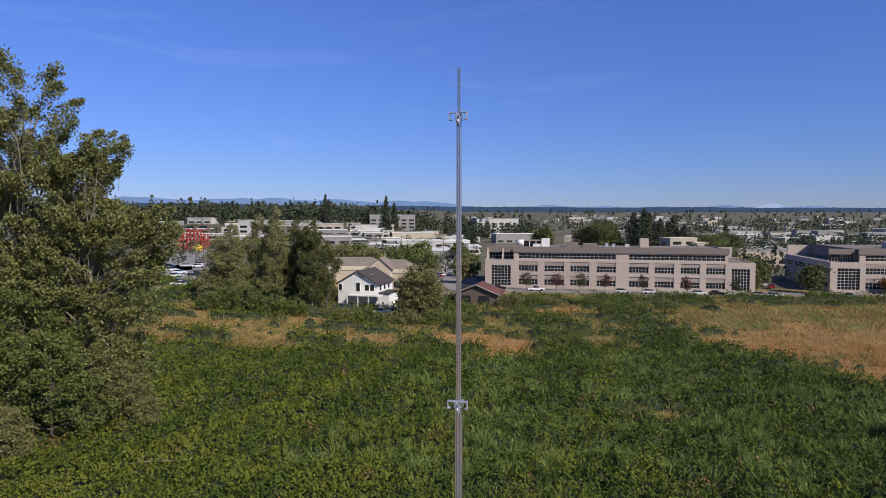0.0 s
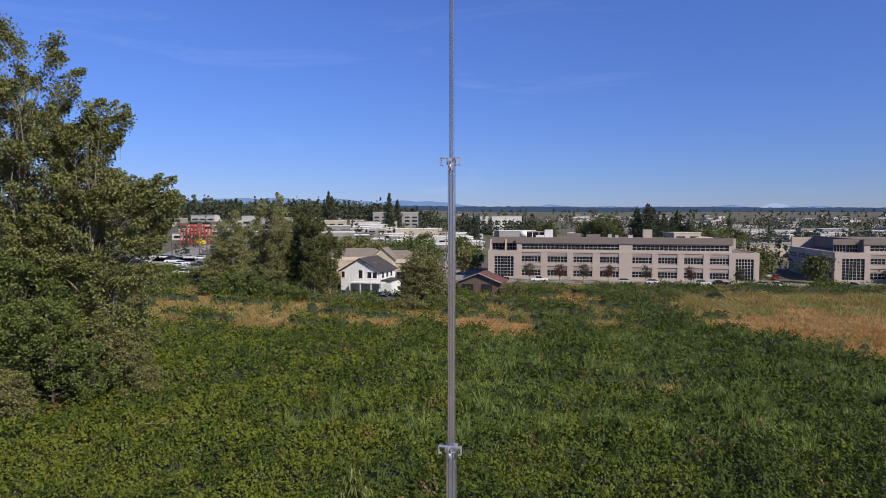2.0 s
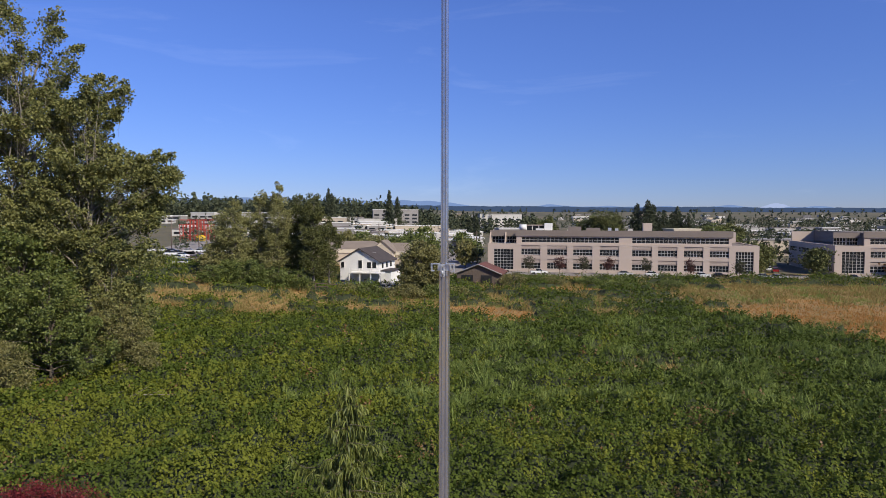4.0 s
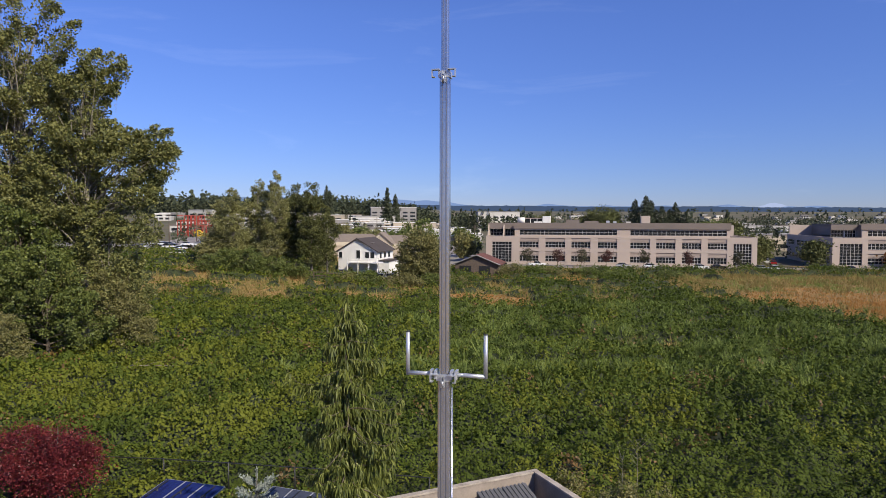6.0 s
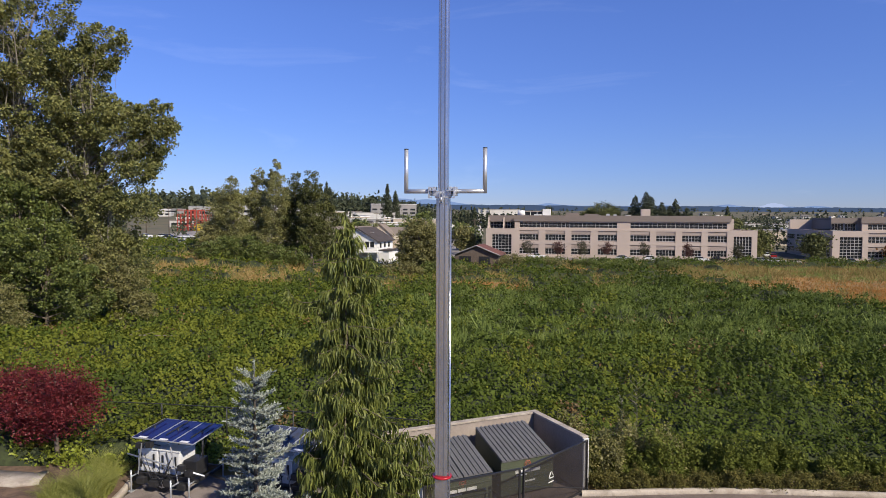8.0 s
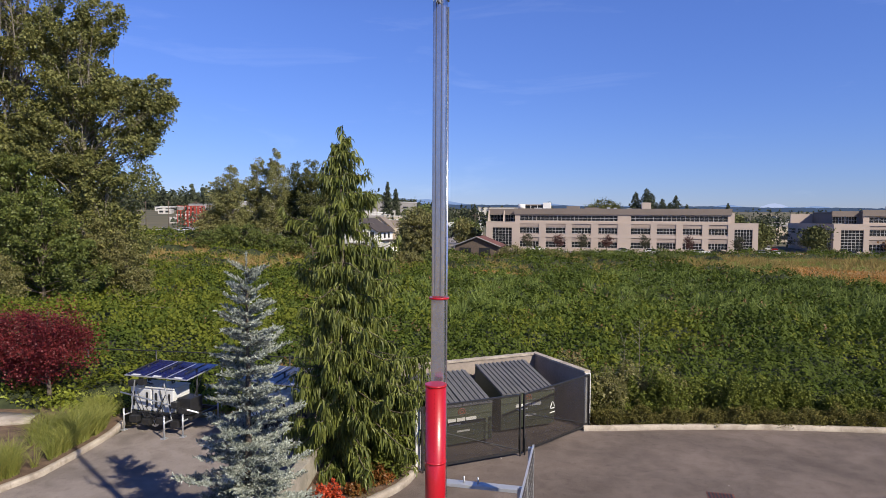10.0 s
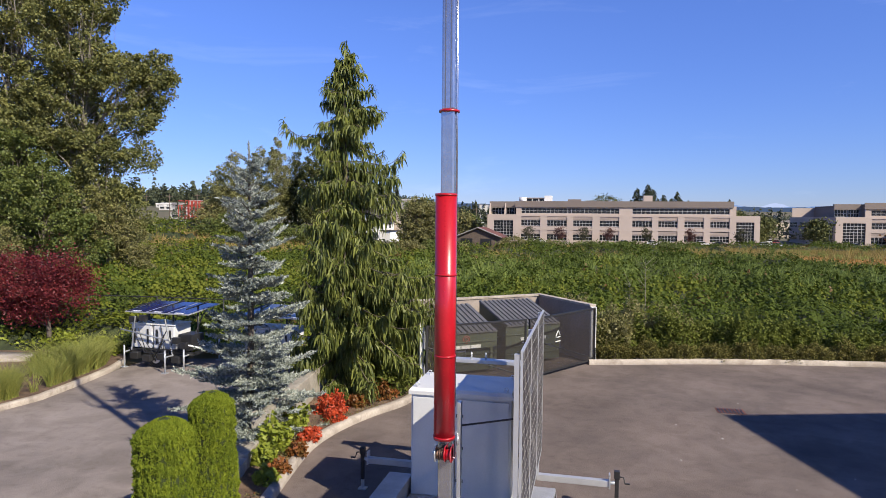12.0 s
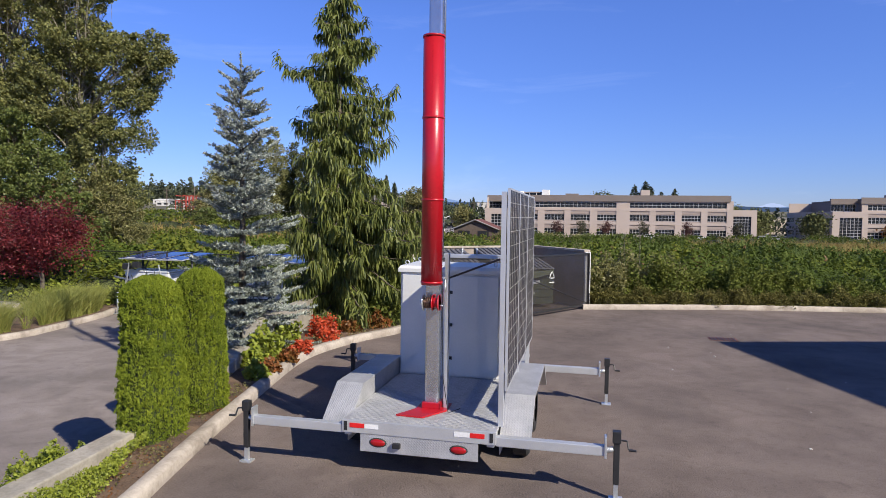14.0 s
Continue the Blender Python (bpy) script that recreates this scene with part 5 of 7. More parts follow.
BIN_GREEN = material("bin_green", (0.085, 0.10, 0.062), (0.05, 0.06, 0.04), 0.6, 0.1, 1.2, 20, 0.15)
BIN_LID = material("bin_lid", (0.14, 0.14, 0.145), (0.085, 0.085, 0.09), 0.5, 0, 1.5, 25, 0.15)
SIGN_WHITE = material("sign_white", (0.75, 0.75, 0.72), None, 0.6, 0, 5, 40, 0.0)
SIGN_RUST = material("sign_rust", (0.35, 0.10, 0.06), None, 0.6, 0, 5, 40, 0.0)


def at_enclosure(ob):
    ob.matrix_basis = ENC
    return ob


def build_enclosure():
    e = tagged(at_enclosure(new("bin_enclosure")), "dark walled bin enclosure with concrete caps", "enclosure")
    L, D, H, t = 6.5, 3.12, 1.80, 0.16
    for name, dims in (("side_wall", (0, t, 0.0, D, 0, H)), ("side_wall", (L - t, L, -1.05, D, 0, H)), ("back_wall", (t + 0.003, L - t - 0.003, D - t, D, 0, H))):
        boxed(name, dims, ENC_WALL, e, "", 0.01)
    for dims in ((-0.04, t + 0.04, -0.03, D + 0.04, H + 0.003, H + 0.07), (L - t - 0.04, L + 0.04, -1.08, D + 0.04, H + 0.003, H + 0.07), (t + 0.045, L - t - 0.045, D - t - 0.04, D + 0.04, H + 0.003, H + 0.07)):
        boxed("coping", dims, CONCRETE, e, "pale concrete coping", 0.012)
    boxed("end_post", (-0.03, t + 0.02, -0.07, -0.003, 0.0, H), WHITE, e, "white-painted end post", 0.01)
    boxed("end_post", (L - t - 0.02, L + 0.03, -1.12, -1.053, 0.0, H), WHITE, e, "white-painted end post", 0.01)


def gate(x0, y0, w, sign_x, swing):
    g = tagged(at_enclosure(new("enclosure_gate")), "closed black metal mesh gate of the bin enclosure", "gate", "enclosure gates")
    g.matrix_basis = ENC @ pose(x0, y0, 0, 0, 0, swing)
    bm = bmesh.new()
    for a in ((0, 0.05, 0.10, 1.78), (w - 0.05, w, 0.10, 1.78), (0.05, w - 0.05, 0.10, 0.15), (0.05, w - 0.05, 1.73, 1.78)):
        box(bm, a[0], a[1], -0.025, 0.025, a[2], a[3])
    rod(bm, (0.05, 0, 0.17), (w - 0.05, 0, 1.2), 0.016, seg=6)
    part("gate_frame", bm, BLACK, g)
    boxed("mesh_panel", (0.05, w - 0.05, -0.004, 0.004, 0.15, 1.73), MESH_DARK, g, "fine dark wire mesh")
    if sign_x:
        bm = bmesh.new()
        for i in range(3):
            a, b = math.radians(90 + 120 * i), math.radians(90 + 120 * (i + 1))
            p, q = Vector((math.cos(a), 0, math.sin(a))), Vector((math.cos(b), 0, math.sin(b)))
            c = Vector((sign_x, -0.012, 1.16))
            rod(bm, c + p.lerp(q, 0.22) * 0.15, c + p.lerp(q, 0.78) * 0.15, 0.017, seg=4)
            rod(bm, c + p.lerp(q, 0.22) * 0.15, c + p * 0.135, 0.012, seg=4)
        part("sign", bm, SIGN_WHITE, g, "small white sign of three bent arrows")
        boxed("sign_caption", (sign_x - 0.13, sign_x + 0.13, -0.016, -0.006, 0.95, 0.975), SIGN_WHITE, g, "white caption bar")
    for x in (0.03, w - 0.03):
        boxed("drop_bolt", (x - 0.02, x + 0.02, -0.05, -0.026, 0.0, 0.5), BLACK, g)


def dumpster(x0, x1, y0):
    b = tagged(at_enclosure(new("dumpster")), "dark green refuse container with ribbed black lids", "dumpster", "refuse containers")
    w = x1 - x0
    b.matrix_basis = ENC @ pose(x0, y0, 0)
    bm = bmesh.new()
    ring = [(0.0, 0.12), (0.0, 1.25), (1.75, 1.78), (1.75, 0.12)]
    a = [bm.verts.new((0, y, z)) for y, z in ring]
    c = [bm.verts.new((w, y, z)) for y, z in ring]
    bm.faces.new(a)
    bm.faces.new(c[::-1])
    for i in range(4):
        bm.faces.new((a[i], c[i], c[(i + 1) % 4], a[(i + 1) % 4]))
    bmesh.ops.recalc_face_normals(bm, faces=bm.faces[:])
    part("container", bm, BIN_GREEN, b)
    for k in range(2):
        bm = bmesh.new()
        xa, xb = 0.01 + k * w / 2, w / 2 - 0.01 + k * w / 2
        n = 6
        line = []
        for i in range(n):
            u0, du = xa + (xb - xa) * i / n, (xb - xa) / n
            line += [(u0, 0.02), (u0 + du * 0.42, 0.02), (u0 + du * 0.5, 0.055), (u0 + du * 0.92, 0.055)]
        line.append((xb, 0.02))
        sl = (1.78 - 1.25) / 1.75
        top = [[bm.verts.new((x, y, z + 1.255 + sl * y)) for x, z in line] for y in (-0.06, 1.78)]
        low = [[bm.verts.new((x, y, 1.255 + sl * y)) for x, z in line] for y in (-0.06, 1.78)]
        for i in range(len(line) - 1):
            bm.faces.new((top[0][i], top[0][i + 1], top[1][i + 1], top[1][i]))
            bm.faces.new((low[0][i + 1], low[0][i], low[1][i], low[1][i + 1]))
            for q in (0, 1):
                bm.faces.new((low[q][i], low[q][i + 1], top[q][i + 1], top[q][i]))
        for i in (0, -1):
            bm.faces.new((low[0][i], top[0][i], top[1][i], low[1][i]))
        bmesh.ops.recalc_face_normals(bm, faces=bm.faces[:])
        part("lid", bm, BIN_LID, b, "ribbed black plastic lid")
    for xx in (-0.1, w):
        boxed("lift_pocket", (xx, xx + 0.1, 0.3, 1.2, 0.65, 0.85), BIN_GREEN, b, "", 0.01)
    for xa, xb, zz, hh in ((-0.48, -0.14, 0.78, 0.10), (-0.11, 0.16, 0.78, 0.10), (0.19, 0.46, 0.78, 0.10), (0.02, 0.42, 0.69, 0.045), (-0.28, 0.16, 0.46, 0.05)):
        boxed("lettering", (w / 2 + xa, w / 2 + xb, -0.012, -0.003, zz, zz + hh), SIGN_WHITE, b, "pale lettering bar")
    bm = bmesh.new()
    for q in range(14):
        a0, a1 = 6.2832 * q / 14, 6.2832 * (q + 1) / 14
        for rr in (0.11, 0.055):
            rod(bm, (w / 2 + rr * math.cos(a0), -0.009, 1.05 + rr * math.sin(a0)), (w / 2 + rr * math.cos(a1), -0.009, 1.05 + rr * math.sin(a1)), 0.014, seg=4)
    part("emblem", bm, SIGN_RUST, b, "round rusty emblem of two rings")
    # pressed ribs of the front and the side pocket
    for zz in (0.36, 0.62, 0.98):
        boxed("rib", (0.03, w - 0.03, -0.035, -0.001, zz - 0.025, zz + 0.012), BIN_GREEN, b, "pressed horizontal rib", 0.006)


build_enclosure()
gate(0.05, -0.10, 3.40, 2.02, -19.7)
gate(3.34, -1.24, 3.08, 0.0, 0.0)
dumpster(0.95, 2.95, 0.55)
dumpster(3.55, 5.6, 0.05)


# ---- planted things ----
def column_hedge(x, y, r, h, label, n=50000):
    e = thing("clipped_hedge", (x, y, 0.13), label, "hedge", "clipped column hedges")
    def surface(a, t, k):
        rr = r * k * np.minimum(1, (1 - np.clip((t - 0.88) / 0.135, 0, 1) ** 2.4)) * (0.93 + 0.07 * np.sin(t * 5 + 1)) * (1 + 0.04 * np.sin(3 * a + 2 * t))
        return np.stack([rr * np.cos(a) * (1 - 0.12 * np.cos(2 * a + 0.5)), rr * np.sin(a), h * t], -1)
    A, T = np.meshgrid(np.linspace(0, 6.28318, 28, endpoint=False), np.linspace(0.0, 1.012, 26))
    V = surface(A, T, 0.90).reshape(-1, 3)
    i, j = np.meshgrid(np.arange(25), np.arange(28), indexing="ij")
    F = np.stack([i * 28 + j, i * 28 + (j + 1) % 28, (i + 1) * 28 + (j + 1) % 28, (i + 1) * 28 + j], -1).reshape(-1, 4)
    # solid core coloured dark for the shade between the sprays
    raw("core", V, F, THUJA_CORE, e, "dark core standing for the shade between the sprays", True)
    t = rng.uniform(0.0, 1.0, n) ** 0.9
    top = rng.uniform(0, 1, n) < 0.12
    t = np.where(top, rng.uniform(0.86, 1.0, n), t)
    ang = rng.uniform(0, 6.28, n)
    tuft = waves(ang * r * 1.6, t * h * 0.7, 0.11, 61) + 0.6 * waves(ang * r, t * h * 0.8, 0.3, 62)
    C = surface(ang, t, 0.955 + 0.075 * tuft + rng.uniform(-0.06, 0.03, n))
    leaves("sprays", C, 0.0150, THUJA, e, "dense yellow-green sprays", 3.0, 0.1, 0.5)
    rodded("trunk", (0, 0, -0.05), (0, 0, 0.3), 0.05, BARK, e)


column_hedge(-1.36, 0.15, 0.385, 1.98, "tall clipped yellow-green conifer hedge with a rounded top")
column_hedge(-1.48, 1.35, 0.345, 1.98, "tall clipped yellow-green conifer hedge with a flat top")


def blue_spruce(x, y, z, h, r):
    e = thing("blue_spruce", (x, y, z), "silvery blue spruce with stiff layered branches", "tree")
    R = np.random.default_rng(21)
    paths = [[((0, 0, 0), 0.10), ((0.02, 0, h * 0.5), 0.055), ((0, 0, h * 0.9), 0.018), ((0, 0, h), 0.006)]]
    P, D = [], []

    def shoot(p, d, ln, step=0.021):
        """Needle places along a straight twig."""
        k = max(2, int(ln / step))
        for i in range(k + 1):
            P.append(p + d * (ln * i / k))
            D.append(d)

    shoot(Vector((0, 0, h - 0.55)), Vector((0, 0, 1)), 0.55, 0.012)
    zt = 0.12
    while zt < h - 0.3:
        f = 1 - zt / h
        n = int(3 + 4 * f + R.integers(0, 2))
        a0 = R.uniform(0, 6.28)
        for i in range(n):
            a = a0 + 6.283 * i / n + R.normal(0, 0.2)
            ln = r * (f ** 0.85) * R.choice([0.55, 0.8, 1.0, 1.15, 1.3]) * R.uniform(0.9, 1.1) + 0.12
            rise = 0.62 * (1 - f) - 0.10 * f + R.normal(0, 0.08)
            bend = 0.10 + 0.22 * f
            zz = zt + R.normal(0, 0.05)
            at = lambda q: Vector((ln * q * math.cos(a), ln * q * math.sin(a), zz + ln * (rise * q - bend * q * (1 - q) * 0.9)))
            paths.append([(tuple(at(k / 5)), 0.013 * (1 - 0.8 * k / 5) + 0.002) for k in range(6)])
            side = Vector((-math.sin(a), math.cos(a), 0))
            out = Vector((math.cos(a), math.sin(a), rise))
            m = int(ln / 0.085) + 2
            for k in range(m):
                q = 0.07 + 0.93 * k / (m - 1)
                p = at(q)
                for s in (-1, 1):
                    w = (0.10 + 0.42 * (1 - q) * min(1.0, ln)) * R.uniform(0.6, 1.2)
                    d = (side * s * R.uniform(0.7, 1.1) + out * R.uniform(0.6, 1.0) + Vector((0, 0, R.uniform(-0.05, 0.35)))).normalized()
                    shoot(p, d, w)
                    if w > 0.22:
                        shoot(p + d * w * 0.5, (d * 0.6 + out * 0.8 + Vector((0, 0, 0.25))).normalized(), w * 0.45)
            shoot(at(0.5), (at(1.0) - at(0.5)).normalized(), (at(1.0) - at(0.5)).length)
        zt += 0.17 + 0.20 * f * (1 if f < 0.8 else 0.5)
    V, F = tubes(paths, 5)
    raw("trunk", V, F, BARK, e, "brown trunk and boughs")
    P, D = np.array([tuple(p) for p in P]), np.array([tuple(d) for d in D])
    n = len(P)
    K = 2
    C = np.repeat(P, K, 0)
    ax = np.repeat(D, K, 0) * 0.7 + R.normal(0, 0.5, (n * K, 3)) + np.array([[0, 0, 0.25]])
    ax /= np.linalg.norm(ax, axis=1, keepdims=True)
    sd = np.cross(ax, R.normal(size=(n * K, 3)))
    sd /= np.linalg.norm(sd, axis=1, keepdims=True)
    ln = R.uniform(0.036, 0.068, n * K)[:, None]
    Vn = np.stack([C - sd * 0.015, C + sd * 0.015, C + ax * ln + sd * 0.003, C + ax * ln - sd * 0.003], 1).reshape(-1, 3)
    raw("needles", Vn, np.arange(4 * n * K).reshape(-1, 4), SPRUCE, e, "pale blue-green needles")
    return n * K


blue_spruce(-2.95, 4.95, 0.13, 5.9, 1.32)


def weeping_cedar(x, y, z, h):
    e = thing("weeping_cedar", (x, y, z), "tall weeping cedar with drooping yellow-green sprays", "tree")
    R = np.random.default_rng(5)
    paths = [[((0, 0, 0), 0.16), ((0.03, 0, h * 0.5), 0.085), ((-0.05, 0, h * 0.86), 0.03), ((0.02, 0.0, h), 0.008)]]
    Q = [[], [], [], []]

    def hang(c, o, L):
        q = (c, c + o * L * 0.5 + Vector((0, 0, -L * 0.22)), c + o * L * 0.8 + Vector((0, 0, -L * 0.62)), c + o * L * 0.85 + Vector((0, 0, -L * 1.08)))
        for store, p in zip(Q, q):
            store.append(p)

    reach_r = lambda q: float(np.interp(q, (0, 0.15, 0.3, 0.42, 0.55, 0.63, 0.70, 0.8, 0.9, 1), (2.35, 2.45, 2.2, 1.6, 1.35, 1.25, 0.85, 0.7, 0.45, 0.05)))
    reach_l = lambda q: float(np.interp(q, (0, 0.15, 0.3, 0.5, 0.6, 0.68, 0.8, 0.9, 1), (1.15, 1.25, 1.1, 1.0, 0.8, 0.7, 0.6, 0.4, 0.05)))

    def bough(a, zt, ln, up, drop, tip, thick=1.0):
        """An arching bough with a raised tip and a curtain of sprays below it."""
        at = lambda q: Vector((ln * q * math.cos(a), ln * q * math.sin(a), zt + ln * (up * q - drop * q * q + tip * q ** 5)))
        f = 1 - zt / h
        paths.append([(tuple(at(k / 7)), 0.022 * (0.3 + f) * (1 - 0.85 * k / 7) + 0.004) for k in range(8)])
        side = Vector((-math.sin(a), math.cos(a), 0))
        m = int((10 + ln * 44) * thick)
        for k in range(m):
            q = 0.08 + 0.92 * (k + R.uniform()) / m
            c = at(q) + side * R.normal(0, 0.03 + 0.11 * (1 - q) * min(1.2, ln)) + Vector((0, 0, R.uniform(-0.12, 0.03) * min(1.0, ln)))
            L = R.uniform(0.18, 0.52) * (0.55 + 0.5 * f) * (1.1 - 0.5 * q)
            o = Vector((math.cos(a) * 0.22 + R.normal(0, 0.16), math.sin(a) * 0.22 + R.normal(0, 0.16), 0))
            hang(c, o, L)

    zt = 0.45
    while zt < h - 0.3:
        f = 1 - zt / h
        nb = 1 + int(2.1 * f + R.uniform(0, 1)) + (2 if f > 0.62 else 0)
        for i in range(nb):
            a = R.uniform(0, 6.283) if i < nb - 1 or f < 0.62 else R.normal(-0.1, 0.7)
            k = 0.5 + 0.5 * math.cos(a - 0.22)
            ln = (reach_r(zt / h) * k + reach_l(zt / h) * (1 - k)) * R.choice([0.45, 0.7, 0.85, 1.0, 1.08]) + 0.08
            bough(a, zt, ln, R.uniform(0.10, 0.45), R.uniform(0.50, 0.85), R.uniform(0.25, 0.55))
        zt += 0.080 + 0.045 * f
    # the long arching boughs that break the outline
    for a, q, ln in ((3.36, 0.735, 1.65), (0.22, 0.655, 1.5), (0.3, 0.79, 0.95), (3.3, 0.565, 1.2), (0.1, 0.86, 0.72), (3.5, 0.86, 0.5), (0.5, 0.60, 1.3)):
        bough(a, q * h, ln, 0.25, 0.65, 0.62, 1.5)
    for k in range(40):
        hang(Vector((0, 0, h - 1.3 * k / 40)), Vector((R.normal(0, 0.5), R.normal(0, 0.5), 0)), R.uniform(0.1, 0.28))
    tv, tf = tubes(paths, 5)
    raw("trunk", tv, tf, BARK, e, "brown trunk and arching boughs")
    Q = [np.array([tuple(p) for p in q]) for q in Q]
    n = len(Q[0])
    allV, allF = [], []
    reps = 3
    for rep in range(reps):
        a = R.uniform(0, 6.28, n)
        sd = np.stack([np.cos(a), np.sin(a), R.normal(0, 0.3, n)], 1)
        off = R.normal(0, 0.045, (n, 3))
        w = R.uniform(0.011, 0.025, n)[:, None]
        rows = []
        for q, k, spread in zip(Q, (0.7, 1.0, 0.8, 0.15), (0.3, 0.9, 1.3, 1.6)):
            q = q + off * spread
            rows += [q - sd * w * k, q + sd * w * k]
        V = np.stack(rows, 1).reshape(-1, 3)
        b = np.arange(n)[:, None] * 8 + rep * n * 8
        allV.append(V)
        for k in range(3):
            allF.append(b + np.array([[2 * k, 2 * k + 1, 2 * k + 3, 2 * k + 2]]))
    raw("sprays", np.concatenate(allV), np.concatenate(allF), CEDAR, e, "hanging scale-leaf sprays")


weeping_cedar(-2.65, 9.35, 0.0, 9.2)


def bush(x, y, z, rx, ry, h, n, size, mat, name, label, category="shrub", group="", long=1.6, core=None, seed=0):
    e = thing(name, (x, y, z), label, category, group)
    R = np.random.default_rng(seed + int(abs(x * 71 + y * 37)))
    d = directions(n, 0.35, R)
    k = R.uniform(0.35, 1.0, n) ** 0.4
    lump = 0.82 + 0.25 * np.sin(d[:, 0] * 6 + x) * np.cos(d[:, 1] * 5 + y) + 0.12 * np.sin(d[:, 2] * 9 + 2 * x)
    C = np.stack([d[:, 0] * rx, d[:, 1] * ry, np.abs(d[:, 2]) * h], 1) * (k * lump)[:, None]
    leaves("foliage", C, size, mat, e, "", long, 0.6, r=R)
    paths = []
    for i in range(7):
        q = C[R.integers(n)]
        paths.append([((0.03 * i - 0.1, 0.02, -0.12), 0.018), (tuple(q * 0.5 + np.array([0, 0, 0.05])), 0.012), (tuple(q * 0.95), 0.004)])
    V, F = tubes(paths, 5)
    raw("stem", V, F, BARK, e)
    return e


# red and russet shrubs in the island
for i, (x, y, s, m, lab) in enumerate(((-2.02, 6.9, 0.55, FLOWER, "bright red heavenly-bamboo shrub"), (-1.72, 6.35, 0.35, FLOWER, "bright red heavenly-bamboo shrub"), (-1.62, 7.5, 0.35, RUSSET, "russet and green low shrub"), (-1.72, 5.1, 0.33, FLOWER, "bright red heavenly-bamboo shrub"), (-1.62, 4.3, 0.28, RUSSET, "russet and green low shrub"), (-1.25, 8.35, 0.45, RUSSET, "russet and green low shrub"), (-1.55, 3.45, 0.28, RUSSET, "russet and green low shrub"), (-1.78, 8.8, 0.4, FLOWER, "bright red heavenly-bamboo shrub"))):
    bush(x, y, 0.13, s * 0.85, s * 0.85, s * 0.95, int(900 * s / 0.45), 0.045, m, "red_shrub", lab, "shrub", "shrubs of the island")
for x, y, s, h in ((-2.1, 4.4, 0.42, 0.75), (-1.98, 3.75, 0.3, 0.45), (-1.1, 8.75, 0.5, 1.1), (-1.25, 9.4, 0.6, 1.5), (-0.95, 9.9, 0.5, 1.2), (-2.3, 5.6, 0.4, 0.6), (-1.55, 3.0, 0.22, 0.35)):
    bush(x, y, 0.13, s, s, h, int(1500 * s), 0.07, COVER if h < 1 else SHRUB, "green_shrub", "leafy bright green shrub in the mulch", "shrub", "green shrubs of the island")

# ground cover on both sides of the low wall
def ground_cover(name, x0, x1, y0, y1, z, n, label, size=0.05, height=0.2, edge=None):
    x, y = rng.uniform(x0, x1, n), rng.uniform(y0, y1, n)
    if edge is not None:
        k = edge(x, y)
        x, y = x[k], y[k]
    hh = height * (0.74 + 0.20 * waves(x, y, 0.8, 12) + 0.12 * waves(x, y, 0.3, 13)) * rng.uniform(0.02, 1, len(x)) ** 0.35
    ob = leaves(name, np.stack([x, y, z + np.maximum(0.02, hh)], 1), size, COVER, None, "", 1.8, 0.8)
    tagged(ob, label, "ground cover", kind="stuff")


ground_cover("ground_cover", -3.2, 0.2, -4.2, -0.35, -0.55, 170000, "bright green creeping ground cover beside the drive", 0.028, 0.86, lambda x, y: (x < wall_x(y) - 0.10) & (x > wall_x(y) - 0.95 - 0.25 * np.sin(y * 1.3)))
ground_cover("ground_cover", -1.6, 1.2, -4.6, -0.25, 0.13, 110000, "bright green creeping ground cover in the island", 0.020, 0.24, lambda x, y: (x > wall_x(y) + 0.26) & (x < kerb_x(y) - 0.42 + 0.08 * np.sin(y * 3)))
n = 3200
y = rng.uniform(-6, 10, n)
k = rng.uniform(0, 1, n)
C = np.stack([wall_x(y) * (1 - k) + (kerb_x(y) - 0.2) * k, y, 0.135 + 0 * y], 1)
tagged(leaves("fallen_leaves", C, 0.020, RUSSET, None, "", 1.5, 3.0), "dry fallen leaves and bark chips on the mulch", "leaf litter", kind="stuff")
n = 5200
y = rng.uniform(-5, 10, n)
k = rng.uniform(0, 1, n) ** 0.6
C = np.stack([kerb_x(y) - 0.18 - 0.55 * (1 - k), y, 0.13 + rng.uniform(0, 0.09, n) * (1 + waves(y * 3, y, 1.1, 9))], 1)[waves(y, k, 0.7, 19) > 0.1]
tagged(leaves("kerb_weeds", C, 0.018, OLIVE, None, "", 2.0, 0.4), "small yellow-green weeds along the mulch edge", "weeds", kind="stuff")
bm = bmesh.new()
for i in range(30):
    px, py = rng.uniform(-1.5, 12), rng.uniform(-2, 13)
    if past(px, py) < -0.6 and not (0.5 < px < 3.6 and -0.5 < py < 4.5):
        s = rng.uniform(0.012, 0.032)
        bmesh.ops.create_icosphere(bm, subdivisions=1, radius=s, matrix=Matrix.Translation((px, py, s * 0.3)) @ Matrix.Diagonal((1, rng.uniform(0.6, 1.3), 0.45, 1)))
tagged(part("litter_scraps", bm, TOWN_WHITE), "pale pebbles and paper scraps lying on the asphalt", "litter", kind="stuff")

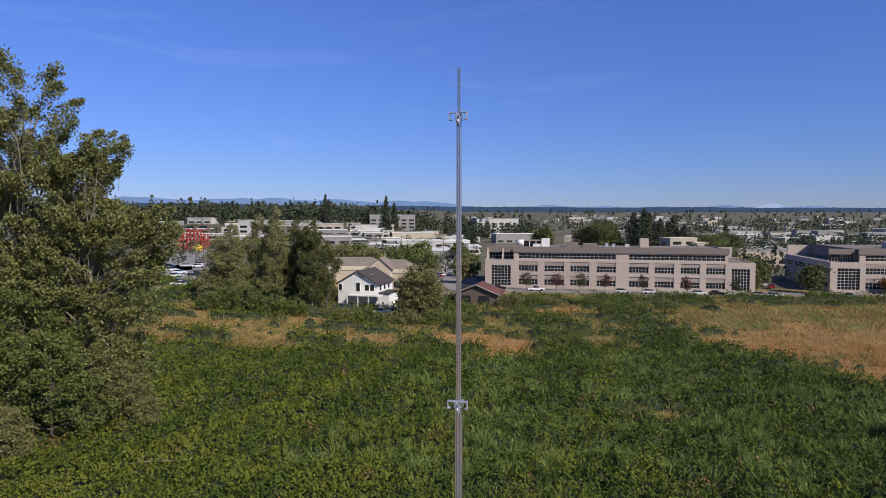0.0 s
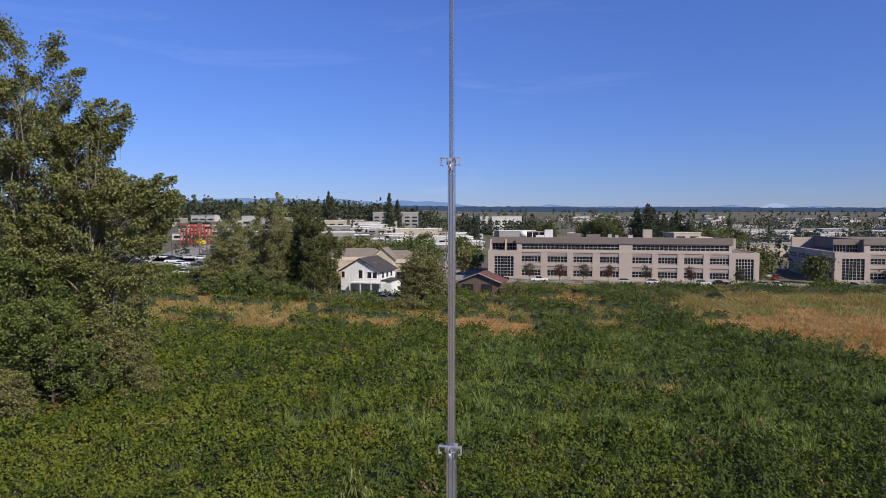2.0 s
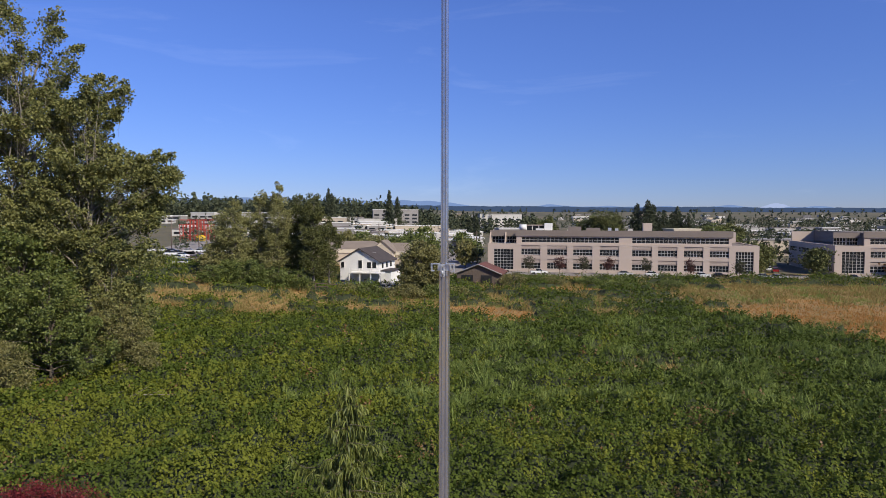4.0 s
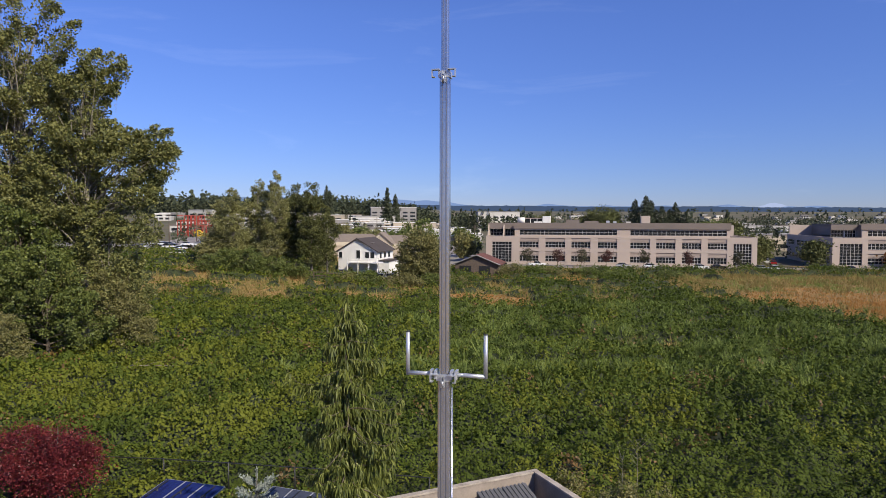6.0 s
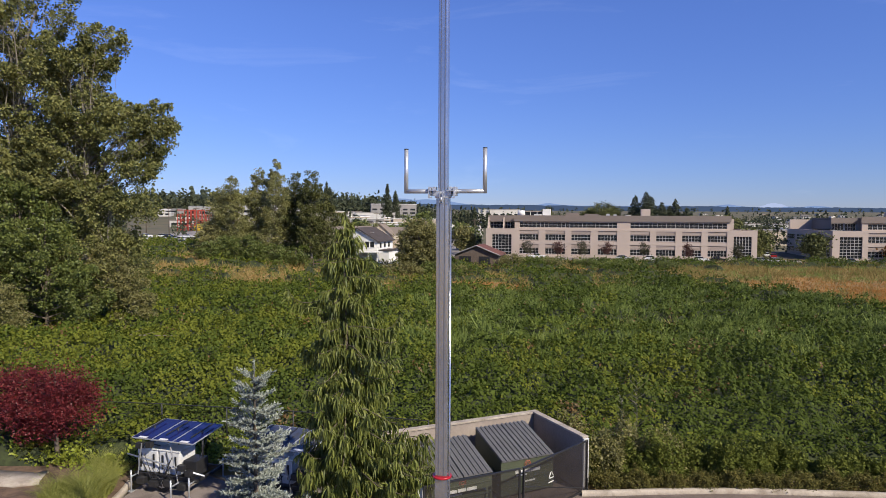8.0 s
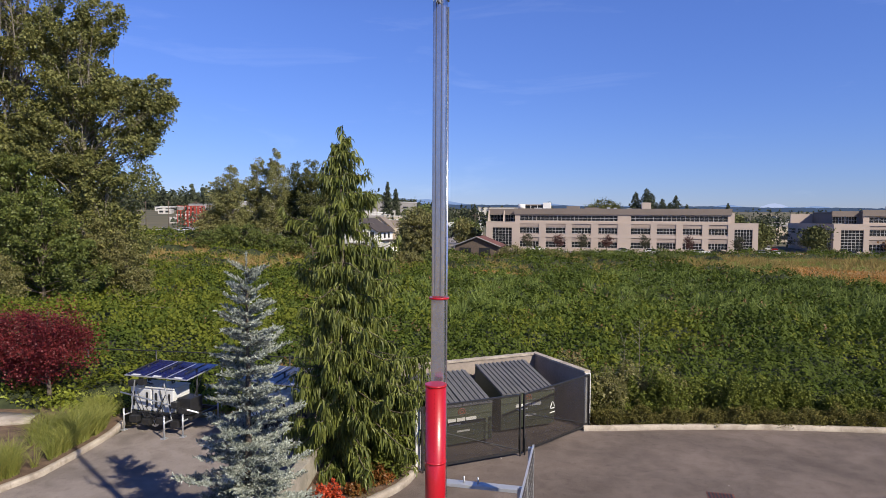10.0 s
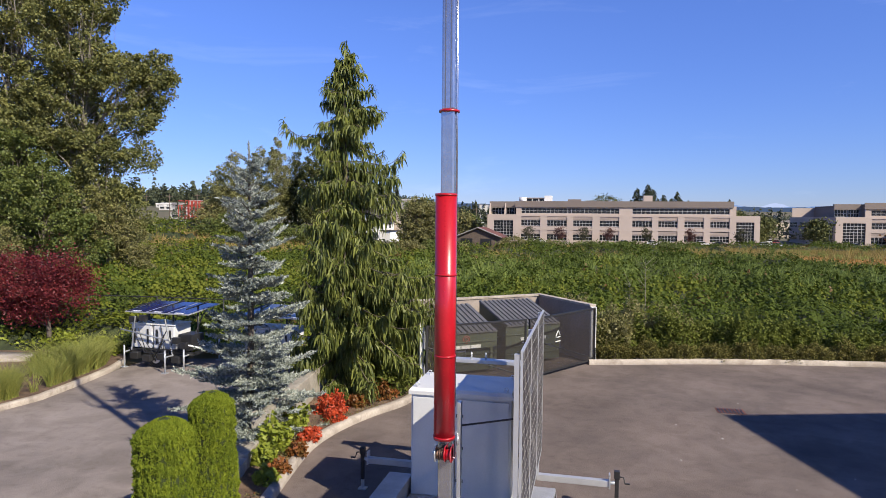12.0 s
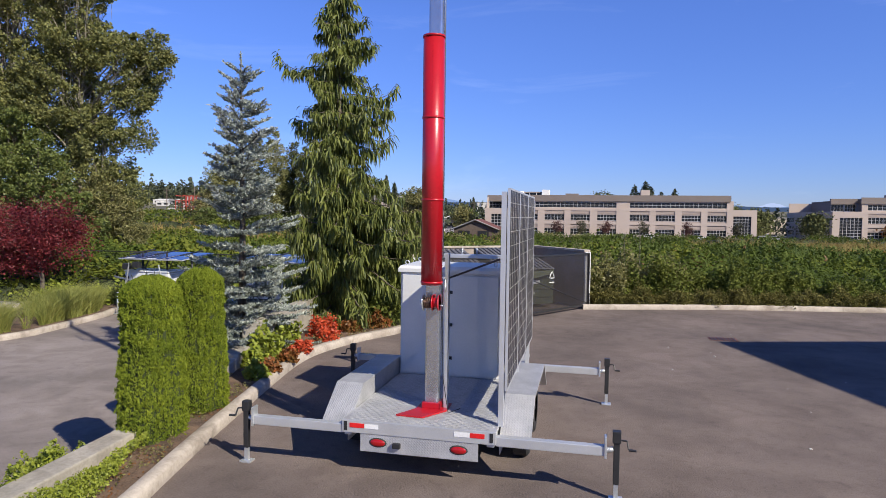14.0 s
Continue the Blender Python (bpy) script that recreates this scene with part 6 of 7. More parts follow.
# low hedge and shrubs behind the back kerb
for i in range(19):
    s = 0.55 + i * 1.08
    p = BACK_AT + BACK_DIR * s + Vector((-0.262, 0.965, 0)) * 0.62
    bush(p.x, p.y, 0.08, 0.68, 0.45, 0.62 + 0.08 * math.sin(i * 2.1), 3200, 0.036, BOXWOOD, "low_hedge_shrub", "low clipped olive-brown hedge shrub behind the kerb", "hedge", "low hedge along the kerb", seed=i)
for i in range(26):
    s = 0.1 + i * 0.82
    p = BACK_AT + BACK_DIR * s + Vector((-0.262, 0.965, 0)) * (1.75 + 0.45 * math.sin(i * 1.7))
    hgt = (1.5 + 0.3 * math.sin(i * 2.3 + 0.5)) * (1 if i < 9 else 0.72 if i < 11 else 0.55)
    bush(p.x, p.y, float(ground_z(p.x, p.y)), 0.85, 0.75, hgt, 3200, 0.066, SHRUB, "mixed_shrub", "loose olive-green shrub at the meadow's edge", "shrub", "shrubs at the meadow's edge", seed=i)
for i, (x, y, h) in enumerate(((4.4, 15.6, 1.9), (5.2, 16.6, 2.0), (6.4, 16.6, 1.7), (3.2, 16.9, 1.9))):
    bush(x, y, float(ground_z(x, y)), 1.0, 0.9, h, 4600, 0.06, OLIVE, "mixed_shrub", "loose brownish shrub at the meadow's edge", "shrub", "shrubs at the meadow's edge", seed=40 + i)
# bare saplings
for x, y, h in ((5.6, 17.2, 3.2), (5.1, 17.6, 2.3)):
    e = thing("bare_sapling", (x, y, float(ground_z(x, y))), "thin dry bare sapling", "sapling", "bare saplings")
    R = np.random.default_rng(int(x * 10))
    ps = [[((0, 0, -0.1), 0.022), ((0.05, 0, h * 0.5), 0.013), ((0.02, 0.03, h), 0.004)]]
    for i in range(16):
        q = R.uniform(0.25, 0.95)
        a, l = R.uniform(0, 6.28), R.uniform(0.2, 0.55)
        ps.append([((0.04, 0.01, h * q), 0.006), ((0.04 + l * math.cos(a), l * math.sin(a), h * q + l * 0.8), 0.002)])
    V, F = tubes(ps, 5)
    raw("stem", V, F, BARK_PALE, e)

# ornamental grass and the red maple beside the drive
n = 44000
x, y = rng.uniform(-14.9, -11.4, n), rng.uniform(6.4, 13.2, n)
k = (x < np.interp(y, [4.5, 7.0, 8.4, 11.0, 12.4, 13.4], [-11.9, -11.45, -11.35, -11.75, -12.3, -12.7]) - 0.1) & (x > -13.0 - 0.4 * np.sin(y * 2) - 0.9 * (y - 9.5) / 4) & (waves(x, y, 1.3, 31) > -0.02)
C = np.stack([x, y, 0 * x - 0.42], 1)[k]
tagged(blades("ornamental_grass", C, 0.70 + 0.20 * waves(C[:, 0], C[:, 1], 1.3, 31), 0.013, foliage("ornamental_blade", (0.38, 0.37, 0.10), (0.14, 0.18, 0.035), 1.2), None, "", 1.3), "arching yellow-green ornamental grass in the bed", "grass", kind="stuff")
n = 16000
x, y = rng.uniform(-19, -3.0, n), rng.uniform(12.6, 16.6, n)
k = (x < -12.6) & (y < 15.3) | (past(x, y) > 3.9) & (x > -12.6)
x, y = x[k], y[k]
n = len(x)
C = np.stack([x, y, -0.40 + rng.uniform(0, 0.8, n) * (0.6 + 0.4 * waves(x, y, 1.5, 5))], 1)
tagged(leaves("green_underplanting", C, 0.10, COVER, None, "", 1.6, 0.6), "green underplanting below the fence", "ground cover", kind="stuff")


def broadleaf(name, place, label, h, crown, leaf, n, mat, bark=None, seed=0, trunk_r=0.3, lean=(0, 0), group="", clump=0.9, limbs=24, turn=0.0, first=0.3, ragged=1.0, stretch=0.0):
    """Trunk, limbs and a crown of leaf clumps. crown: (x, y, z, rx, ry, rz) lobes from the tree's foot."""
    e = thing(name, place, label, "tree", group, turn)
    R = np.random.default_rng(seed + 50)
    ax = lambda q: Vector((lean[0] * q * h, lean[1] * q * h, q * h * 0.86))
    paths = [[(tuple(ax(q) + Vector((0.25 * trunk_r * math.sin(q * 7 + seed), 0.25 * trunk_r * math.cos(q * 6), 0))), trunk_r * (1 - 0.9 * q) + 0.01) for q in np.linspace(-0.02, 1, 9)]]
    vol = np.array([c[3] * c[4] * c[5] for c in crown]) ** 0.75
    share = vol / vol.sum()
    tips = []
    for c, s in zip(crown, share):
        m = max(4, int(limbs * s))
        d = directions(m, 0.1, R)
        k = R.uniform(0.35, 1.0, m) ** 0.45
        for i in range(m):
            tip = Vector((c[0] + d[i, 0] * c[3] * k[i], c[1] + d[i, 1] * c[4] * k[i], c[2] + d[i, 2] * c[5] * k[i]))
            tips.append((tip, s / m))
            q = min(0.95, max(first, (tip.z / (h * 0.86)) * R.uniform(0.55, 0.9)))
            st = ax(q)
            mid = st.lerp(tip, 0.5) + Vector((R.normal(0, 0.05), R.normal(0, 0.05), 0.08)) * (tip - st).length
            r0 = max(0.02, trunk_r * (1 - 0.9 * q) * 0.45)
            if limbs < 150 or i % 5 == 0:
                paths.append([(tuple(st), r0), (tuple(mid), r0 * 0.55), (tuple(tip), r0 * 0.12)])
            else:
                paths.append([(tuple(mid), r0 * 0.2), (tuple(tip), r0 * 0.06)])
    V, F = tubes(paths, 6)
    raw("trunk", V, F, bark or BARK, e, "trunk and limbs")
    P = []
    for tip, s in tips:
        m = max(3, int(n * s * R.uniform(0.6, 1.4)))
        c = clump * R.uniform(0.6, 1.35)
        g = R.normal(0, 1, (m, 3))
        g *= (np.minimum(2.0, np.linalg.norm(g, axis=1)) / np.linalg.norm(g, axis=1))[:, None]
        out = np.array([tip.x - lean[0] * tip.z, tip.y - lean[1] * tip.z, 0.0])
        out = out / (np.linalg.norm(out) + 0.5) + np.array([0, 0, 0.75])
        along = R.uniform(-1.0, 1.9, m)[:, None]
        P.append(np.array(tip) + g * np.array([c, c, c * 0.7]) * ragged * (1.15 - 0.35 * along) + (along * out * c * stretch if stretch else 0))
    leaves("crown", np.concatenate(P), leaf, mat, e, "", 1.45, 0.4, r=R)
    return e


broadleaf("red_maple", (-16.0, 13.2, -0.42), "dark red Japanese maple with a spreading flat-topped crown", 4.3, [(-0.8, 0, 2.35, 1.4, 1.3, 0.6), (0.6, 0, 2.0, 0.9, 0.9, 0.45), (0.0, 0.1, 2.95, 0.9, 1.0, 0.5), (0.95, 0, 3.3, 0.35, 0.4, 0.35), (-1.7, 0.2, 2.8, 0.9, 1.0, 0.7), (0.8, 0, 2.7, 0.5, 0.6, 0.4), (-0.4, 0, 1.55, 1.3, 1.0, 0.35), (-1.6, 0.2, 1.9, 0.9, 0.9, 0.5)], 0.055, 32000, MAPLE, None, 1, 0.09, clump=0.30, limbs=120, first=0.22)


# ---- solar trailers on the drive ----
def solar_trailer(x, y, turn, label, cell):
    e = thing("solar_trailer", (x, y, -0.55), label, "trailer", "parked solar trailers", turn)
    tilt = Matrix.Translation((0, 0, 1.95)) @ Matrix.Rotation(radians(5), 4, "X")
    for i in range(3):
        x0 = -1.26 + i * 0.845
        bm = bmesh.new()
        box(bm, x0, x0 + 0.83, -0.85, 0.85, -0.02, 0.015, 0, tilt)
        mod = part("solar_module", bm, ALU, e, "blue solar module in an aluminium frame")
        boxed("cell_sheet", (x0 + 0.025, x0 + 0.805, -0.825, 0.825, 0.016, 0.02), cell, mod, "solar cell glass", 0, tilt)
        bm = bmesh.new()
        box(bm, x0 + 0.25, x0 + 0.58, -0.82, -0.70, 0.021, 0.023, 0, tilt)
        part("data_label", bm, TAPE_WHITE, mod, "white label strip")
    for xx in (-1.0, 0.0, 1.0):
        bm = bmesh.new()
        rod(bm, (xx, 0, 0.55), (xx, 0, 2.05), 0.035, seg=8)
        rod(bm, (xx, -0.6, 2.02), (xx, 0.6, 2.12), 0.025, seg=6)
        rod(bm, (xx, -0.5, 0.7), (xx, 0.45, 1.95), 0.018, seg=6)
        part("panel_stand", bm, BLACK, e, "black steel panel stand")
    for x0 in (-1.22, -0.32):
        b = boxed("battery_box", (x0, x0 + 0.84, -0.62, 0.25, 0.62, 1.42), WHITE, e, "white equipment box", 0.05)
        boxed("box_lid", (x0 - 0.02, x0 + 0.86, -0.64, 0.27, 1.423, 1.47), WHITE, b, "", 0.015)
        for sx in (0.15, 0.69):
            boxed("strap", (x0 + sx - 0.03, x0 + sx + 0.03, -0.645, -0.622, 0.78, 1.28), BLACK, b, "dark strap")
    bm = bmesh.new()
    box(bm, -1.3, 1.3, -0.7, -0.62, 0.48, 0.60)
    box(bm, -1.3, 1.3, 0.62, 0.7, 0.48, 0.60)
    for xx in (-1.28, -0.4, 0.4, 1.2):
        box(bm, xx, xx + 0.08, -0.62, 0.62, 0.48, 0.58)
    rod(bm, (1.3, 0, 0.52), (2.4, -0.3, 0.50), 0.045, seg=8)
    part("chassis", bm, BLACK, e, "black steel chassis")
    for xx in (-0.15,):
        for yy in (-0.62, 0.62):
            bm = bmesh.new()
            rod(bm, (xx, yy - 0.09, 0.32), (xx, yy + 0.09, 0.32), 0.32, seg=22)
            w = part("wheel", bm, RUBBER, e, "black tyre")
            rodded("rim", (xx, yy - 0.10, 0.32), (xx, yy + 0.10, 0.32), 0.18, GALV, w, "steel rim")
    bm = bmesh.new()
    rod(bm, (-1.5, -0.78, 1.25), (1.6, -0.72, 0.78), 0.03, seg=8)
    rod(bm, (-1.1, -0.75, 0.55), (-0.75, -0.95, 1.75), 0.022, seg=6)
    rod(bm, (0.55, -0.75, 0.45), (0.35, -0.85, 1.7), 0.022, seg=6)
    part("stowed_mast", bm, GALV, e, "grey stowed light mast")
    for xx, zz in ((-0.95, 1.62), (-0.55, 1.68), (0.75, 1.0), (1.05, 0.85)):
        bm = bmesh.new()
        box(bm, xx - 0.12, xx + 0.12, -0.9, -0.72, zz - 0.1, zz + 0.1, 0.02)
        rod(bm, (xx, -0.75, zz), (xx, -0.2, zz - 0.25), 0.02, seg=6)
        part("lamp_head", bm, BLACK, e, "black lamp head on a bracket")
    for k in range(7):
        R = np.random.default_rng(k)
        xa, xb = R.uniform(-1.2, 0.2), R.uniform(-0.2, 1.3)
        V, F = tubes([[((xa, -0.70 - 0.02 * k, R.uniform(0.5, 1.5)), 0.016), ((0.5 * xa + 0.5 * xb, -0.86, R.uniform(0.25, 0.7)), 0.016), ((xb, -0.74, R.uniform(0.4, 1.3)), 0.016)]], 6)
        raw("hose", V, F, BLACK, e, "black cable hose")
    boxed("winch_box", (0.62, 1.15, -0.55, 0.1, 0.62, 1.15), BLACK, e, "black control box", 0.02)
    for xx, zz in ((-0.85, 0.42), (-0.35, 0.36), (0.25, 0.44), (0.8, 0.38)):
        boxed("tool_case", (xx - 0.16, xx + 0.16, -0.95, -0.73, zz - 0.12, zz + 0.10), BLACK, e, "small black tool case", 0.02)
    for xx, yy in ((-1.22, -0.95), (1.15, -0.95), (-1.22, 0.95), (1.15, 0.95), (0.7, -1.3)):
        bm = bmesh.new()
        rod(bm, (xx, yy, 0.02), (xx, yy, 0.75), 0.03, seg=8)
        rod(bm, (xx, yy, 0.52), (xx, yy * 0.7, 0.52), 0.025, seg=6)
        box(bm, xx - 0.09, xx + 0.09, yy - 0.09, yy + 0.09, 0, 0.025)
        part("jack_leg", bm, GALV, e, "grey jack leg")


solar_trailer(-10.35, 12.75, -3, "small white and black solar trailer parked on jack legs", CELL_BLUE)
solar_trailer(-6.2, 13.0, -6, "small white and black solar trailer with grey panels behind the spruce", CELL_GREY)

# ---- wire fence ----
def fence(pts, h, label):
    e = thing("wire_fence", (0, 0, 0), label, "fence", kind="structure")
    tops = []
    for i, (x, y) in enumerate(pts):
        z = float(ground_z(x, y))
        rodded("post", (x, y, z - 0.1), (x, y, z + h), 0.03, BLACK, e, seg=8)
        tops.append(Vector((x, y, z + h - 0.03)))
    for a, b in zip(tops, tops[1:]):
        rodded("rail", a, b, 0.02, BLACK, e, seg=6)
        bm = bmesh.new()
        nrm = (b - a).normalized()
        L = (b - a).length
        k = 0
        while k < L:
            for s in (1, -1):
                p0 = a + nrm * k + Vector((0, 0, 0))
                p1 = a + nrm * min(L, max(0, k + s * (h - 0.1))) - Vector((0, 0, h - 0.1))
                rod(bm, p0, p1, 0.0035, seg=3, caps=False)
            k += 0.16
        part("wire_mesh", bm, BLACK, e, "thin black chain-link wire")["kind"] = "stuff"


fence([(-22, 14.6), (-19, 15.0), (-16.2, 15.4), (-13.3, 15.8), (-10.5, 16.1), (-7.7, 16.4), (-4.9, 16.7), (-2.2, 16.9)], 1.45, "black chain-link fence before the brambles")

# ---- the building behind the camera that shades the lot ----
corner = Vector((6.84, 9.4, 0)) + Vector((0.83, -0.55, 0)) / 0.9957 * (7.5 / math.tan(SUN_EL))
hall = thing("hall", corner, "plain building beside the car park", "building", turn=math.degrees(math.atan2(0.29, 0.957)))
bm = bmesh.new()
box(bm, 0, 26, -34, 0, -1, 7.5)
part("wall", bm, STUCCO, hall)

# ---- meadow ----
def field_edge(u, d):
    """How far a place lies into the mown rusty field on the right."""
    return u - (47 + 0.8 * np.maximum(0, 90 - d) + 0.45 * np.maximum(0, d - 110))


def canopy(x, y):
    """Height of the bramble thicket over the ground: rounded mounds with creases between them."""
    u, d = to_town(x, y)
    h = 0.55 + 0.62 * waves(x, y, 11, 1) + 0.36 * waves(x, y, 3.6, 2) + 0.55 * np.abs(waves(x, y, 2.8, 3)) + 0.50 * np.abs(waves(x, y, 1.15, 6)) + 0.16 * np.abs(waves(x, y, 0.55, 7))
    h = h + 0.9 * np.exp(-((field_edge(u, d) + 3) / 2.4) ** 2) * (d > 62) * (d < 100)
    return np.maximum(0.2, h) * (0.5 + 0.5 * smooth(4, 18, past(x, y)))


def meadow_start(x):
    return 2.9 + 1.9 * smooth(3.5, -5, x)


def zones(x, y, j=0.0):
    """Masks: bramble, pale grass, dry grass, rusty grass. j roughens the edges."""
    u, d = to_town(x, y)
    w, w2, w3, w4 = waves(x, y, 16, 41), waves(x, y, 11, 42), waves(x, y, 30, 43), waves(x, y, 4.5, 44)
    inside = (past(x, y) > meadow_start(x)) & (d < 183)
    t = w2 + 0.6 * w4 + 0.8 * j
    edge = 100 + 5 * w3 + 4 * w + np.clip(u, 0, 60) * 0.1 + 5 * j
    right = (field_edge(u, d) + 12 * smooth(116, 136, d) + 4 * w + 3 * w4 + 4 * j > 0) & (d > 72) & (d < 160 + 6 * w)
    patch = (((u - 8) / 9) ** 2 + ((d - edge - 9) / 7) ** 2 + 0.5 * w4 + j < 1) | (((u - 29) / 8) ** 2 + ((d - 150) / 6) ** 2 + 0.4 * w4 + j < 1)
    rust = (right & (d < 124 + 6 * w) & (w4 + j < 0.8)) | patch
    front = (d < edge) & ~right & ~rust
    band = (d >= edge) & (d < edge + 26 + 6 * w) & (u < 14 + 6 * w) & ~rust
    back = ~front & ~band & ~rust & ~right
    pale = (front & (d > 44) & (u > -8 + 4 * w3) & (t > 0.14) & (d < 97)) | (band & (t > -0.62) & (t <= -0.25)) | (back & (t > -0.1) & (t <= 0.3)) | (right & ~rust & (t <= -0.3))
    gold = (band & (t > -0.25) & (t < 0.9)) | (back & (t > 0.3)) | (right & ~rust & (t > -0.3))
    dry = ((u - 23.5) / 3.2) ** 2 + ((d - 68) / 3.4) ** 2 + 0.6 * w4 + 2.6 * j < 0.9
    gold, pale = gold | dry, pale & ~dry
    rust = rust | (band & (t >= 0.9))
    bramble = ~(pale | gold | rust)
    return inside & bramble, inside & pale, inside & gold, inside & rust


def scatter(d0, d1, density, side=0.73, extra=4):
    """Even places in a band of the view over the meadow."""
    w1 = side * d1 + extra
    n = int((d1 - d0) * 2 * w1 * density)
    d, u = rng.uniform(d0, d1, n), rng.uniform(-w1, w1, n)
    k = np.abs(u) < side * d + extra
    d, u = d[k], u[k]
    return 3.75 + 0.9753 * u - 0.2207 * d, -7.2 + 0.2207 * u + 0.9753 * d


def tussocks(x, y, cell):
    """Draws places together into tufts; gives the new places, the way out of each tuft and the closeness to its heart."""
    i, j = np.floor(x / cell), np.floor(y / cell)
    h1, h2 = np.sin(i * 127.1 + j * 311.7) * 43758.5453, np.sin(i * 269.5 + j * 183.3) * 24634.6345
    cx, cy = (i + 0.25 + 0.5 * (h1 - np.floor(h1))) * cell, (j + 0.25 + 0.5 * (h2 - np.floor(h2))) * cell
    dx, dy = x - cx, y - cy
    r = np.hypot(dx, dy) / cell
    k = 0.45 + 0.35 * np.minimum(1, r)
    size = 0.55 + 0.9 * (h1 * 7.3 - np.floor(h1 * 7.3))
    return cx + dx * k, cy + dy * k, np.stack([dx, dy, 0 * dx], 1) / cell, (1.25 - 0.9 * np.minimum(1, r)) * size


def build_meadow():
    store = {k: [] for k in ("green", "dark", "lime", "brown", "pale", "gold", "rust")}
    for d0, d1, dens, size in ((18, 30, 190, 0.100), (30, 44, 122, 0.126), (44, 62, 66, 0.175), (62, 84, 38, 0.22), (84, 108, 29, 0.235), (108, 180, 12, 0.30)):
        x, y = scatter(d0, d1, dens)
        b, p, g, r = zones(x, y, rng.normal(0, 0.16, len(x)))
        b = b | (p & (to_town(x, y)[1] < 97) & (rng.uniform(0, 1, len(x)) < 0.45))
        x1, y1 = x[b], y[b]
        u1, d1_ = to_town(x1, y1)
        h = canopy(x1, y1)
        z = ground_z(x1, y1) + h * np.where(rng.uniform(0, 1, len(h)) < 0.22, rng.uniform(0.55, 1, len(h)), 1.0) + rng.normal(0, 0.03 + size * 0.22, len(h))
        q = 0.15
        face = np.stack([(canopy(x1 - q, y1) - canopy(x1 + q, y1)) / (2 * q), (canopy(x1, y1 - q) - canopy(x1, y1 + q)) / (2 * q), np.ones(len(x1))], 1)
        face /= np.linalg.norm(face, axis=1, keepdims=True)
        P = np.concatenate([np.stack([x1, y1, z], 1), face, np.full((len(x1), 1), size)], 1)
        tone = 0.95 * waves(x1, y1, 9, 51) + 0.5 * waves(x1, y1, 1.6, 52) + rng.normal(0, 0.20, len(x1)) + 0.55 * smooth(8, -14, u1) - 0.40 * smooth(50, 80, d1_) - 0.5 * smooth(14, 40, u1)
        # darker leaves in one patch on the left and on the near right
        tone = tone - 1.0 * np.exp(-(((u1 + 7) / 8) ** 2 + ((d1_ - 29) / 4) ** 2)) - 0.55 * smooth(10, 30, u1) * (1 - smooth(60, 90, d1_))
        wither = waves(x1, y1, 7, 53) + 0.6 * waves(x1, y1, 2.0, 54) + rng.normal(0, 0.3, len(x1))
        brown = wither > 1.55
        store["brown"].append(P[brown])
        store["lime"].append(P[~brown & (tone > 0.40)])
        store["green"].append(P[~brown & (tone <= 0.40) & (tone > -0.7)])
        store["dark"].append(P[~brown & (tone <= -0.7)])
        # grass grows denser than the leaves, in thin blades
        x, y = scatter(max(d0, 40), d1, dens * 0.95) if d1 > 40 else (x[:0], y[:0])
        b, p, g, r = zones(x, y, rng.normal(0, 0.22, len(x)))
        for mask, k in ((p, "pale"), (g, "gold"), (r, "rust")):
            xm, ym = x[mask], y[mask]
            xm, ym, out, heart = tussocks(xm, ym, 1.5 if k != "rust" else 0.8)
            lift = np.where((to_town(xm, ym)[1] < 97) & (k == "pale"), 0.82 * canopy(xm, ym), -0.03)
            store[k].append(np.concatenate([np.stack([xm, ym, ground_z(xm, ym) + lift, np.full(len(xm), size), heart], 1), out], 1))
    for k, mat, label, nm in (("green", BRAMBLE, "dense green bramble thicket covering the meadow", "bramble_thicket"), ("dark", BRAMBLE_DARK, "dark green bramble growth in the meadow", "dark_brambles"), ("lime", BRAMBLE_LIME, "yellow-green bramble shoots over the thicket", "bramble_shoots"), ("brown", BRAMBLE_BROWN, "withered brown bramble patches", "withered_brambles")):
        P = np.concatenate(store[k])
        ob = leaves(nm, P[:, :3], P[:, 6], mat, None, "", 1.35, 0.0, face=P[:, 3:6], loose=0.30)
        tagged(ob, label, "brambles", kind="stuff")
    for k, mat, hgt, label, nm in (("pale", GRASS_PALE, 0.68, "tall pale green grass among the brambles", "pale_grass"), ("gold", GRASS_GOLD, 0.95, "tall dry golden grass", "dry_grass"), ("rust", GRASS_RUST, 0.34, "trampled rust-brown grass", "rusty_grass")):
        P = np.concatenate(store[k])
        hm = 0.62 + 0.40 * waves(P[:, 0], P[:, 1], 7, 77) + 0.45 * waves(P[:, 0], P[:, 1], 2.2, 78)
        tagged(blades(nm, P[:, :3], np.maximum(0.16, hgt * hm * (0.35 + 0.75 * P[:, 4])), P[:, 3] * 0.36, mat, None, "", 1.2, flat=True, out=P[:, 5:8]), label, "grass", kind="stuff")
    # a dark-coloured sheet stands for the shaded gaps under the thicket
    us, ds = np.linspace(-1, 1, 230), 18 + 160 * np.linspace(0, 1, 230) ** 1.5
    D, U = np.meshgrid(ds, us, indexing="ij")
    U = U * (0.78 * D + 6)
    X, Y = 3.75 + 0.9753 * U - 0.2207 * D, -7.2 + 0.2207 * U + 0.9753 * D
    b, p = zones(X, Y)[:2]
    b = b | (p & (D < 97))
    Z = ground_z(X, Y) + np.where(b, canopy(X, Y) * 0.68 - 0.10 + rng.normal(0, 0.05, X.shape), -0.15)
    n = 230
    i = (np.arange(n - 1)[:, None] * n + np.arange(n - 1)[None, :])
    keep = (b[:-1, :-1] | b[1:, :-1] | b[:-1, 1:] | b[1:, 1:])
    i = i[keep]
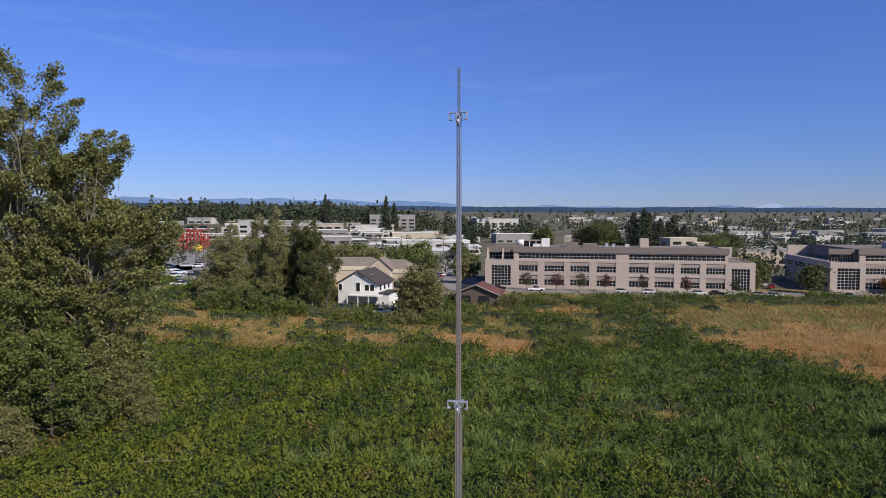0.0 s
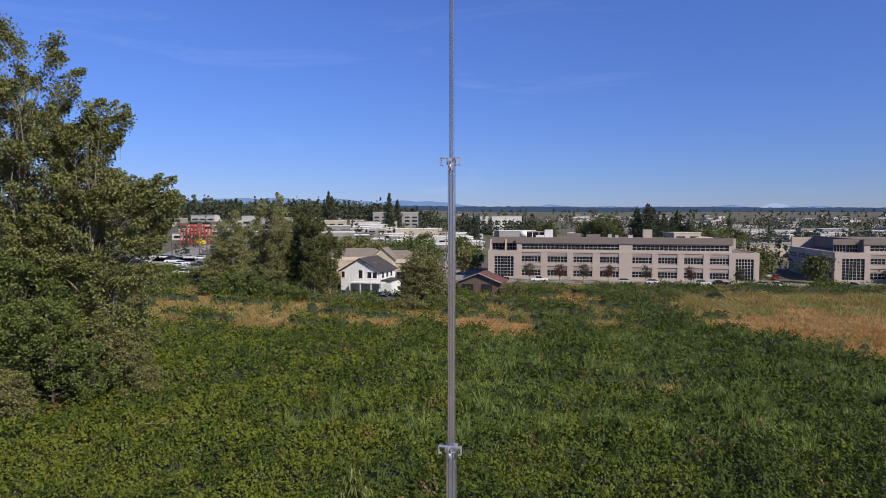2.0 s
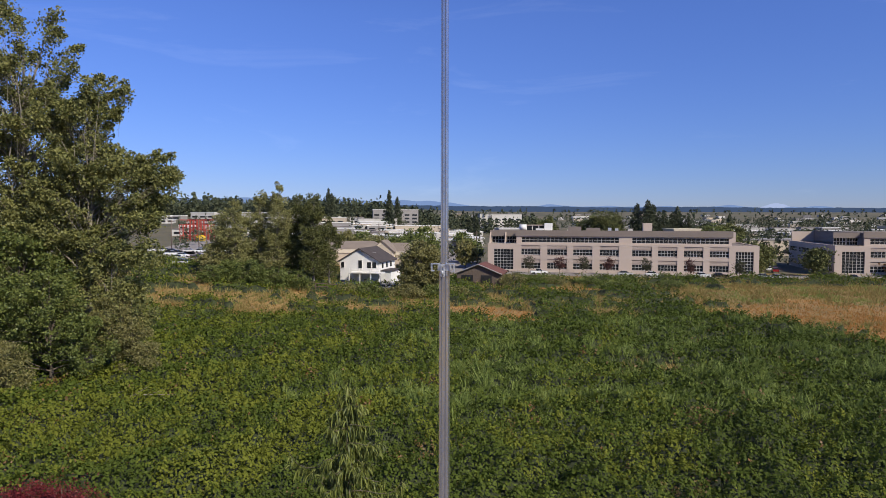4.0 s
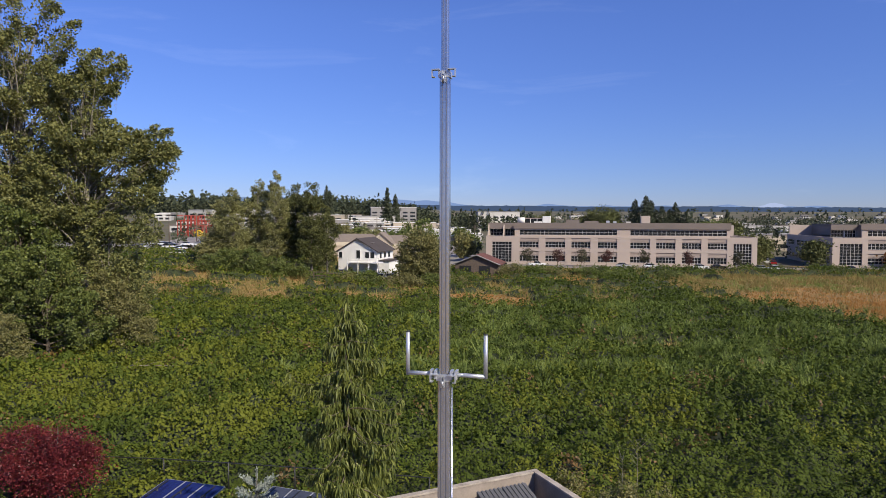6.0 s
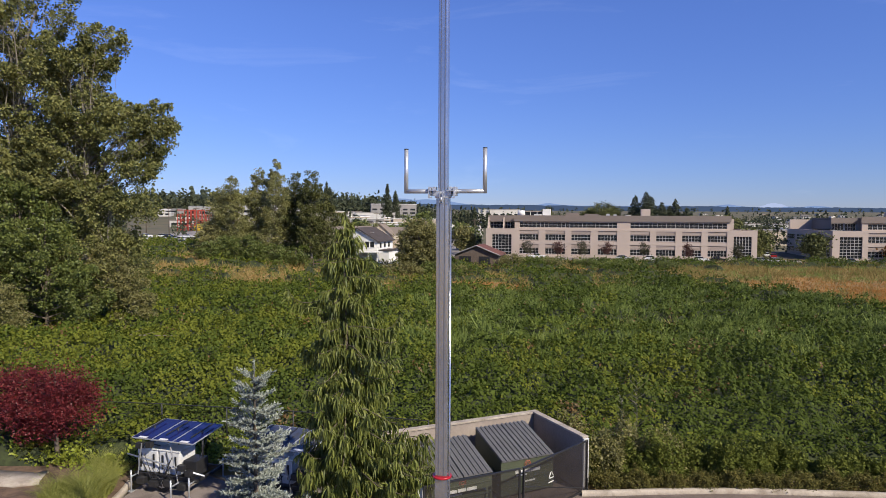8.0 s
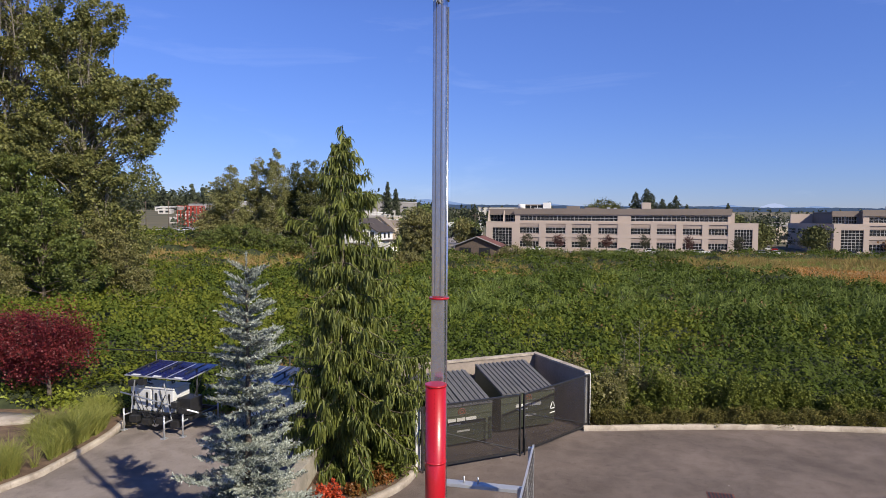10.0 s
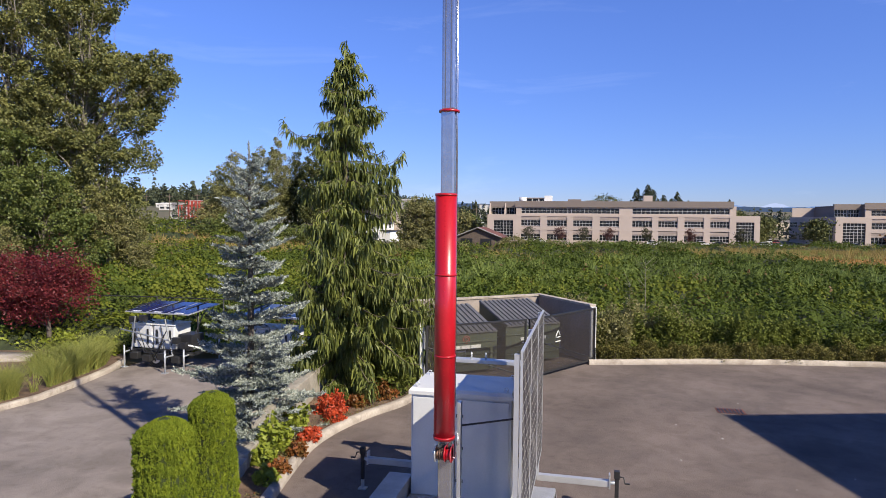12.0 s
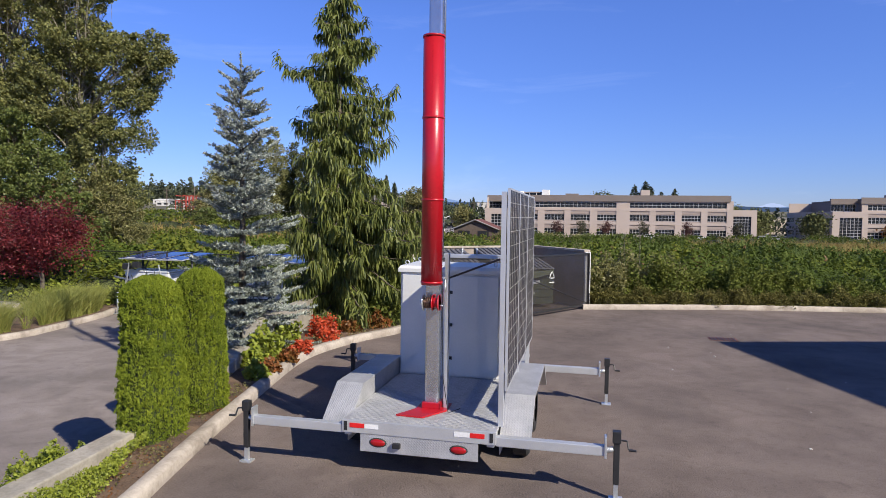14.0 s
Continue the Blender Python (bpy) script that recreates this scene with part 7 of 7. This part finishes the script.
    ob = raw("bramble_shade_sheet", np.stack([X, Y, Z], -1).reshape(-1, 3), np.stack([i, i + 1, i + n + 1, i + n], 1), BRAMBLE_CORE)
    tagged(ob, "dark sheet standing for the shade below the bramble leaves", "brambles", kind="stuff")


build_meadow()

# fallen grey branches in the brambles
for k, (u, d, l) in enumerate(((-24.0, 49.0, 7.0), (-26.5, 47.5, 4.0))):
    p = town(u, d)
    e = thing("fallen_branch", (p.x, p.y, float(ground_z(p.x, p.y)) + 1.05), "bare grey fallen branch lying on the brambles", "branch", "fallen branches", TOWN_TURN + 18 + 20 * k)
    V, F = tubes([[((-l / 2, 0, 0), 0.06), ((0, 0.4, 0.35), 0.045), ((l / 2, 0.1, 0.2), 0.015)], [((-0.5, 0.25, 0.25), 0.03), ((0.8, 1.0, 0.8), 0.01)], [((0.8, 0.4, 0.35), 0.025), ((2.0, -0.3, 0.7), 0.008)]], 6)
    raw("stem", V, F, BARK_PALE, e)

# ---- trees ----
def on_ground(u, d):
    p = town(u, d)
    return (p.x, p.y, float(ground_z(p.x, p.y)))


POP = dict(mat=POPLAR, bark=BARK_PALE, turn=TOWN_TURN, ragged=0.62, stretch=0.75)
UND = dict(turn=TOWN_TURN, group="understory trees", ragged=0.7, stretch=0.55)
broadleaf("poplar", on_ground(-42, 64), "tall poplar with grey-green fluttering leaves", 38, [(-2.2, 0, 33.5, 2.0, 3, 4.2), (1.0, 0, 29.5, 2.7, 3.5, 3.2), (4.8, 0, 31.0, 1.0, 1.4, 1.5), (3.4, 0, 33.6, 1.2, 1.5, 1.8), (-4.5, 0, 26, 4.5, 5, 6), (2.6, 0, 22.5, 4.4, 4.5, 4.5), (-3, -1, 15, 5, 4, 6), (3, -1, 14, 4.5, 4, 5)], 0.185, 80000, seed=2, trunk_r=0.55, clump=0.66, limbs=520, group="poplars", **POP)
broadleaf("poplar", on_ground(-35.0, 62), "tall poplar with grey-green fluttering leaves", 29, [(-0.8, 0, 24.5, 2.9, 3.2, 2.9), (2.2, 0, 27.0, 1.9, 2.2, 2.5), (0.6, 0, 20.5, 3.0, 3, 2.6), (7.0, 0, 19.4, 1.7, 2.4, 2.7), (4.0, 0, 18.6, 2.8, 3.0, 3.0), (5.6, 0, 15.6, 1.8, 2.6, 1.7), (-1.5, 0, 16, 3.4, 3.5, 4.5), (1.2, 0, 12.5, 2.4, 3, 2.4)], 0.175, 70000, seed=3, trunk_r=0.42, clump=0.58, limbs=440, group="poplars", lean=(0.03, 0), **POP)
broadleaf("understory_tree", on_ground(-35.5, 57), "dense leafy understory tree below the poplars", 12, [(0, 0, 6.5, 3.4, 3, 4.2), (3.2, 0, 4.0, 2.2, 2.4, 3.0), (-3, 0, 5.5, 3.4, 3, 4.5)], 0.155, 28000, MIDGREEN, None, 4, 0.2, clump=0.5, limbs=230, first=0.1, **UND)
broadleaf("understory_tree", on_ground(-29.6, 60), "olive-brown understory bush below the poplars", 9, [(0, 0, 3.4, 1.7, 2, 3.2), (0.8, 0, 2.2, 1.4, 1.6, 2.0), (-1.5, 0, 5.5, 1.9, 2, 3)], 0.115, 20000, OLIVE, None, 5, 0.13, clump=0.42, limbs=110, first=0.08, **UND)
broadleaf("understory_tree", on_ground(-35.5, 50), "olive-brown understory bush below the poplars", 7, [(0, 0, 2.6, 2.2, 2.2, 2.4), (-2.5, 0, 3.4, 2.6, 2.2, 3.0)], 0.11, 24000, OLIVE, None, 6, 0.13, clump=0.42, limbs=130, first=0.08, **UND)
broadleaf("understory_tree", on_ground(-32.0, 61), "dense leafy understory tree below the poplars", 15, [(0, 0, 10.5, 2.4, 2.4, 3.4), (1.6, 0, 6.5, 2.2, 2.4, 3.0), (-2.0, 0, 7.0, 2.6, 2.6, 4.0), (3.2, 0, 11.6, 1.3, 1.6, 2.0)], 0.16, 23000, POPLAR, BARK_PALE, 8, 0.2, clump=0.5, limbs=190, first=0.1, **UND)
broadleaf("understory_tree", on_ground(-39.5, 59), "dense leafy understory tree below the poplars", 15, [(0, 0, 9.5, 3.6, 3, 5.0), (-4.0, 0, 8.5, 3.4, 3, 5.0), (3.0, 0, 7.0, 2.4, 2.4, 4.0)], 0.17, 26000, MIDGREEN, None, 9, 0.2, clump=0.55, limbs=220, first=0.1, **UND)
broadleaf("understory_tree", on_ground(-47, 56), "dense leafy understory tree below the poplars", 15, [(0, 0, 8, 4.5, 4, 6), (4, 0, 5, 3.5, 3, 4.5)], 0.16, 26000, MIDGREEN, None, 7, 0.25, clump=0.8, limbs=120, first=0.1, **UND)

MID = [(-49.5, 139, 13.5, 3.0, FIELD_LEAF, 6500), (-45.5, 138, 17.5, 3.2, FIELD_LEAF, 9000), (-41.0, 141, 20.0, 3.3, FIELD_LEAF, 11000), (-36.5, 139, 22.0, 3.2, FIELD_LEAF, 12000), (-32.8, 141, 20.0, 3.0, FIELD_DARK, 10000), (-28.2, 136, 20.5, 2.8, FIELD_DARK, 12000), (-25.4, 139, 16.0, 2.4, FIELD_DARK, 8000)]
for i, (u, d, h, r, m, n) in enumerate(MID):
    R = np.random.default_rng(300 + i)
    cr = [(R.uniform(-0.4, 0.4), 0, h * 0.86, r * 0.35, r * 0.4, h * 0.10)]
    for q in (0.74, 0.62, 0.50, 0.40, 0.30, 0.22):
        cr.append((R.uniform(-0.35, 0.35) * r, R.uniform(-0.4, 0.4) * r, h * q, r * (0.50 + 0.5 * (0.9 - q)) * R.uniform(0.85, 1.15), r * 0.8, h * 0.10))
    broadleaf("field_tree", on_ground(u, d), "slender olive-green tree with pale limbs at the meadow's edge" if m is FIELD_LEAF else "dense dark green tree at the meadow's edge", h, cr, 0.22, int(n * 1.35), m, BARK_PALE, 10 + i, 0.24, clump=0.55, limbs=190, turn=TOWN_TURN, group="trees at the meadow's edge", first=0.1, ragged=0.75, stretch=0.8)
for i, (u, d, h, r, m) in enumerate(((-50.0, 136, 7.5, 2.6, OLIVE), (-44.0, 130, 5.6, 2.6, MIDGREEN), (-39.5, 128, 6.4, 3.0, MIDGREEN), (-34.8, 129, 5.2, 2.6, MIDGREEN), (-47.5, 129, 4.2, 2.4, MIDGREEN), (-30.2, 130, 4.2, 2.2, MIDGREEN), (-20.0, 131, 2.6, 2.2, OLIVE), (-15.5, 130, 3.2, 2.4, MIDGREEN), (-11.0, 131, 2.6, 2.2, OLIVE), (-7.0, 130, 3.0, 2.4, OLIVE), (-2.0, 131, 3.2, 2.6, MIDGREEN), (2.5, 134, 2.6, 2.2, OLIVE), (17, 158, 3.6, 3.0, OLIVE), (22, 160, 3.0, 2.6, MIDGREEN), (27, 161, 2.4, 2.6, OLIVE), (36, 160, 2.4, 3.0, MIDGREEN), (44, 158, 2.4, 2.6, MIDGREEN), (54, 154, 2.2, 2.8, MIDGREEN), (40, 150, 2.2, 3.0, MIDGREEN))):
    broadleaf("field_bush", on_ground(u, d), "rounded leafy bush at the meadow's edge", h, [(0, 0, h * 0.42, r, r, h * 0.45), (r * 0.6, 0, h * 0.30, r * 0.7, r, h * 0.32), (-r * 0.5, 0.3, h * 0.36, r * 0.6, r, h * 0.36)], 0.24, int(380 * r * h ** 0.8), m, None, 200 + i, 0.09, clump=0.45, limbs=70, turn=TOWN_TURN, group="bushes at the meadow's edge", first=0.06)
broadleaf("willow", on_ground(-5.2, 137), "rounded grey-green willow beside the house", 12.5, [(0, 0, 6.6, 4.4, 4, 5.0), (2.5, 0, 4.6, 2.6, 3, 3.6), (-2.4, 0, 4.2, 2.4, 3, 3.4)], 0.27, 20000, OLIVE, None, 30, 0.25, clump=0.55, limbs=240, turn=TOWN_TURN, first=0.12)
for i, (u, d, h, r, m) in enumerate(((-8.5, 215, 15, 5.5, MIDGREEN), (-14, 250, 11, 5, MIDGREEN), (-42, 262, 9, 6, OLIVE), (-52, 266, 8, 5, OLIVE), (-30, 268, 8, 5, FIELD_LEAF), (-36, 280, 9, 5, MIDGREEN), (-22, 290, 9, 5, MIDGREEN), (-60, 290, 9, 5, FIELD_LEAF), (-12, 300, 9, 4, MIDGREEN), (-70, 330, 9, 5, MIDGREEN), (-88, 320, 8, 5, OLIVE), (8, 330, 10, 4, MIDGREEN), (6.5, 215, 10, 3.0, OLIVE), (9, 240, 9, 3.5, MIDGREEN), (98, 200, 9, 4, FAR_LEAF_B), (101, 230, 13, 5, FAR_LEAF_B), (108, 187, 8.5, 2.6, FAR_LEAF_B), (93, 196, 6, 3, FAR_LEAF_B), (133, 186, 5, 4, RUSSET), (130, 300, 12, 9, MIDGREEN), (95, 380, 20, 9, FAR_LEAF_B), (150, 360, 14, 9, MIDGREEN))):
    broadleaf("street_tree", on_ground(u, d), "leafy green tree among the town buildings", h, [(0, 0, h * 0.58, r, r, h * 0.40), (r * 0.5, 0, h * 0.45, r * 0.7, r * 0.7, h * 0.28)], 0.5, 2600, m, None, 60 + i, 0.2, clump=1.0, limbs=36, turn=TOWN_TURN, group="town trees", first=0.2)
for i, (u, d) in enumerate(((25.5, 196), (34.5, 194), (41.5, 193), (48.5, 191), (58.5, 187), (70.5, 184), (82.8, 180))):
    broadleaf("kerb_tree", on_ground(u, d), "small dark kerbside tree before the office block", 5.4, [(0, 0, 3.6, 1.2, 1.2, 1.7), (0.4, 0, 2.6, 1.1, 1.1, 0.9)], 0.24, 900, PLUM if i % 2 else KERB_LEAF, None, 90 + i, 0.1, clump=0.5, limbs=24, turn=TOWN_TURN, group="kerbside trees", first=0.25)


def cone_leaves(u, d, z, h, r, n, R):
    q = R.uniform(0, 1, n) ** 0.6
    a = R.uniform(0, 6.28, n)
    b1, b2, b3 = R.uniform(0, 6.28, 3)
    rr = r * q ** 0.62 * R.uniform(0.3, 1.05, n) * (0.66 + 0.20 * np.sin(q * 34 + 2 * np.sin(3 * a + b1)) + 0.24 * np.sin(2 * a + b2 + 5 * q) * np.sin(9 * q + b3))
    return np.stack([u + rr * np.cos(a), d + rr * np.sin(a), z + h * (1 - q * 0.94)], 1)


def conifer(u, d, h, r, n=3600, seed=0):
    p = on_ground(u, d)
    e = thing("conifer", p, "tall dark green fir", "tree", "tall firs in the town", TOWN_TURN)
    R = np.random.default_rng(seed)
    C = cone_leaves(0, 0, 0, h, r, n, R)
    leaves("crown", C, 0.12 + h * 0.020, FAR_LEAF, e, "", 1.6, 0.3, r=R)
    rodded("trunk", (0, 0, -0.5), (0, 0, h * 0.9), h * 0.016, BARK, e, r1=0.05)


for i, (u, d, h, r) in enumerate(((112, 376, 26, 9), (117, 372, 28, 10), (122, 378, 25.5, 10), (127, 374, 22, 9), (132, 376, 20, 8), (137, 380, 24, 9), (142, 376, 19, 8), (168, 380, 20, 5), (-50, 560, 32, 7), (-44, 575, 27, 7), (-103, 560, 30, 7), (-98, 548, 26, 7), (22, 470, 20, 5), (18, 480, 16, 5))):
    conifer(u, d, h, r, seed=i)
for i, (u, d, h, r) in enumerate(((93, 378, 23, 8), (86, 388, 19, 7), (101, 386, 20, 6), (56, 350, 19, 3), (53, 352, 17, 3), (150, 372, 13, 8), (160, 360, 15, 7))):
    broadleaf("park_tree", on_ground(u, d), "broad rounded tree behind the office block", h, [(0, 0, h * 0.55, r, r, h * 0.40), (r * 0.5, 0, h * 0.4, r * 0.7, r * 0.6, h * 0.3)], 0.55, 6500, FAR_LEAF_B, None, 120 + i, 0.4, clump=1.2, limbs=90, turn=TOWN_TURN, group="park trees", first=0.2)


def far_woods():
    R = np.random.default_rng(9)
    C, S = [], []
    for i in range(3700):
        if i < 1150:
            d = R.uniform(640, 900)
            k = R.uniform(-0.80, 0.14)
            h = R.uniform(15, 27) * (0.98 if k < -0.10 else 0.85)
        elif i < 1850:
            d = R.uniform(900, 1800)
            k = R.uniform(-0.5, 0.85)
            h = R.uniform(8, 16)
        elif i < 2250:
            d = R.uniform(1800, 3300)
            k = R.uniform(-0.75, 0.78)
            h = R.uniform(10, 20)
        else:
            d = R.uniform(225, 620)
            k = R.choice([R.uniform(-0.62, -0.50), R.uniform(-0.42, 0.06), R.uniform(0.30, 0.72), R.uniform(0.36, 0.72)])
            h = R.uniform(4, 9) if k < 0.3 else R.uniform(6, 11)
            if i > 3100:
                d, k, h = R.uniform(900, 1800), R.uniform(0.2, 0.85), R.uniform(6, 13)
        u = k * d
        if h > 12 and 170 < d < 500 and 0 < k < 0.1:
            continue
        x, y, z = on_ground(u, d)
        n = 50 if d < 900 else 20 if d < 1800 else 9
        if R.uniform() < (0.27 if h > 14 else 0.2):
            P = cone_leaves(0, 0, 0, h * 1.12, h * 0.2, n, R)
        else:
            g = directions(n, 0.2, R) * R.uniform(0.6, 1, n)[:, None]
            P = g * np.array([h * 0.36, h * 0.36, h * 0.42]) + np.array([0, 0, h * 0.5])
        C.append(P + np.array([x, y, z]))
        S.append(np.full(n, h * (0.105 if d < 900 else 0.18 if d < 1800 else 0.34)))
    C, S = np.concatenate(C), np.concatenate(S)
    tagged(leaves("far_woods", C, S, FAR_LEAF, None, "", 1.4, 0.5, r=R), "far mixed woods and hedgerows around the town", "woods", kind="stuff")


far_woods()

# ---- town roads and cars ----
def town_sheet(name, ring, mat, label, lift=0.06):
    bm = bmesh.new()
    vs = []
    for u, d in ring:
        p = town(u, d)
        vs.append(bm.verts.new((p.x, p.y, -3.2 + lift)))
    f = bm.faces.new(vs)
    bmesh.ops.triangulate(bm, faces=[f])
    return tagged(part(name, bm, mat), label, "pavement", kind="structure")


TOWN_ASPHALT = material("town_asphalt", (0.30, 0.27, 0.25), (0.22, 0.20, 0.19), 0.9, 0, 0.05, 1.0, 0.1, 0.7)
town_sheet("office_forecourt", [(2, 196), (13, 192), (60, 181), (150, 166), (150, 188), (92, 190), (12, 210), (12, 420), (-2, 420), (0, 205)], TOWN_ASPHALT, "pale asphalt forecourt and street")


def road_strip(name, pts, width, label):
    line = curve_points(pts, 4.0)
    V, F = [], []
    for i, p in enumerate(line):
        t = (line[min(i + 1, len(line) - 1)] - line[max(i - 1, 0)]).normalized()
        for k in range(7):
            a = (k / 6 - 0.5) * width
            q = town(p.x - t.y * a, p.y + t.x * a)
            V.append((q.x, q.y, float(ground_z(q.x, q.y)) + 0.14))
    for i in range(len(line) - 1):
        for k in range(6):
            F.append((7 * i + k, 7 * i + k + 1, 7 * i + 8 + k, 7 * i + 7 + k))
    tagged(raw(name, V, F, TOWN_ASPHALT), label, "road", kind="structure")


road_strip("town_road", [(-58, 140), (-66, 158), (-82, 192), (-99, 232), (-116, 285), (-127, 340), (-112, 392), (-80, 440)], 14, "pale asphalt road curving past the car yard")
road_strip("car_yard", [(-150, 246), (-118, 236), (-92, 229), (-74, 232)], 22, "pale asphalt of the car yard")
town_sheet("yard_pavement", [(-25, 172), (8, 172), (8, 186), (-30, 186)], TOWN_ASPHALT, "pale asphalt yard", 0.12)

PAINT = {k: material("car_" + k, c, tuple(v * 0.9 for v in c), 0.25, 0.1, 2, 40, 0.0, coat=0.5) for k, c in {"white": (0.75, 0.75, 0.75), "black": (0.02, 0.02, 0.022), "grey": (0.25, 0.26, 0.28), "silver": (0.5, 0.51, 0.52), "red": (0.3, 0.02, 0.02), "blue": (0.03, 0.08, 0.2), "yellow": (0.6, 0.4, 0.03)}.items()}


def car(place, turn, colour, kind="car"):
    e = thing("parked_car" if kind == "car" else "pickup_truck", place, colour + (" parked car with dark windows" if kind == "car" else " pickup truck parked beside others"), "car" if kind == "car" else "truck", "parked vehicles", turn)
    w, L = 0.9, 2.2 if kind == "car" else 2.6
    side = [(-L, 0.35), (L, 0.35), (L, 0.75), (L * 0.93, 0.92), (L * 0.45, 1.0), (-L * 0.93, 1.0), (-L, 0.85)]
    cab = [(L * 0.45, 1.0), (L * 0.12, 1.45), (-L * 0.55, 1.47), (-L * 0.86, 1.0)] if kind == "car" else [(L * 0.42, 1.0), (L * 0.16, 1.55), (-L * 0.22, 1.57), (-L * 0.3, 1.0)]

    def extrude(ring, a, b, inset=0.0):
        bm = bmesh.new()
        A = [bm.verts.new((x, -a if z < 1.2 else -b, z)) for x, z in ring]
        B = [bm.verts.new((x, a if z < 1.2 else b, z)) for x, z in ring]
        bm.faces.new(A)
        bm.faces.new(B[::-1])
        for i in range(len(ring)):
            bm.faces.new((A[i], A[(i + 1) % len(ring)], B[(i + 1) % len(ring)], B[i]))
        bmesh.ops.recalc_face_normals(bm, faces=bm.faces[:])
        bmesh.ops.bevel(bm, geom=bm.edges[:], offset=0.05, segments=2, affect="EDGES")
        return bm

    part("body", extrude(side, w, w), PAINT[colour], e)
    part("cabin_glass", extrude([(x, z - 0.02) for x, z in cab], w * 0.93, w * 0.78), GLASS_DARK, e, "dark windows")
    top = [p for p in cab if p[1] > 1.2]
    boxed("roof", (min(p[0] for p in top) + 0.05, max(p[0] for p in top) - 0.03, -w * 0.74, w * 0.74, cab[1][1] - 0.02, cab[1][1] + 0.05), PAINT[colour], e, "", 0.02)
    for x in (-L * 0.62, L * 0.62):
        for s in (-1, 1):
            rodded("wheel", (x, s * (w - 0.2), 0.33), (x, s * (w + 0.01), 0.33), 0.33, RUBBER, e, "black tyre", seg=16)
    return e


cols = ["white", "black", "white", "black", "white", "silver", "white", "white", "black", "silver", "white", "grey", "red"]
spots = [(-93, 231, 10), (-98, 228, 5), (-88, 229, 10), (-84.5, 234, 15), (-103, 234, 5), (-91, 238, 70), (-81, 229, 15), (-110, 236, 20), (-100, 206, 15),
         (-3.0, 215, 60), (-2.5, 221, 60), (-2.0, 227, 60), (-1.5, 233, 60), (-1.0, 239, 60), (7.5, 196.5, 20), (10.5, 195, 10), (17.0, 195.0, 0),
         (28, 192.5, 5), (52.5, 186.5, -8), (60, 184.5, -8), (73.0, 181.5, -12), (77.5, 180.5, -12), (88.5, 177.5, -12), (92, 176.5, -12), (111, 174, -12), (103, 200, 70), (104, 206, 70)]
for i, (u, d, a) in enumerate(spots):
    p = town(u, d)
    car((p.x, p.y, float(ground_z(p.x, p.y)) + 0.14), TOWN_TURN + a, cols[i % len(cols)], "truck" if i % 7 == 3 else "car")
for u, d, a, c, k in ((-11.5, 144.5, 40, "white", "car"), (-9.5, 139.5, 5, "black", "truck"), (-14.0, 141.5, 0, "white", "truck"), (-22.5, 143, 0, "blue", "car"), (-6.0, 142, 20, "silver", "car"), (-66.0, 160, 8, "white", "truck"), (-68.5, 166, 12, "black", "car"), (-101, 212, 10, "white", "truck"), (-80, 190, 8, "white", "car"), (-76, 196, 14, "black", "truck"), (-84, 203, 14, "white", "car"), (-92, 214, 14, "white", "truck")):
    x, y, z = on_ground(u, d)
    car((x, y, z + 0.0), TOWN_TURN + a, c, k)

# red fair-like steel frame at the far yard
frame_ = thing("red_steel_frame", on_ground(-139, 352), "red lattice steel frame with a yellow drum", "steel frame", turn=TOWN_TURN)
bm = bmesh.new()
for x in np.linspace(-8, 8, 9):
    for y in (0, 4, 8):
        box(bm, x - 0.15, x + 0.15, y - 0.15, y + 0.15, -0.5, 11.5 if abs(x) < 5 else 9.0)
for z in (2.6, 5.6, 8.6, 11.1):
    for y in (0, 8):
        box(bm, -8 if z < 9 else -4, 8 if z < 9 else 4, y - 0.1, y + 0.1, z, z + 0.3)
for x in np.linspace(-8, 8, 5):
    box(bm, x - 0.15, x + 0.15, 0.4, 7.6, 11.1, 11.6)
for x in (-8, -4, 0, 4):
    rod(bm, (x, -0.2, 0.2), (x + 4, -0.2, 8.6), 0.13, seg=4)
part("lattice", bm, RED_LEAD, frame_, "red painted lattice")
bm = bmesh.new()
rod(bm, (5, -4, -0.3), (5, -4, 2.6), 2.6, seg=16)
rod(bm, (5, -4, 2.6), (5, -4, 3.8), 2.0, 0.7, seg=16)
part("drum", bm, PAINT["yellow"], frame_, "yellow drum")

# timber rail fence and utility poles
for u in np.arange(-34, -22, 2.4):
    x, y, z = on_ground(float(u), 131.0)
    e = thing("rail_fence", (x, y, z), "weathered dark timber rail fence panel", "fence", "rail fence panels", TOWN_TURN)
    bm = bmesh.new()
    box(bm, -0.08, 0.08, -0.08, 0.08, -0.3, 1.7)
    part("post", bm, TIMBER, e)
    for zz in (0.8, 1.5):
        boxed("rail", (0.083, 2.317, -0.04, 0.04, zz, zz + 0.16), TIMBER, e)
for i, (u, d, h) in enumerate(((-95, 245, 12), (-112, 260, 12), (-70, 270, 13), (-30, 285, 13), (12, 250, 12), (0, 300, 13), (-140, 300, 13), (45, 330, 14), (-77, 205, 9))):
    x, y, z = on_ground(u, d)
    e = thing("utility_pole", (x, y, z), "slender timber utility pole", "pole", "utility poles", TOWN_TURN)
    rodded("pole_shaft", (0, 0, -0.5), (0, 0, h), 0.2, TIMBER, e, r1=0.13, seg=8)
    boxed("crossarm", (-1.2, 1.2, -0.08, 0.08, h - 1.0, h - 0.8), TIMBER, e)
